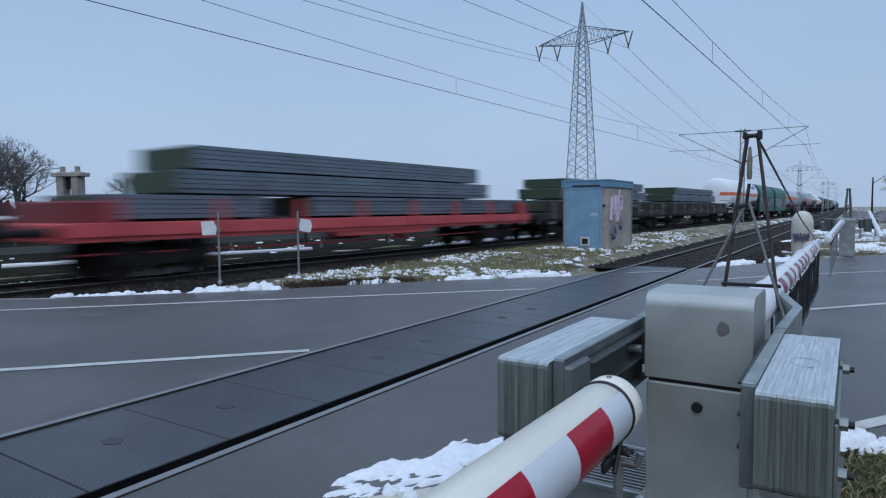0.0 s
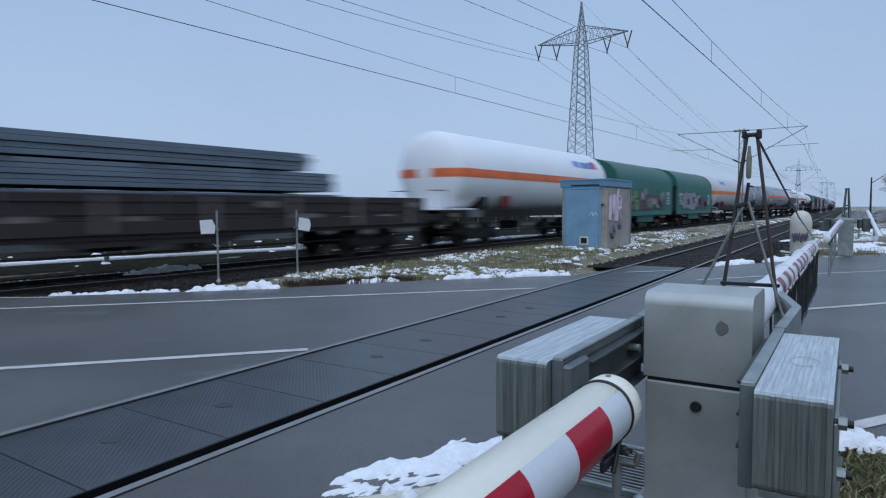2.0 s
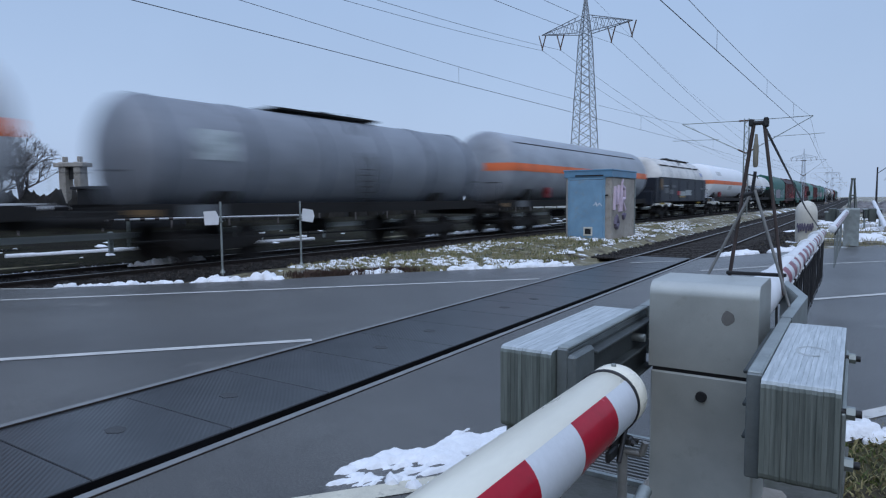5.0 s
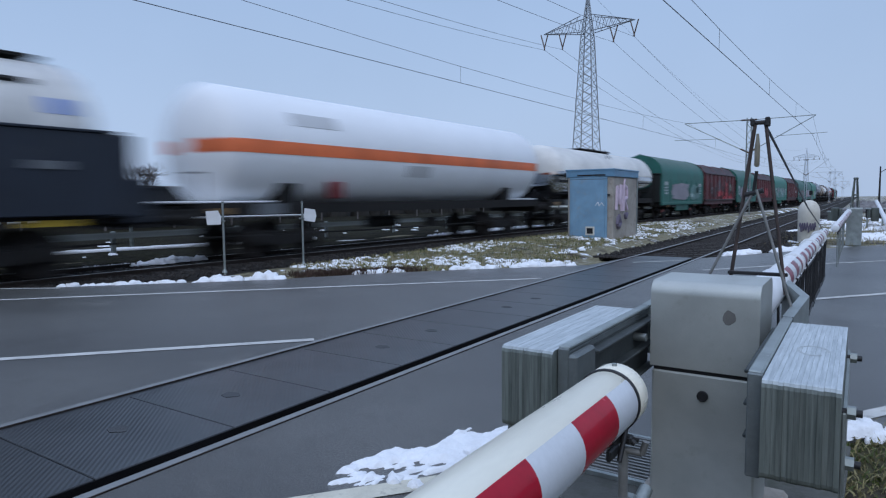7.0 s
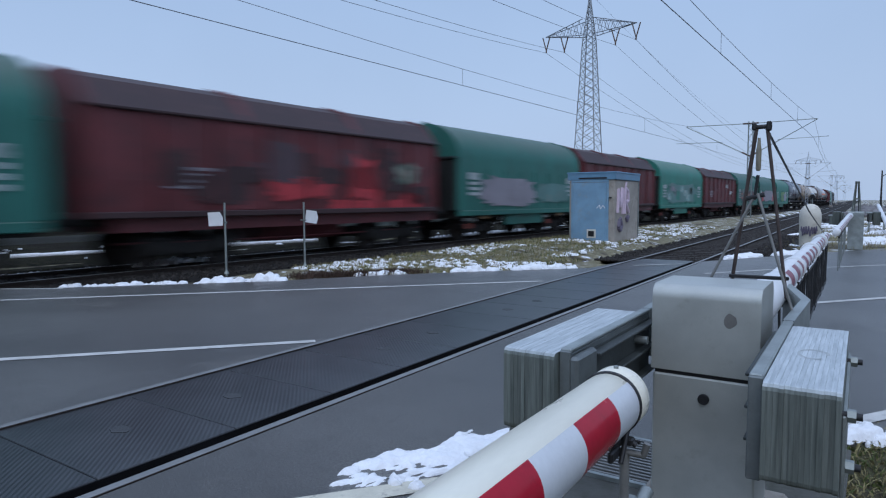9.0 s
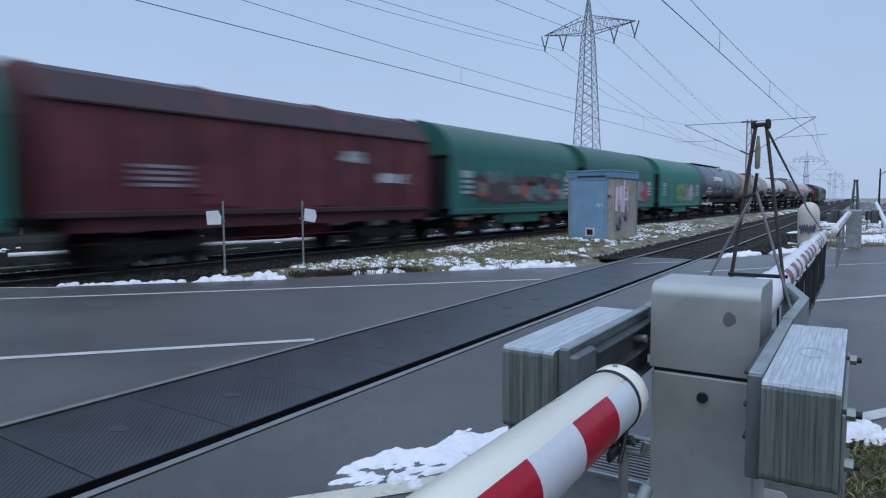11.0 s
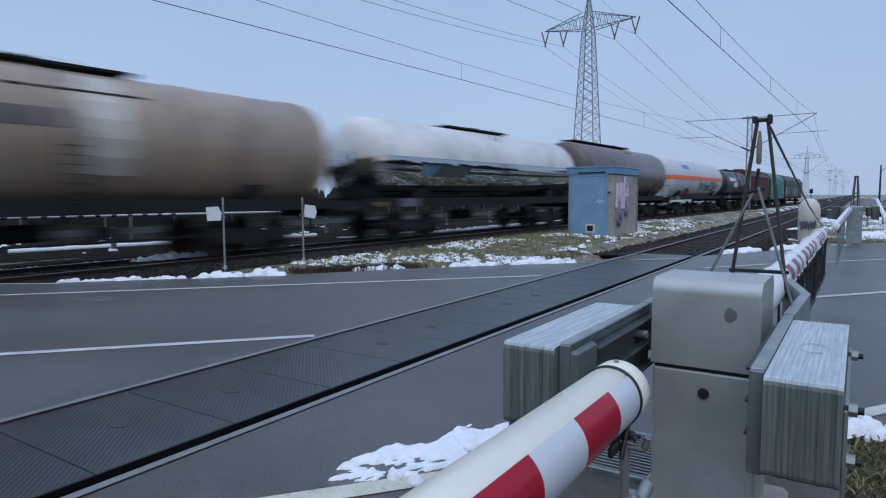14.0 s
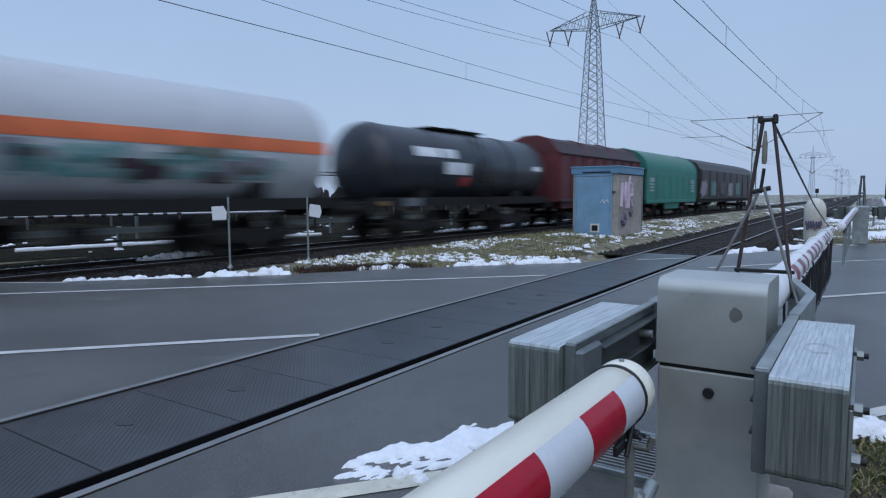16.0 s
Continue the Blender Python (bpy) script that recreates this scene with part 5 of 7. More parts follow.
def weight_arm(side):
    """Counterweight arm beside the cabinet with its pack of plates; side is -1 or 1."""
    x = BX + side * 0.305
    a = thing("counterweight_arm", pose(x, 0, 0), "galvanised counterweight arm with a pack of steel plates", "counterweight", "counterweights of the barrier")
    arm = part("arm", Geo().box((0, 2.585, 0.80), (0.026, 1.0, 0.28), 0.008), M_arm, a)
    part("top_flange", Geo().box((0, 2.585, 0.949), (0.040, 1.01, 0.014), 0.004), M_galv, arm)
    part("end_plate", Geo().box((0, 2.078, 0.79), (0.042, 0.016, 0.32), 0.004), M_arm, arm)
    for z in (0.90, 0.79, 0.68):
        part("channel_flange", Geo().box((-side * 0.035, 2.68, z), (0.045, 0.80, 0.012), 0.003), M_channel, arm)
    if side < 0:
        part("cover_plate", Geo().box((-side * 0.032, 2.17, 0.79), (0.036, 0.20, 0.28), 0.010), M_arm, arm)
    part("channel_web", Geo().box((-side * 0.0155, 2.68, 0.79), (0.006, 0.80, 0.25)), M_channel, arm)
    part("lug", Geo().cyl((-side * 0.01, 2.85, 0.85), (-side * 0.075, 2.85, 0.85), 0.018, None, 10), M_galv, arm)
    bend = [(0, 3.10), (side * 0.02, 3.80), (-side * 0.12, 4.45)]
    g = Geo()
    for (x0, y0), (x1, y1) in zip(bend, bend[1:]):
        d = Vector((x1 - x0, y1 - y0, 0)).normalized()
        s = Vector((-d.y, d.x, 0)) * 0.022
        p, q = Vector((x0, y0, 0)), Vector((x1, y1, 0))
        lo, hi = Vector((0, 0, 0.72)), Vector((0, 0, 0.955))
        g.add([p - s + lo, q - s + lo, q + s + lo, p + s + lo, p - s + hi, q - s + hi, q + s + hi, p + s + hi], [(0, 3, 2, 1), (4, 5, 6, 7), (0, 1, 5, 4), (1, 2, 6, 5), (2, 3, 7, 6), (3, 0, 4, 7)])
    part("bent_link", g, M_galv, a, "bent link to the pivot")
    if side > 0:
        vs = [(0.127 + q * 0.8 * math.cos(k * math.pi / 14), 2.50 + q * 1.3 * math.sin(k * math.pi / 14), 0.9462) for k in range(25) for q in (0.062, 0.050)]
        part("stamped_ring", Geo().add(vs, [(2 * k, 2 * k + 1, 2 * k + 3, 2 * k + 2) for k in range(24)]), M_chalk, a, "faint pale ring mark")
    n = 14
    t = 0.20 / n
    me = None
    for i in range(n):
        if i % 4 == 0:
            prof = []
            y0, y1, z0, z1, r = 2.03, 3.05, 0.645, 0.945, 0.022
            for cy, cz, t0 in ((y1 - r, z1 - r, 0), (y0 + r, z1 - r, 90), (y0 + r, z0 + r, 180), (y1 - r, z0 + r, 270)):
                prof += [(cy + r * math.cos(radians(t0 + k * 30)), cz + r * math.sin(radians(t0 + k * 30))) for k in range(4)]
            me = Geo().prism(prof, -t / 2 + 0.0002, t / 2 - 0.0002, "x").mesh("weight_plate")
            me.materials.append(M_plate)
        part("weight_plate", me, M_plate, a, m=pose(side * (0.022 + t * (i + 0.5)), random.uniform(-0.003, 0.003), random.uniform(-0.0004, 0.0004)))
    end = side * (0.022 + 0.20)
    part("back_strap", Geo().box((end + side * 0.006, 2.55, 0.72), (0.012, 0.9, 0.28), 0.003), M_galv, a)
    for y, z in ((2.12, 0.86), (2.12, 0.71), (2.85, 0.86)):
        bo = part("bolt", Geo().cyl((0, y, z), (end + (0.05 if side > 0 else -0.018), y, z), 0.011, None, 10), M_dark_steel, a, "dark threaded bolt")
        part("nut", Geo().cyl((end + side * 0.012, y, z), (end + side * 0.034, y, z), 0.02, None, 6), M_galv, bo)
    return a


def skylit_tops(n, l, b, colour, where):
    """Paints skylight into the colour: faces open to the sky turn paler."""
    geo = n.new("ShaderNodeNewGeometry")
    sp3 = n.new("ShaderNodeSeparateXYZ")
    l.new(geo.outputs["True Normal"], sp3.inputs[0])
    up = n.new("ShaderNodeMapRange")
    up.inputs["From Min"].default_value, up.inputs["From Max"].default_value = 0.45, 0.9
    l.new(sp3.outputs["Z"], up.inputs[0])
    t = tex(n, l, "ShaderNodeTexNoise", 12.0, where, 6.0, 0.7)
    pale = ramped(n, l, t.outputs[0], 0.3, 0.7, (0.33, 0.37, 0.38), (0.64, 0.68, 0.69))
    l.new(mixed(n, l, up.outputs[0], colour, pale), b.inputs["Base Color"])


M_chalk = surface("pale_chalk_mark", (0.40, 0.43, 0.43), 0.8, 0, 0.2, 30.0, (0.55, 0.59, 0.59), 0.5, 0.05)
M_plate, _n, _l, _b = node_mat("galvanised_weight_plate")
_co = _n.new("ShaderNodeTexCoord").outputs["Object"]
_mp = _n.new("ShaderNodeMapping")
_mp.inputs["Scale"].default_value = (5, 0.35, 0.22)
_shift = _n.new("ShaderNodeVectorMath")
_shift.operation = "MULTIPLY_ADD"
_l.new(_n.new("ShaderNodeObjectInfo").outputs["Random"], _shift.inputs[0])
_shift.inputs[1].default_value = (31, 17, 23)
_l.new(_co, _shift.inputs[2])
_l.new(_shift.outputs[0], _mp.inputs[0])
_t = tex(_n, _l, "ShaderNodeTexNoise", 14.0, _mp.outputs[0], 8.0, 0.7)
_o = _n.new("ShaderNodeObjectInfo")
_c = ramped(_n, _l, _t.outputs[0], 0.3, 0.7, (0.10, 0.12, 0.108), (0.28, 0.31, 0.285))
_c = mixed(_n, _l, 0.7, _c, ramped(_n, _l, _o.outputs["Random"], 0, 1, (0.6,) * 3, (1.15,) * 3), "MULTIPLY")
_l.new(_c, _b.inputs["Base Color"])
_b.inputs["Metallic"].default_value, _b.inputs["Roughness"].default_value = 0.35, 0.45
skylit_tops(_n, _l, _b, _c, _mp.outputs[0])
weight_arm(1)
weight_arm(-1)

# stay frame that straddles the cabinet
M_dull = surface("dull_zinc_tube", (0.25, 0.25, 0.24), 0.6, 0.5, 0.2, 8.0, None, 0, 0.1)
M_damper = surface("weathered_damper", (0.24, 0.22, 0.17), 0.6, 0, 0.2, 20.0, None, 0, 0.1)
fr = thing("barrier_stay", pose(0, 0, 0), "dark tubular stay frame over the barrier pivot", "stay frame")
apex_l, apex_r = Vector((-0.445, 3.45, 1.825)), Vector((-0.398, 3.45, 1.825))
for nm, p0, p1, r, mt in (("leg", apex_l, (-0.548, 3.50, 1.03), 0.0092, M_brown_steel),
                          ("leg", apex_r, (-0.292, 3.46, 1.0), 0.0082, M_brown_steel), ("strut", (-0.445, 3.45, 1.50), (-0.66, 3.42, 1.02), 0.007, M_dull),
                          ("strut", (-0.43, 3.44, 1.51), (-0.262, 3.40, 0.955), 0.007, M_dull), ("damper_rod", (-0.432, 3.45, 1.60), (-0.445, 3.45, 1.48), 0.008, M_dark_steel)):
    part(nm, Geo().cyl(p0, p1, r, None, 10), mt, fr)
part("crosshead", Geo().cyl(apex_l + Vector((-0.02, 0, 0.008)), apex_r + Vector((0.02, 0, 0.008)), 0.011, None, 10).box((-0.455, 3.45, 1.835), (0.02, 0.04, 0.035), 0.005).box((-0.39, 3.45, 1.835), (0.022, 0.04, 0.045), 0.005), M_dark_steel, fr)
part("damper", Geo().lathe([(0, 0.007), (0.01, 0.012), (0.10, 0.0125), (0.125, 0.009), (0.16, 0.006)], 12, "z", (-0.432, 3.45, 1.62)), M_damper, fr, "pale damper cylinder")
part("collar", Geo().cyl((-0.48, 3.45, 1.485), (-0.40, 3.45, 1.505), 0.012, None, 8), M_dark_steel, fr)
part("crossbar", Geo().box((-0.42, 3.48, 1.095), (0.27, 0.016, 0.018), 0.004), M_dark_steel, fr)


def boom(label, m, y0, y1, r0, r1, bands, cream, red, white):
    """Barrier boom along y with foil bands on the side that faces the road."""
    b = thing("barrier_boom", m, label, "barrier boom", "barrier booms")
    tube = part("tube", Geo().lathe([(y0, 0.01), (y0, r0 * 0.9), (y0 + 0.012, r0), (y1 - 0.012, r1), (y1, r1 * 0.9), (y1, 0.01)], 40, "y"), cream, b)
    for a0, a1, mt, t0, t1 in bands:
        n = 14
        vs = []
        for a in (a0, a1):
            r = r0 + (r1 - r0) * (a - y0) / (y1 - y0) + 0.0014
            vs += [(r * math.cos(radians(t0 + (t1 - t0) * i / n)), a, r * math.sin(radians(t0 + (t1 - t0) * i / n))) for i in range(n + 1)]
        part("foil_band", Geo().add(vs, [(i, i + 1, n + 2 + i, n + 1 + i) for i in range(n)], True), mt, tube)
    return b


# closed boom that runs away along the road's edge, with its hanging grille
bands = []
y = 4.75
k = 0
while y < 11.4:
    bands.append((y, y + 0.24, M_faded_foil if k % 2 == 0 else M_white_foil, -75, 62))
    y += 0.24
    k += 1
bm1 = boom("white boom with faded red bands and a hanging grille", pose(-0.455, 0, 0.915), 3.5, 11.6, 0.092, 0.062, bands, M_white, M_faded_foil, M_white_foil)
part("boom_sleeve", Geo().lathe([(3.45, 0.098), (3.46, 0.104), (4.55, 0.10), (4.56, 0.094)], 32, "y"), M_white, bm1)
for yy in (5.9, 8.0, 9.9):
    part("joint_ring", Geo().lathe([(yy - 0.05, 0.088), (yy - 0.045, 0.096), (yy + 0.045, 0.096), (yy + 0.05, 0.088)], 24, "y"), M_white, bm1)
gr = thing("hanging_grille", pose(-0.41, 0, 0), "dark hanging bar grille under the boom", "grille")
for zz in (0.80, 0.28):
    part("grille_rail", Geo().box((0.0, 7.9, zz), (0.025, 6.6, 0.03), 0.005), M_dark_steel, gr)
bar = Geo().cyl((0, 0, 0.24), (0, 0, 0.84), 0.009, None, 6).mesh("grille_bar")
bar.materials.append(M_dark_steel)
for i in range(55):
    part("grille_bar", bar, M_dark_steel, gr, m=pose(0, 4.65 + 0.121 * i, 0, 0, random.uniform(-1.5, 1.5), 0))
part("grille_snow", Geo().box((0.0, 7.6, 0.822), (0.03, 5.6, 0.012), 0.004), M_snow, gr)
stay = thing("stay_cable", Matrix(), "thin steel stay cable from frame to boom", "cable")
part("cable", Geo().path([(-0.40, 3.45, 1.82), (-0.43, 7.2, 1.36), (-0.455, 11.0, 0.98)], 0.007), M_dark_steel, stay)

# the boom from the opposite side and its machine
bands = [(12.0 + 0.3 * i, 12.3 + 0.3 * i, M_faded_foil if i % 2 == 0 else M_white_foil, -75, 62) for i in range(30)]
boom("white boom with faded red bands, far half of the barrier", pose(-0.365, 0, 0.925, 0.2, 0, -0.25), 11.6, 22.5, 0.055, 0.08, bands, M_white, M_faded_foil, M_white_foil)
pale_bar = bar.copy()
pale_bar.materials.clear()
pale_bar.materials.append(M_galv)
g2 = thing("hanging_grille", pose(-0.29, 0, 0), "dark hanging bar grille under the boom", "grille")
part("grille_rail", Geo().box((0, 15.0, 0.86), (0.025, 5.6, 0.03)), M_dark_steel, g2)
for i in range(0, 19, 2):
    part("grille_bar", pale_bar, M_galv, g2, m=pose(0, 12.4 + 0.28 * i, 0.05, 0, random.uniform(-2, 2), 0))
m2 = thing("barrier_machine", pose(-0.12, 22.6, 0), "grey barrier drive cabinet at the far road edge", "barrier machine")
part("cabinet", Geo().prism(rounded_top(0.22, 0.215, 0.0, 1.12, 0.045), -0.2, 0.2, "x"), M_galv, m2)
for s in (-1, 1):
    ar = part("counterweight_arm", Geo().box((s * 0.36, 0.7, 0.95), (0.06, 1.5, 0.26), 0.01), M_galv_dark, m2)
    part("weight_pack", Geo().box((s * 0.52, 1.0, 0.9), (0.2, 0.9, 0.4), 0.01), M_galv_dark, ar)
g = Geo()
for p in ((-0.11, -0.1), (-0.06, 0.15), (0.11, 0.0), (0.06, 0.15)):
    g.cyl((p[0], p[1], 1.1), (p[0] * 0.35, 0, 1.98), 0.02, None, 6)
g.box((0, 0, 1.99), (0.13, 0.1, 0.06), 0.015).box((0, 0, 1.5), (0.16, 0.08, 0.05), 0.01)
part("stay_frame", g, M_galv_dark, m2)

# ---- foreground boom end on its rest ----
tb = []
for a0, a1, mt in ((1.50, 1.275, M_red_foil), (1.275, 1.05, M_white_foil), (1.05, 0.825, M_red_foil), (0.825, 0.60, M_white_foil), (0.60, 0.37, M_red_foil), (1.735, 1.50, M_white_foil)):
    tb.append((a1, a0, mt, -80, 54))
TX, TZ = -0.560, 0.926
tube = boom("cream barrier boom with red and white reflective bands", pose(TX, 0, TZ), -3.2, 1.74, 0.092, 0.082, tb, M_cream, M_red_foil, M_white_foil)
part("end_cap", Geo().lathe([(1.67, 0.083), (1.672, 0.086), (1.745, 0.0855), (1.762, 0.078), (1.769, 0.05), (1.77, 0.005)], 40, "y"), M_cream, tube)
for yy in (1.665, 0.72):
    ring = part("clamp_band", Geo().lathe([(yy - 0.006, 0.084), (yy - 0.005, 0.0875), (yy + 0.005, 0.0875), (yy + 0.006, 0.084)], 40, "y"), M_dark_steel, tube, "thin dark clamp band")
    part("clamp_screw", Geo().cyl((0.035, yy, -0.082), (0.075, yy, -0.105), 0.008, None, 8).box((0.05, yy, -0.095), (0.035, 0.03, 0.02), 0.004), M_dark_steel, ring)
part("cap_screw", Geo().cyl((0.0, 1.715, 0.083), (0.0, 1.715, 0.092), 0.007, None, 8), M_galv, tube)
hk = part("hook_bracket", Geo().box((0.02, 1.64, -0.095), (0.04, 0.05, 0.035), 0.008).box((0.035, 1.60, -0.115), (0.014, 0.07, 0.03), 0.004).cyl((0.05, 1.67, -0.06), (0.05, 1.61, -0.14), 0.007, None, 8).cyl((0.0, 1.68, -0.10), (0.08, 1.68, -0.10), 0.006, None, 8), M_dark_steel, tube, "dark hook bracket under the tip")
rest = thing("boom_rest", pose(-0.515, 1.66, 0), "galvanised support post under the boom's tip", "support post")
part("post", Geo().cyl((0, 0, -0.05), (0, 0, 0.80), 0.013, None, 14), M_dull, rest)
part("fork", Geo().cyl((-0.05, 0, 0.80), (0.05, 0, 0.80), 0.009, None, 8).cyl((-0.05, 0, 0.80), (-0.06, 0, 0.835), 0.009, None, 8).cyl((0.05, 0, 0.80), (0.06, 0, 0.835), 0.009, None, 8), M_dull, rest)
part("brace", Geo().path([(0.035, 0.10, 0.66), (-0.02, -0.75, 0.34)], 0.019, 12), M_galv, rest)
part("clamp", Geo().box((0.01, 0.02, 0.645), (0.05, 0.05, 0.05), 0.012), M_galv, rest)
gt = thing("drain_grating", pose(-1.0, 3.50, 0.012), "dark slotted steel grating in the ground", "grating")
part("grating_frame", Geo().box((0, -0.31, 0), (0.5, 0.03, 0.03)).box((0, 0.31, 0), (0.5, 0.03, 0.03)).box((-0.25, 0, 0), (0.03, 0.65, 0.03)).box((0.25, 0, 0), (0.03, 0.65, 0.03)), M_galv, gt)
for i in range(15):
    part("grating_bar", cached("grating_bar", lambda: Geo().box((0, 0, 0), (0.5, 0.016, 0.03)), M_dull), M_dull, gt, m=pose(0, -0.28 + 0.04 * i, 0))
part("pit", Geo().box((0, 0, -0.03), (0.48, 0.6, 0.02)), M_black, gt)
strip_ob = tagged(part("concrete_footing", Geo().prism([(-1.3, 2.35), (-0.05, 2.3), (0.0, 4.35), (-0.35, 4.4), (-1.35, 3.5)], -0.15, 0.004, "z"), M_concrete_dark := surface("mossy_dark_concrete", (0.10, 0.10, 0.09), 0.85, 0, 0.3, 3.0, (0.05, 0.055, 0.035), 0.4, 0.3, 40.0)), "dark mossy concrete footing under the barrier", "footing", kind="structure")

# ---- relay hut ----
HX, HY = -7.745, 21.0
hut = thing("relay_hut", pose(HX, HY, 0.02), "small concrete relay hut with blue door and roof", "hut")
HW, HD, HH = 1.62, 2.65, 2.17
part("wall", Geo().box((0, HD / 2, HH / 2), (HW, HD, HH), 0.03), M_concrete, hut)
roof = part("roof", Geo().box((0, HD / 2, HH + 0.13), (HW + 0.10, HD + 0.10, 0.26), 0.015), M_hut_roof, hut, "blue flat roof slab")
part("roof_slot", Geo().box((0.05, -0.052, HH + 0.06), (1.0, 0.012, 0.05)), M_black, roof)
part("roof_edge", Geo().box((0, HD / 2, HH + 0.245), (HW + 0.14, HD + 0.14, 0.05), 0.01), M_hut_roof, roof)
door = part("door", Geo().box((-0.06, -0.02, 1.07), (1.18, 0.05, 2.02), 0.01), M_hut_blue, hut, "faded blue steel door")
part("vent", Geo().box((0.02, -0.05, 0.33), (0.32, 0.02, 0.30), 0.006), M_offwhite, door)
part("vent_grille", Geo().box((0.02, -0.062, 0.33), (0.21, 0.012, 0.19)), M_black, door)
part("door_frame", Geo().box((-0.69, -0.012, 1.08), (0.07, 0.05, 2.1), 0.006).box((0.57, -0.012, 1.08), (0.07, 0.05, 2.1), 0.006).box((-0.06, -0.012, 2.13), (1.33, 0.05, 0.07), 0.006), M_hut_blue, hut)
part("door_handle", Geo().box((0.67, -0.05, 1.56), (0.10, 0.04, 0.05), 0.008), M_black, door)
part("scribble", Geo().path([(0.2, -0.049, 1.2), (0.3, -0.049, 1.32), (0.33, -0.049, 1.18), (0.42, -0.049, 1.3), (0.5, -0.049, 1.2)], 0.012), M_white, door, "pale scribble")
part("corner_strip", Geo().box((HW / 2 - 0.0, HD + 0.02, HH / 2), (0.06, 0.06, HH), 0.01), M_galv, hut)
sx = HW / 2 + 0.003


def spray(pts, r, mt, nm):
    for (y0, z0), (y1, z1) in zip(pts, pts[1:]):
        part(nm, Geo().cyl((sx, y0, z0), (sx, y1, z1), r, None, 8), mt, hut, "pale pink and violet spray stroke")


spray([(0.25, 1.05), (0.32, 1.85), (0.55, 1.25), (0.72, 1.9), (0.80, 1.0)], 0.075, M_tag_pink, "spray_stroke")
spray([(1.0, 1.0), (1.05, 1.9), (1.35, 1.8), (1.4, 1.45), (1.1, 1.4), (1.45, 1.05)], 0.075, M_tag_pink, "spray_stroke")
spray([(1.1, 1.95), (1.2, 2.1)], 0.05, M_tag_pink, "spray_stroke")
spray([(0.45, 0.80), (0.35, 0.55), (0.55, 0.45), (0.7, 0.6), (0.5, 0.85)], 0.09, M_tag_dark, "spray_stroke")
spray([(1.2, 0.9), (1.3, 0.75), (1.45, 0.9)], 0.08, M_tag_dark, "spray_stroke")


# ---- marker posts by the far track ----
def marker(x, y, tilt):
    p = thing("marker_post", pose(x, y, 0), "thin galvanised post with a small white board", "marker post", "marker posts")
    part("pole", Geo().cyl((0, 0, -0.05), (0, 0, 1.46), 0.024, 0.022, 10), M_galv, p)
    part("foot", Geo().lathe([(0, 0.055), (0.03, 0.05), (0.06, 0.032), (0.08, 0.026)], 12, "z"), M_galv, p)
    part("board", Geo().prism([(-0.15, -0.13), (0.12, -0.15), (0.15, 0.0), (0.10, 0.14), (-0.14, 0.15)], -0.012, 0.012, "y"), M_white, p, "white square board turned aside", m=pose(tilt * 0.11, tilt * 0.14, 1.14, 0, 6 * tilt, 52 + 12 * tilt))
    part("bracket", Geo().box((0.0, -0.02, 1.07), (0.16, 0.03, 0.035), 0.004), M_galv, p)
    part("cap", Geo().cyl((0, 0, 1.46), (0, 0, 1.475), 0.026, None, 10), M_galv, p)
    return p


marker(-10.95, 8.42, -1)
marker(-10.66, 10.36, 1)

# ---- white rounded marker stone ----
st = thing("rounded_bollard", pose(-1.42, 24.6, -0.05), "fat white bollard with a round top and scrawled graffiti", "bollard")
part("body", Geo().lathe([(0, 0.31), (0.9, 0.33), (1.05, 0.325), (1.2, 0.285), (1.32, 0.205), (1.38, 0.09), (1.39, 0.01)], 28, "z"), M_offwhite, st)
sc = []
for i in range(34):
    t_ = -2.35 + 1.5 * i / 33
    sc.append((0.345 * math.cos(t_), 0.345 * math.sin(t_), 0.50 + 0.13 * math.sin(i * 1.25) + 0.05 * math.sin(i * 2.9)))
part("scrawl", Geo().path(sc, 0.022, 6), M_tag_dark, st, "dark scrawled graffiti")


# ---- pylons and overhead lines ----
def strut(g, a, b, r):
    g.cyl(a, b, r, None, 4, False)


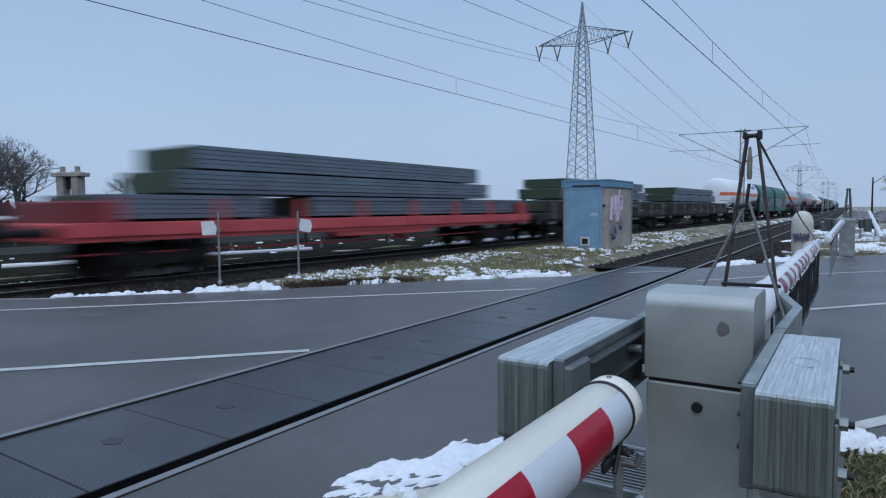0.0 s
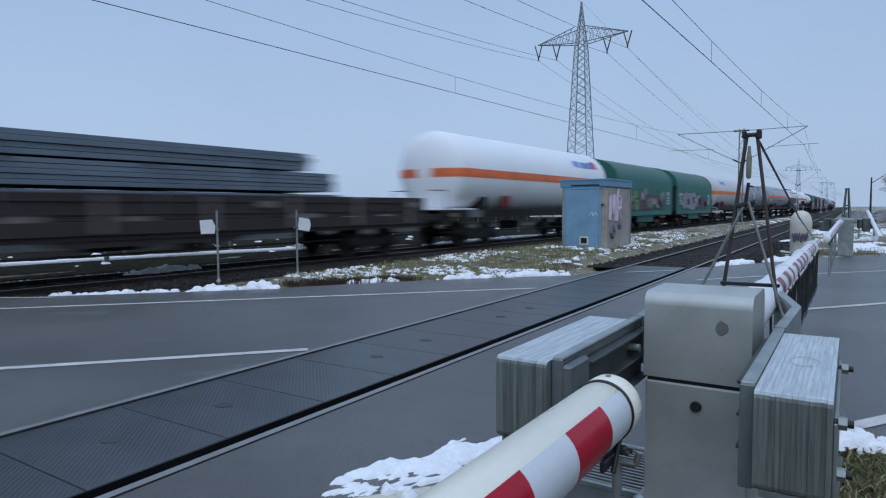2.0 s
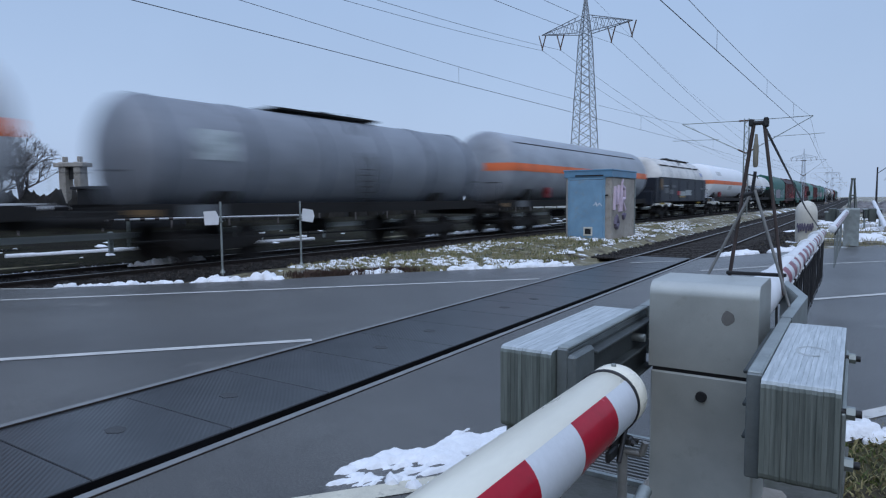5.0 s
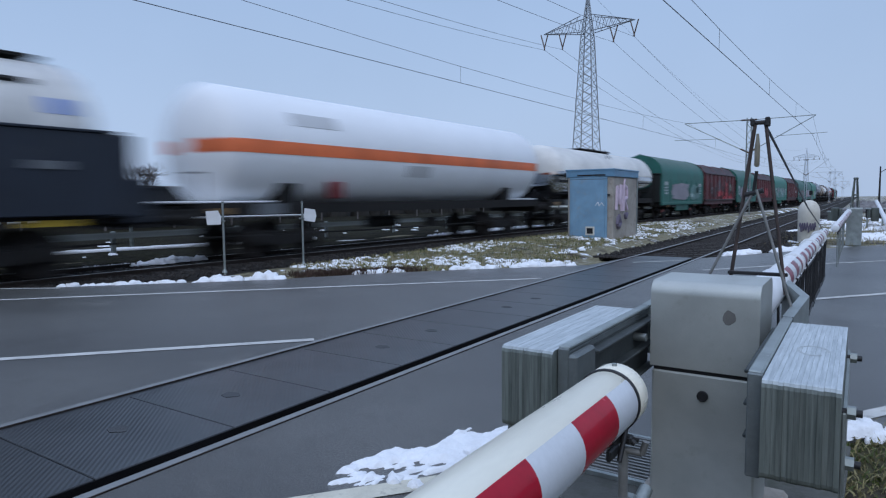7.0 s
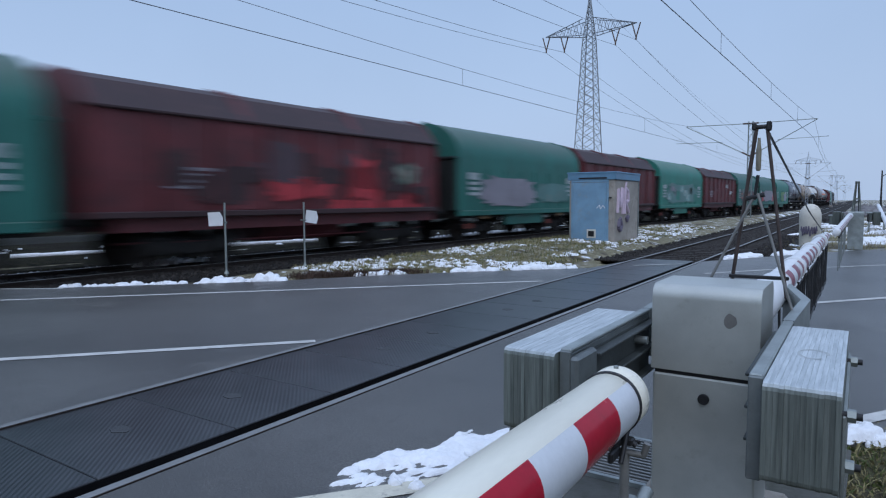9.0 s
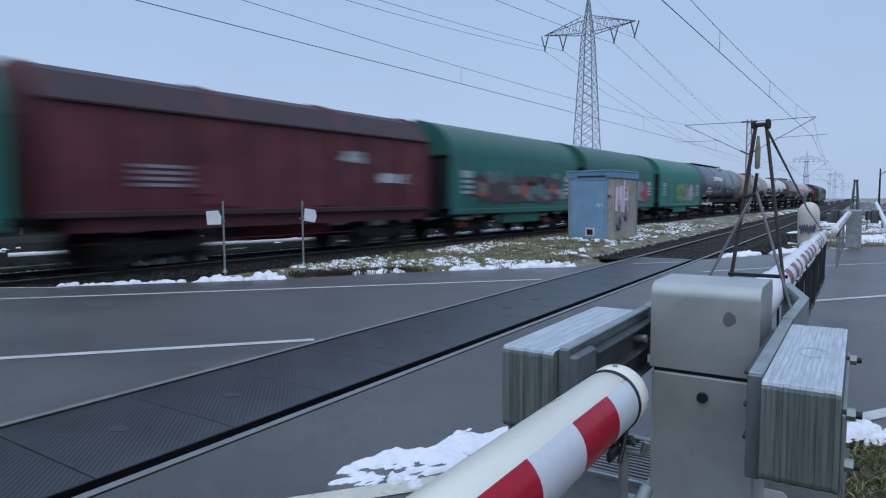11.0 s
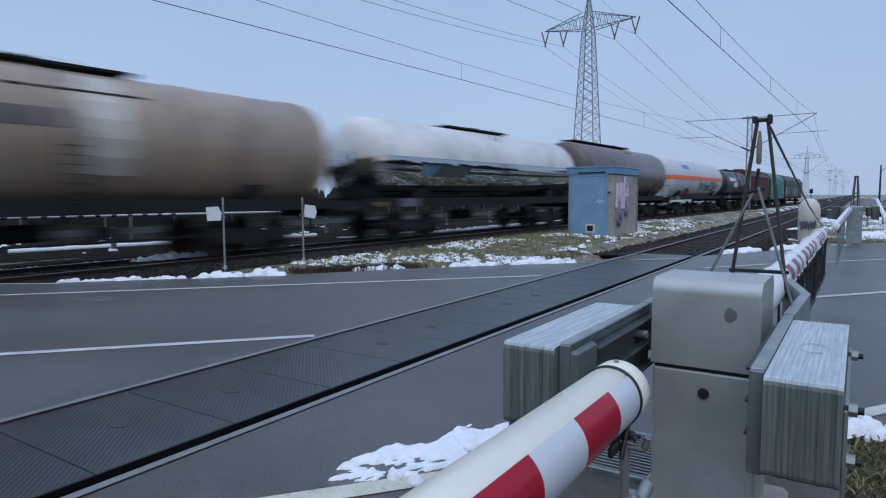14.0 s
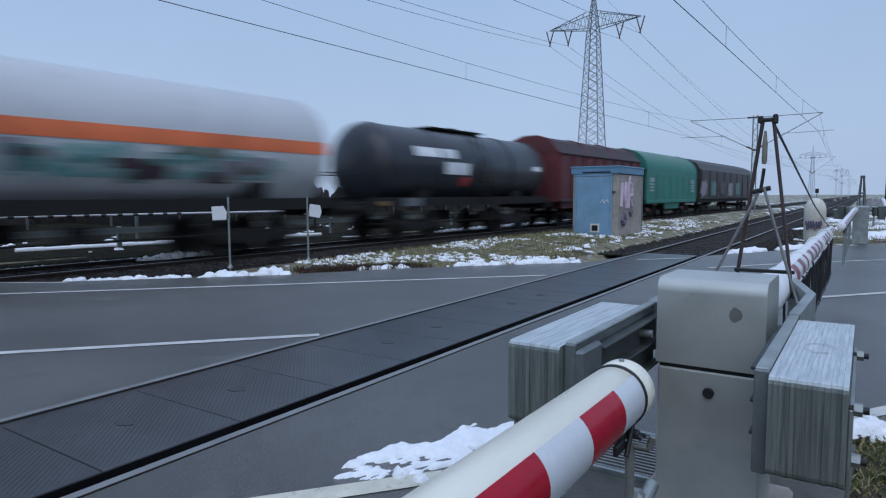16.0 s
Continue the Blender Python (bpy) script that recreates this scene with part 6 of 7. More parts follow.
def pylon(x, y, turn, k, label, steel=None):
    """Lattice tower with one cross-arm and hanging insulator pairs."""
    p = thing("power_pylon", pose(x, y, 0, 0, 0, turn) @ Matrix.Scale(k, 4), label, "pylon", "pylons")
    H = 30.0
    def half(z):
        return 1.85 - (1.85 - 0.72) * z / 23.5 if z < 23.5 else max(0.06, 0.72 * (1 - (z - 23.5) / 6.5))
    g = Geo()
    lv = [0]
    while lv[-1] < 29:
        lv.append(lv[-1] + max(0.8, 1.15 * half(lv[-1])))
    lv[-1] = H
    cs = ((-1, -1), (1, -1), (1, 1), (-1, 1))
    for a, b in zip(lv, lv[1:]):
        for i in range(4):
            c, d = cs[i], cs[(i + 1) % 4]
            h0, h1 = half(a), half(b)
            strut(g, (c[0] * h0, c[1] * h0, a), (c[0] * h1, c[1] * h1, b), 0.075)
            strut(g, (c[0] * h0, c[1] * h0, a), (d[0] * h1, d[1] * h1, b), 0.04)
            strut(g, (d[0] * h0, d[1] * h0, a), (c[0] * h1, c[1] * h1, b), 0.04)
    part("tower", g, steel or M_pylon, p)
    for s in (-1, 1):
        g = Geo()
        tip = Vector((s * 6.6, 0, 25.0))
        hh = 0.75
        n = 6
        for q in (-1, 1):
            lo0, up0 = Vector((s * hh, q * hh, 24.3)), Vector((s * hh, q * hh, 26.5))
            strut(g, lo0, tip, 0.065)
            strut(g, up0, tip, 0.065)
            for i in range(n):
                a0, b0 = lo0.lerp(tip, i / n), up0.lerp(tip, (i + 0.5) / n)
                strut(g, a0, b0, 0.035)
                strut(g, b0, lo0.lerp(tip, (i + 1) / n), 0.035)
        part("cross_arm", g, steel or M_pylon, p)
        for xx in (3.7, 6.5):
            g = Geo()
            z = 24.3 + (xx - 0.7) / 5.9 * 0.7
            for dx in (-0.55, 0.55):
                g.cyl((s * xx + dx, 0, z), (s * xx, 0, z - 1.9), 0.085, None, 6)
            g.cyl((s * xx, 0, z - 1.9), (s * xx, 0, z - 2.2), 0.1, None, 6)
            part("insulator", g, M_glass_ins, p)
    return p


# distance haze put into the base colour of the far steel
M_pale_steel = surface("haze_pale_lattice_steel", (0.50, 0.55, 0.60), 0.7, 0.1, 0.1, 1.0, None, 0, 0.0)
PX, PY, PT = -32.3, 86.0, -1.0
pylon(PX, PY, PT, 1.0, "tall lattice power pylon with a single cross-arm")
pylon(-24.4, 390, 0, 0.9,  "distant pale lattice power pylon", M_pale_steel)
pylon(-20, 690, 0, 0.9, "distant pale lattice power pylon", M_pale_steel)


def wire(name, pts, r, label):
    ob = thing(name, Matrix(), label, "cable", "overhead wires")
    part("wire", Geo().path(pts, r, 5), M_wire, ob)
    return ob


def span(a, b, sag, n=24):
    a, b = Vector(a), Vector(b)
    return [a.lerp(b, i / n) - Vector((0, 0, 4 * sag * (i / n) * (1 - i / n))) for i in range(n + 1)]


for off, z in ((-6.5, 22.8), (-3.7, 22.5), (3.7, 22.5), (6.5, 22.8), (0, 30.0)):
    r = 0.022 if off else 0.014
    wire("power_line", span((PX + off, PY, z), (PX + off + 12, PY - 290, z), 8.5, 40), r, "thin high power line between pylons")
    wire("power_line", span((PX + off, PY, z), (-24.4 + off * 0.9, 390, z * 0.9), 8.5, 40), r, "thin high power line between pylons")


MASTS = [-70, -10, 50, 110, 170, 230, 290, 350]
NEAR_WIRE = [-3.6, -4.24, -2.87, -4.2, -3.65, -4.25, -3.65, -4.25]
FAR_WIRE = [-16.9, -13.7, -10.93, -9.9, -8.4, -9.0, -8.4, -9.0]


def contact(xs, label):
    """Contact wire, its catenary and droppers over one track; xs: the wire's place at each mast."""
    w = thing("contact_line", Matrix(), label, "overhead wire", "contact lines")
    pts, top, g = [], [], Geo()
    for i, (y0, y1) in enumerate(zip(MASTS, MASTS[1:])):
        n = 12
        for j in range(n + 1):
            k = j / n
            x = xs[i] + (xs[i + 1] - xs[i]) * k
            pts.append((x, y0 + (y1 - y0) * k, 5.7))
            top.append((x, y0 + (y1 - y0) * k, 6.95 - 4 * 0.66 * k * (1 - k)))
            if j in (2, 6, 8, 10):
                part("dropper", Geo().cyl(pts[-1], top[-1], 0.006, None, 4), M_wire, w)
    part("contact_wire", Geo().path(pts, 0.011, 5), M_wire, w)
    part("catenary_wire", Geo().path(top, 0.008, 5), M_wire, w)
    return w


contact(FAR_WIRE, "thin contact wire and catenary over the far track")
contact(NEAR_WIRE, "thin contact wire and catenary over the near track")


def catenary_mast(i):
    """Lattice mast between the tracks with a bracket to each side."""
    y = MASTS[i]
    # masts farther along take the steel paled for haze
    steel = M_galv if i < 3 else M_pale_steel
    x = (FAR_WIRE[i] + NEAR_WIRE[i]) / 2 + 0.15
    m = thing("catenary_mast", pose(x, y, 0), "slim lattice catenary mast with brackets to both tracks", "catenary mast", "catenary masts")
    g = Geo()
    a = 0.15
    n = 18
    for j in range(n):
        z0, z1 = 7.05 * j / n, 7.05 * (j + 1) / n
        for c in ((-a, -a), (a, -a), (a, a), (-a, a)):
            strut(g, (c[0], c[1], z0), (c[0], c[1], z1), 0.022)
        s = 1 if j % 2 else -1
        for q in (-a, a):
            strut(g, (-a * s, q, z0), (a * s, q, z1), 0.013)
            strut(g, (q, -a * s, z0), (q, a * s, z1), 0.013)
    part("mast", g, steel, m)
    for fx, s in ((FAR_WIRE[i], -1), (NEAR_WIRE[i], 1)):
        d = fx - x + s * 0.2
        br = part("bracket", Geo().cyl((0, 0, 6.9), (d, 0, 6.95), 0.03, None, 6).cyl((0, 0, 4.6), (d, 0, 6.92), 0.03, None, 6), steel, m)
        part("steady_arm", Geo().cyl((d * 0.42, 0, 5.68), (d + s * 0.7, 0, 5.74), 0.02, None, 6).cyl((d + s * 0.2, 0, 5.74), (d - s * 0.2, 0, 5.7), 0.014, None, 6), steel, br)
        part("insulator", Geo().cyl((0, 0, 6.9), (d * 0.12, 0, 6.91), 0.06, None, 8), M_glass_ins, br)
        part("insulator", Geo().cyl((0, 0, 4.6), (d * 0.12, 0, 4.88), 0.06, None, 8), M_glass_ins, br)
    part("footing", Geo().box((0, 0, 0), (0.7, 0.7, 0.3), 0.03), M_concrete, m)
    return m


for i in range(1, len(MASTS)):
    catenary_mast(i)

M_hedge = surface("dark_twiggy_hedge", (0.022, 0.020, 0.017), 0.95, 0, 0.4, 3.0, None, 0, 0.8, 25.0)
# ---- background beyond the far track ----
gr_ = thing("guard_rail", Matrix(), "low guard rail topped with snow beyond the track", "guard rail")
part("beam", Geo().prism([(-0.03, 0.42), (0.03, 0.44), (0.0, 0.5), (0.03, 0.56), (-0.03, 0.60)], 0, 1, "x"), M_galv, gr_, m=Matrix())
gr_.children[0].matrix_basis = pose(-19.0, -30, 0, 0, 0, 88.6) @ Matrix.Diagonal((150, 1, 1, 1))
for i in range(26):
    y = -20 + 4.3 * i
    part("guard_post", cached("guard_post", lambda: Geo().box((0, 0, 0.25), (0.1, 0.12, 0.75), 0.01), M_galv), M_galv, gr_, m=pose(-19.1 + (y + 30) * 0.0244, y, 0))
fe = thing("snowy_fence", Matrix(), "long dark field fence with snow on its top rail", "fence")
for i in range(40):
    y = -30 + 4.0 * i
    part("fence_post", cached("fence_post", lambda: Geo().box((0, 0, 0.65), (0.1, 0.1, 1.4), 0.01), M_bark), M_bark, fe, m=pose(-33, y, 0))
part("fence_rail", Geo().box((-33, 48, 1.25), (0.06, 160, 0.1)).box((-33, 48, 0.7), (0.06, 160, 0.1)), M_bark, fe)
part("fence_snow", Geo().box((-33, 48, 1.32), (0.09, 160, 0.05)), M_snow, fe)

hg = Geo()
rnd = random.Random(9)
for i in range(260):
    y = -40 + 125 * rnd.random()
    hg.lump((-40 + rnd.uniform(-0.8, 0.8), y, -0.1), (rnd.uniform(0.5, 0.9), rnd.uniform(0.6, 1.2), rnd.uniform(1.6, 2.25)), i, 9, 0.6)
tagged(part("hedge", hg, M_hedge), "dark leafless hedge along the field", "hedge", kind="stuff")
sh = thing("field_shed", pose(-36, 21.5, 0), "low dark shed with a flat roof behind the track", "shed")
part("wall", Geo().box((0, 0, 1.1), (3.5, 4.6, 2.3), 0.02), M_dark_steel, sh)
part("roof", Geo().box((0, 0, 2.32), (3.9, 5.2, 0.16), 0.02), M_dark_steel, sh)
fb = thing("barrier_boom", pose(0, 0, 0), "thin white striped boom beyond the far track", "barrier boom", "barrier booms")
part("tube", Geo().cyl((-20.5, 4.0, 1.32), (-18.4, 13.5, 1.32), 0.05, None, 10), M_dark_steel, fb)
for i in range(12):
    a0 = Vector((-20.5, 4.0, 1.32)).lerp(Vector((-18.4, 13.5, 1.32)), i / 12)
    a1 = Vector((-20.5, 4.0, 1.32)).lerp(Vector((-18.4, 13.5, 1.32)), (i + 0.55) / 12)
    part("foil_band", Geo().cyl(a0, a1, 0.053, None, 10), M_white, fb)
for k in (0.15, 0.75):
    p = Vector((-20.5, 4.0, 1.32)).lerp(Vector((-18.4, 13.5, 1.32)), k)
    part("support_post", Geo().cyl((p.x, p.y, -0.1), (p.x, p.y, 1.3), 0.06, None, 8), M_galv_dark, fb)

lb = thing("barrier_boom", Matrix(), "lowered white boom with short dark bands beyond the train", "barrier boom", "barrier booms")
p0, p1 = Vector((-17.7, 2.0, 1.02)), Vector((-17.4, 17.5, 0.94))
part("tube", Geo().cyl(p0, p1, 0.036, 0.034, 10), M_white, lb)
for i in range(22):
    k = i / 34
    part("foil_band", Geo().cyl(p0.lerp(p1, k), p0.lerp(p1, k + 0.009), 0.039, None, 10), M_brown_steel, lb)
part("tip_rest", Geo().cyl((-17.4, 17.3, -0.1), (-17.4, 17.3, 0.92), 0.05, None, 8), M_dark_steel, lb)
part("pivot_post", Geo().box((-17.7, 1.6, 0.5), (0.4, 0.9, 1.3), 0.03), M_galv_dark, lb)

# behind the camera, past the verge: unseen tree belt added for the tanks' reflections
bt = Geo()
rnd = random.Random(21)
for i in range(150):
    bt.lump((21 + rnd.uniform(-2, 4), -75 + i * 1.05 + rnd.uniform(-0.5, 0.5), -0.2), (rnd.uniform(1.0, 1.8), rnd.uniform(1.0, 1.7), rnd.uniform(3.0, 5.5)), i + 900, 9, 0.6)
tagged(part("tree_belt", bt, M_hedge), "unseen dark belt of bare trees across the road, added for reflections", "trees", kind="stuff")

pt = thing("concrete_portal", pose(-45, 22.7, 0, 0, 0, 20), "weathered concrete portal frame standing in the field", "portal")
for dx in (-0.6, 0.6):
    part("pillar", Geo().box((dx, 0, 2.1), (0.55, 0.7, 4.3), 0.03), M_concrete, pt)
    part("stub", Geo().box((dx, 0, 4.45), (0.25, 0.3, 0.35), 0.03), M_concrete, pt)
part("lintel", Geo().box((0, 0, 4.05), (2.4, 0.9, 0.28), 0.03), M_concrete, pt)
part("infill", Geo().box((0, 0.1, 3.5), (1.0, 0.3, 0.8), 0.03), M_dark_steel, pt)


def bare_tree(x, y, h, spread_, seed, label, bark=M_bark):
    """Leafless tree: tapering trunk, forking limbs, fine twigs."""
    rnd = random.Random(seed)
    t = thing("bare_tree", pose(x, y, 0), label, "tree", "bare trees")
    trunk, limbs, twigs = Geo(), Geo(), Geo()
    def grow(p, d, length, r, depth):
        q = p + d * length
        g = trunk if depth == 0 else limbs if depth < 3 else twigs
        g.cyl(p, q, r, r * 0.68, 7 if depth < 2 else 4, depth < 2)
        if depth >= 7 or r < 0.003:
            return
        for _ in range(2 if depth < 1 else 3):
            a = Vector((rnd.uniform(-1, 1), rnd.uniform(-1, 1), rnd.uniform(-0.35, 0.7)))
            nd = (d * 0.62 + a * spread_).normalized()
            grow(p.lerp(q, rnd.uniform(0.7, 1.0)), nd, length * rnd.uniform(0.62, 0.85), r * 0.6, depth + 1)
    grow(Vector((0, 0, -0.1)), Vector((0.05, 0, 1)), h * 0.26, h * 0.022, 0)
    grow(Vector((0, 0, h * 0.2)), Vector((-0.4, 0.3, 0.8)).normalized(), h * 0.2, h * 0.015, 1)
    part("trunk", trunk, bark, t)
    part("limb", limbs, bark, t)
    part("crown", twigs, bark, t, "fine leafless twigs")
    return t


bare_tree(-41, 17.6, 7.6, 0.62, 3, "gnarled leafless fruit tree in the field")
bare_tree(-44, 26.6, 5.4, 0.7, 5, "low leafless fruit tree in the field")
bare_tree(-40, 15.6, 7.0, 0.65, 8, "gnarled leafless fruit tree in the field")
bare_tree(-60, 31.0, 4.6, 0.7, 12, "low leafless fruit tree in the field")
# far trees: haze is painted in as a paler bark colour
M_hazy_bark = surface("haze_pale_reddish_bark", (0.24, 0.20, 0.21), 0.9, 0, 0.2, 4.0, None, 0, 0.1)
for i, (x, y, h) in enumerate(((6.3, 98, 8.6), (7.5, 104, 9.0), (8.4, 96, 9), (6.9, 92, 7), (9.4, 110, 10), (7.2, 118, 9))):
    bare_tree(x, y, h, 0.6, 30 + i, "leafless roadside tree far along the track, haze in its colour", M_hazy_bark)

rb = Geo()
rnd = random.Random(33)
for i in range(170):
    y = rnd.uniform(66, 125)
    rb.lump((-0.6 + rnd.uniform(0, 1) ** 1.4 * 14 + (y - 66) * 0.02, y, -0.1), (rnd.uniform(0.5, 1.3), rnd.uniform(0.5, 1.3), rnd.uniform(0.2, 0.75)), i + 500, 9, 0.7)
# scrub's brown lifted towards grey in place of distance haze
tagged(part("roadside_scrub", rb, surface("haze_pale_brown_scrub", (0.20, 0.19, 0.19), 0.95, 0, 0.35, 2.0, (0.32, 0.33, 0.34), 0.2, 0.6, 20.0)), "low brown winter scrub beside the line", "scrub", kind="stuff")
# far right: small things beside the line
sp_ = thing("tilted_post", pose(0.78, 31.5, 0), "leaning white striped post in the snow", "post")
part("pole", Geo().cyl((0.35, 0, -0.05), (-0.1, 6.0, 1.2), 0.10, 0.08, 12), M_white, sp_)
part("foot", Geo().box((0.35, 0, 0.1), (0.3, 0.3, 0.3), 0.02), M_concrete, sp_)
cab = thing("trackside_cabinet", pose(-1.0, 41, 0), "low dark cabinet beside the line", "cabinet")
part("body", Geo().box((0, 0, 0.3), (0.9, 0.6, 0.6), 0.03), M_galv_dark, cab)
part("lid", Geo().box((0, 0, 0.62), (1.0, 0.7, 0.06), 0.02), M_galv, cab)
cab2 = thing("trackside_cabinet", pose(0.62, 36, 0), "low dark cabinet beside the line", "cabinet")
part("body", Geo().box((0, 0, 0.64), (0.75, 0.5, 0.42), 0.03), M_dark_steel, cab2)
for dx in (-0.3, 0.3):
    part("leg", Geo().box((dx, 0, 0.2), (0.08, 0.3, 0.5), 0.01), M_galv, cab2)
part("lid", Geo().box((0, 0, 0.86), (0.85, 0.6, 0.06), 0.02), M_galv, cab2)
sg = thing("railway_signal", pose(-6.6, 118, 0), "distant railway signal with a dark head", "signal")
part("pole", Geo().cyl((0, 0, 0), (0, 0, 2.0), 0.08, None, 8), M_galv, sg)
part("head", Geo().box((0, 0, 2.0), (0.5, 0.3, 0.7), 0.05), M_black, sg)
sg2 = thing("trackside_mast", pose(1.3, 62, 0), "slim dark mast beside the line", "mast")
part("pole", Geo().cyl((0, 0, 0), (0, 0, 3.8), 0.09, 0.05, 8), M_dark_steel, sg2)
part("arm", Geo().cyl((0, 0, 3.3), (0.8, 0, 3.9), 0.03, None, 6), M_dark_steel, sg2)

# ---- snow along the road and between the tracks ----


def snow_bank(name, pts, w, h, seed, label, step=0.11):
    """Row of merged uneven clods along a line."""
    rnd = random.Random(seed)
    g = Geo()
    for (x0, y0), (x1, y1) in zip(pts, pts[1:]):
        n = max(2, int(math.hypot(x1 - x0, y1 - y0) / step))
        for i in range(n):
            k = i / n
            e = 0.35 + 0.65 * math.sin(math.pi * min(1, max(0, k))) ** 0.5
            sz = rnd.uniform(0.6, 1.25) * e
            g.lump((x0 + (x1 - x0) * k + rnd.uniform(-w, w) * 0.5, y0 + (y1 - y0) * k + rnd.uniform(-w, w) * 0.5, -0.035), (w * sz, w * sz * 1.1, h * sz * rnd.uniform(0.7, 1.2) + 0.02), seed * 10 + i, 10, 0.5)
    return tagged(part(name, g, M_snow), label, "snow", kind="stuff")


snow_bank("snow_bank", [(-11.85, 5.5), (-10.9, 6.6), (-10.35, 7.15)], 0.13, 0.07, 1, "low dirty-white snow bank on the road's edge")
snow_bank("snow_bank", [(-10.2, 7.2), (-9.6, 8.0), (-9.1, 8.35)], 0.16, 0.105, 2, "lumpy white snow bank on the road's edge")
snow_bank("snow_bank", [(-8.55, 9.75), (-7.85, 10.5)], 0.13, 0.07, 3, "small flat snow heap on the road's edge")
snow_bank("snow_bank", [(-7.25, 11.15), (-6.55, 11.9)], 0.16, 0.10, 4, "lumpy white snow heap at the grass edge")
snow_bank("snow_bank", [(-6.3, 12.2), (-5.2, 13.3)], 0.17, 0.12, 5, "lumpy white snow heap at the grass edge")
snow_bank("snow_bank", [(-2.9, 17.4), (-2.2, 18.6)], 0.2, 0.10, 6, "thin snow heap beside the track")
snow_bank("snow_bank", [(-1.9, 19.2), (-1.2, 20.6)], 0.2, 0.10, 7, "thin snow heap beside the track")
snow_bank("snow_bank", [(0.05, 4.62), (0.35, 4.95), (1.2, 5.9)], 0.08, 0.04, 8, "wet snow on the grass beside the kerb", 0.06)
snow_bank("snow_bank", [(-14.3, 8.5), (-14.2, 10.4)], 0.2, 0.12, 9, "snow heap between the rails")
ridge = Geo()
for p, q in zip([(-19.2, 7.8), (-18.4, 11.8), (-17.2, 17.4)], [(-18.4, 11.8), (-17.2, 17.4)]):
    for i in range(12):
        u, v = i / 12, (i + 1) / 12
        ridge.cyl((p[0] + (q[0] - p[0]) * u, p[1] + (q[1] - p[1]) * u, 0.03), (p[0] + (q[0] - p[0]) * v, p[1] + (q[1] - p[1]) * v, 0.03), random.uniform(0.07, 0.09), None, 10)
tagged(part("snow_ridge", ridge, M_snow), "straight smooth ridge of snow beyond the rails", "snow", kind="stuff")
snow_bank("rail_snow", [(far_x(y) - 0.93, y) for y in (4.0, 7.0, 9.5, 12.0, 14.5)], 0.045, 0.035, 14, "thin line of snow along the rail", 0.05)
snow_bank("snow_bank", [(-14.9, 21.5), (-14.4, 33.0)], 0.14, 0.08, 11, "snow heap beyond the rails")

# melting slush: a ragged thin crust with holes


def slush(name, cx, cy, lu, lv, turn, seed, label, cut=0.02, thick=0.03):
    """Thin uneven snow crust, lu by lv metres, its outline eaten away by noise."""
    nu, nv = int(lu / 0.0125), int(lv / 0.0125)
    h = {}
    for i in range(nu + 1):
        for j in range(nv + 1):
            u, v = (i / nu - 0.5) * 2, (j / nv - 0.5) * 2
            p = Vector((i * 0.0125 * 3.0, j * 0.0125 * 7.0, seed))
            n = 0.7 * noise.noise(p) + 0.45 * noise.noise(p * 2.3) + 0.22 * noise.noise(p * 5.5)
            h[i, j] = n + 0.55 - 0.9 * (u * u * 0.9 + v * v * 1.1) - cut
    g, ix = Geo(), {}
    c, s = math.cos(radians(turn)), math.sin(radians(turn))
    fs = []
    def at(i, j):
        if (i, j) not in ix:
            u, v = (i / nu - 0.5) * lu, (j / nv - 0.5) * lv
            k = max(0.0, h[i, j])
            ix[i, j] = len(ix)
            z = thick * min(1.0, k * 2.4) ** 0.6 * (1 + 0.5 * noise.noise(Vector((u * 22, v * 22, seed + 5)))) - (0.012 if h[i, j] <= 0 else 0)
            vs.append((cx + u * c - v * s, cy + u * s + v * c, z))
        return ix[i, j]
    vs = []
    for i in range(nu):
        for j in range(nv):
            q = ((i, j), (i + 1, j), (i + 1, j + 1), (i, j + 1))
            if sum(h[k] > 0 for k in q) >= 1:
                fs.append(tuple(at(*k) for k in q))
    g.add(vs, fs, True)
    return tagged(part(name, g, M_snow), label, "snow", kind="stuff")


slush("slush_patch", -1.93, 3.10, 1.75, 0.62, 62, 3.3, "ragged patch of melting snow on the asphalt", 0.10)
slush("slush_patch", -0.62, 2.35, 0.6, 0.45, 40, 8.1, "small patch of melting snow beside the boom rest")
slush("slush_patch", -0.12, 4.55, 0.9, 0.35, 55, 6.4, "wet snow crust along the grass edge", 0.02, 0.05)
rnd = random.Random(4)
for i in range(7):
    g = Geo().lump((0, 0, -0.01), (rnd.uniform(0.035, 0.065), rnd.uniform(0.03, 0.055), rnd.uniform(0.035, 0.06)), i + 300, 14, 0.45)
    tagged(part("snow_clod", g, M_snow, m=pose(rnd.uniform(-2.05, -1.70), rnd.uniform(2.52, 2.82), 0)), "small loose clod of snow on the road line", "snow clod", "snow clods")


def scatter_snow(name, count, area, label, seed, smin=0.04, smax=0.16):
    rnd = random.Random(seed)
    g = Geo()
    for i in range(count):
        x, y = area(rnd)
        s = rnd.uniform(smin, smax)
        if noise.noise(Vector((x * 0.45, y * 0.45, seed))) < -0.12:
            continue
        g.lump((x, y, ground_z(x, y) - 0.004), (s * 1.4, s, 0.03 + s * 0.35), i, 8, 0.6)
    return tagged(part(name, g, M_snow), label, "snow", kind="stuff")


def verge_area(rnd):
    y = 10 + 26 * rnd.random() ** 1.3
    return rnd.uniform(max(-11.4, -13.97 + 0.04 * y + 2.8), min(-5.7, road_out(y) - 0.35)), y


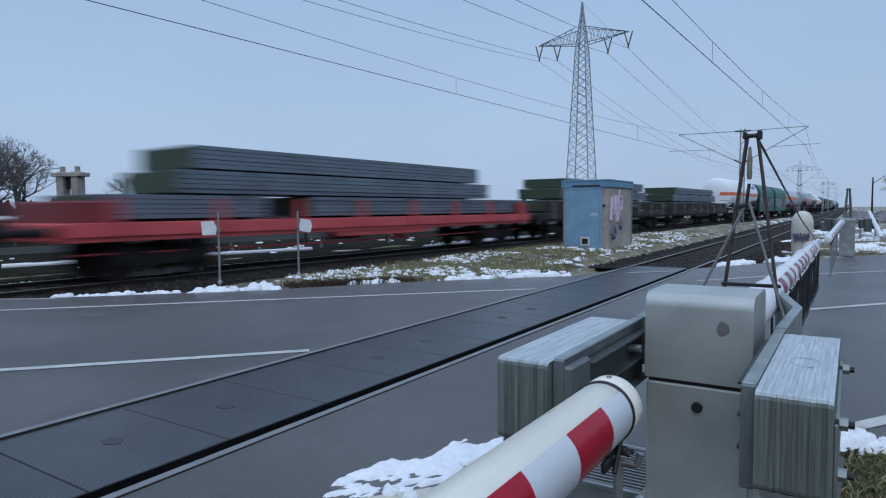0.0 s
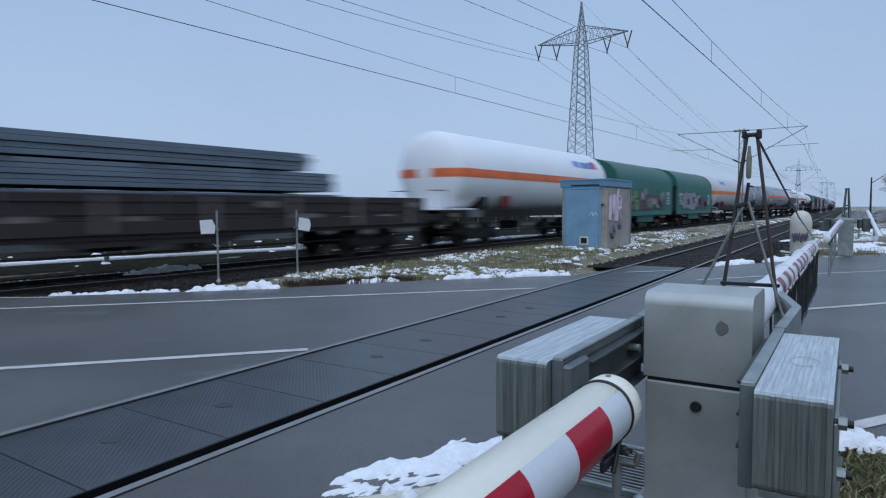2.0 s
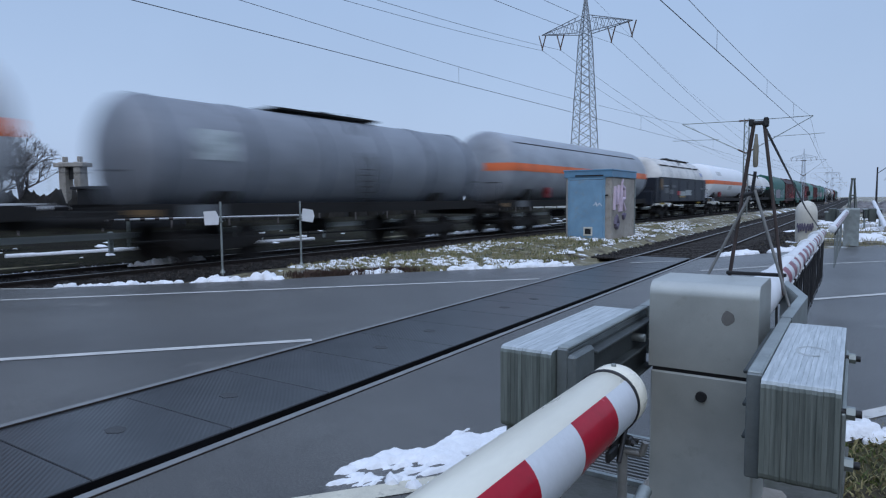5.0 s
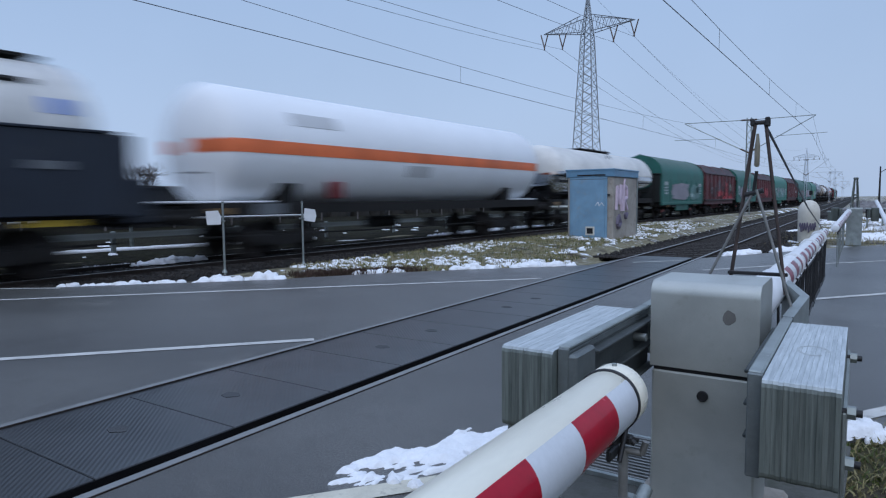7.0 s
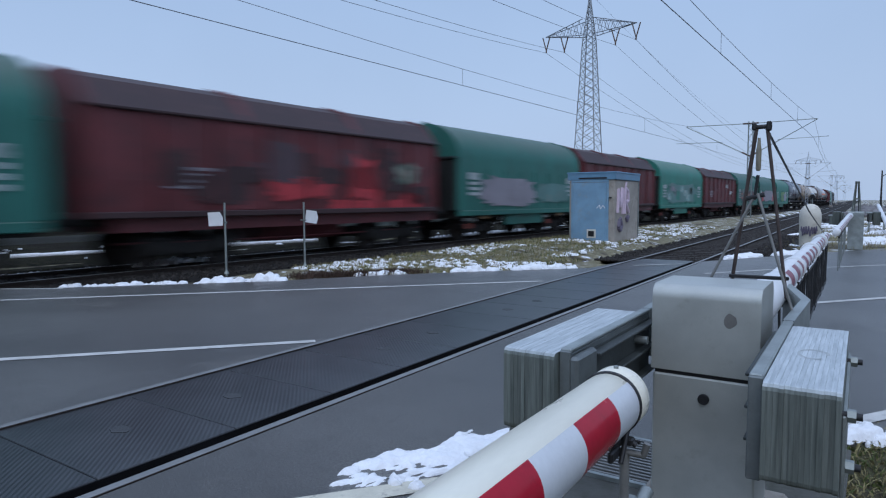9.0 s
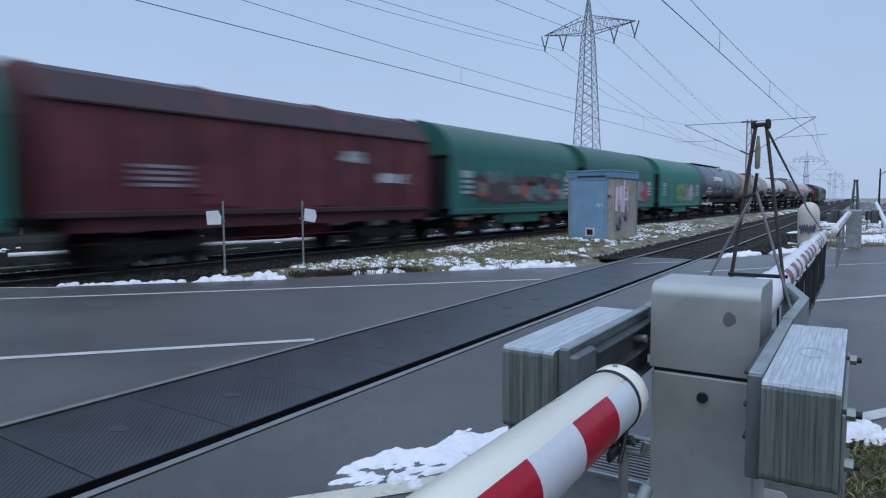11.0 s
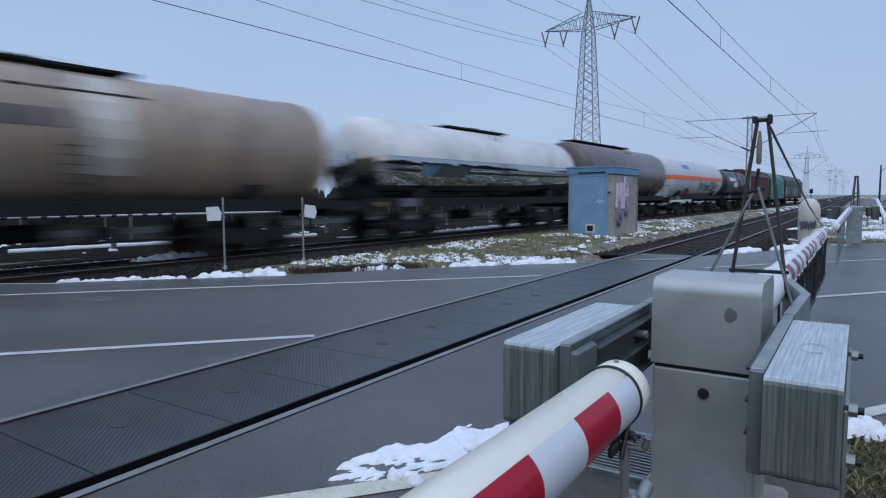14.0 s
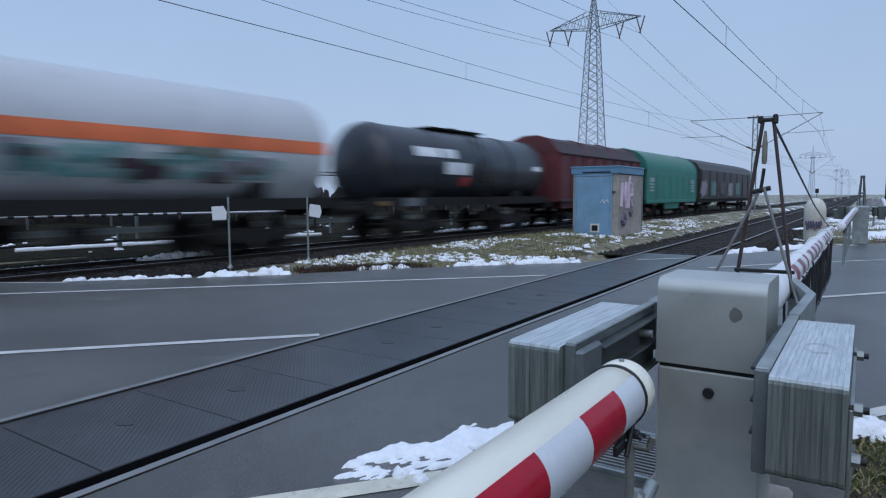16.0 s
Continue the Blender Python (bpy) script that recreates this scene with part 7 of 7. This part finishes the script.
scatter_snow("grass_snow", 1900, verge_area, "scattered clods of snow lying in the grass", 5, 0.02, 0.095)
scatter_snow("grass_snow", 200, lambda r: (r.uniform(-2.4, 5), r.uniform(23, 50)), "scattered clods of snow lying in the grass", 6, 0.1, 0.4)
scatter_snow("grass_snow", 60, lambda r: (r.uniform(-24, -16.2), r.uniform(2, 45)), "scattered clods of snow lying beyond the track", 7, 0.06, 0.2)


def blades(name, count, area, hgt, material, label, seed):
    rnd = random.Random(seed)
    g = Geo()
    for _ in range(count):
        x, y = area(rnd)
        z = ground_z(x, y) - 0.01
        h = rnd.uniform(0.4, 1.1) * hgt
        a = rnd.uniform(0, math.pi)
        w = Vector((math.cos(a), math.sin(a), 0)) * rnd.uniform(0.004, 0.012)
        lean = Vector((rnd.uniform(-1, 1), rnd.uniform(-1, 1), 0)) * h * 0.8
        p = Vector((x, y, z))
        q = p + lean * 0.4 + Vector((0, 0, h * 0.75))
        g.add([p - w, p + w, q + w * 0.7, q - w * 0.7, p + lean + Vector((0, 0, h))], [(0, 1, 2, 3), (3, 2, 4)])
    return tagged(part(name, g, material), label, "grass", kind="stuff")


blades("dry_grass", 16000, verge_area, 0.11, M_straw, "dry yellow winter grass on the verge", 1)
blades("green_grass", 16000, verge_area, 0.08, M_greengrass, "short green winter grass on the verge", 2)
blades("dead_weeds", 2600, lambda r: (lambda k: (-9.3 + 1.6 * k + r.uniform(-0.35, 0.15), 8.9 + 1.9 * k + r.uniform(-0.2, 0.3)))(r.random()), 0.16, M_deadweed, "dead brown weeds at the road's edge", 3)
blades("dry_grass", 5000, lambda r: (r.uniform(-0.05, 1.3), r.uniform(2.4, 5.0)), 0.09, M_straw, "wet winter grass beside the barrier", 4)
blades("green_grass", 5000, lambda r: (r.uniform(-0.05, 1.3), r.uniform(2.4, 5.0)), 0.08, M_greengrass, "wet winter grass beside the barrier", 5)
blades("dry_grass", 5000, lambda r: (r.uniform(-2.6, 5), r.uniform(22, 50)), 0.2, M_straw, "dry yellow winter grass beside the line", 6)


# ---- what moves ----
def motions():
    for w, s in TRAIN:
        walk(w, [(t / 2, on_track(s - V * t / 2)) for t in range(33)])


motions()
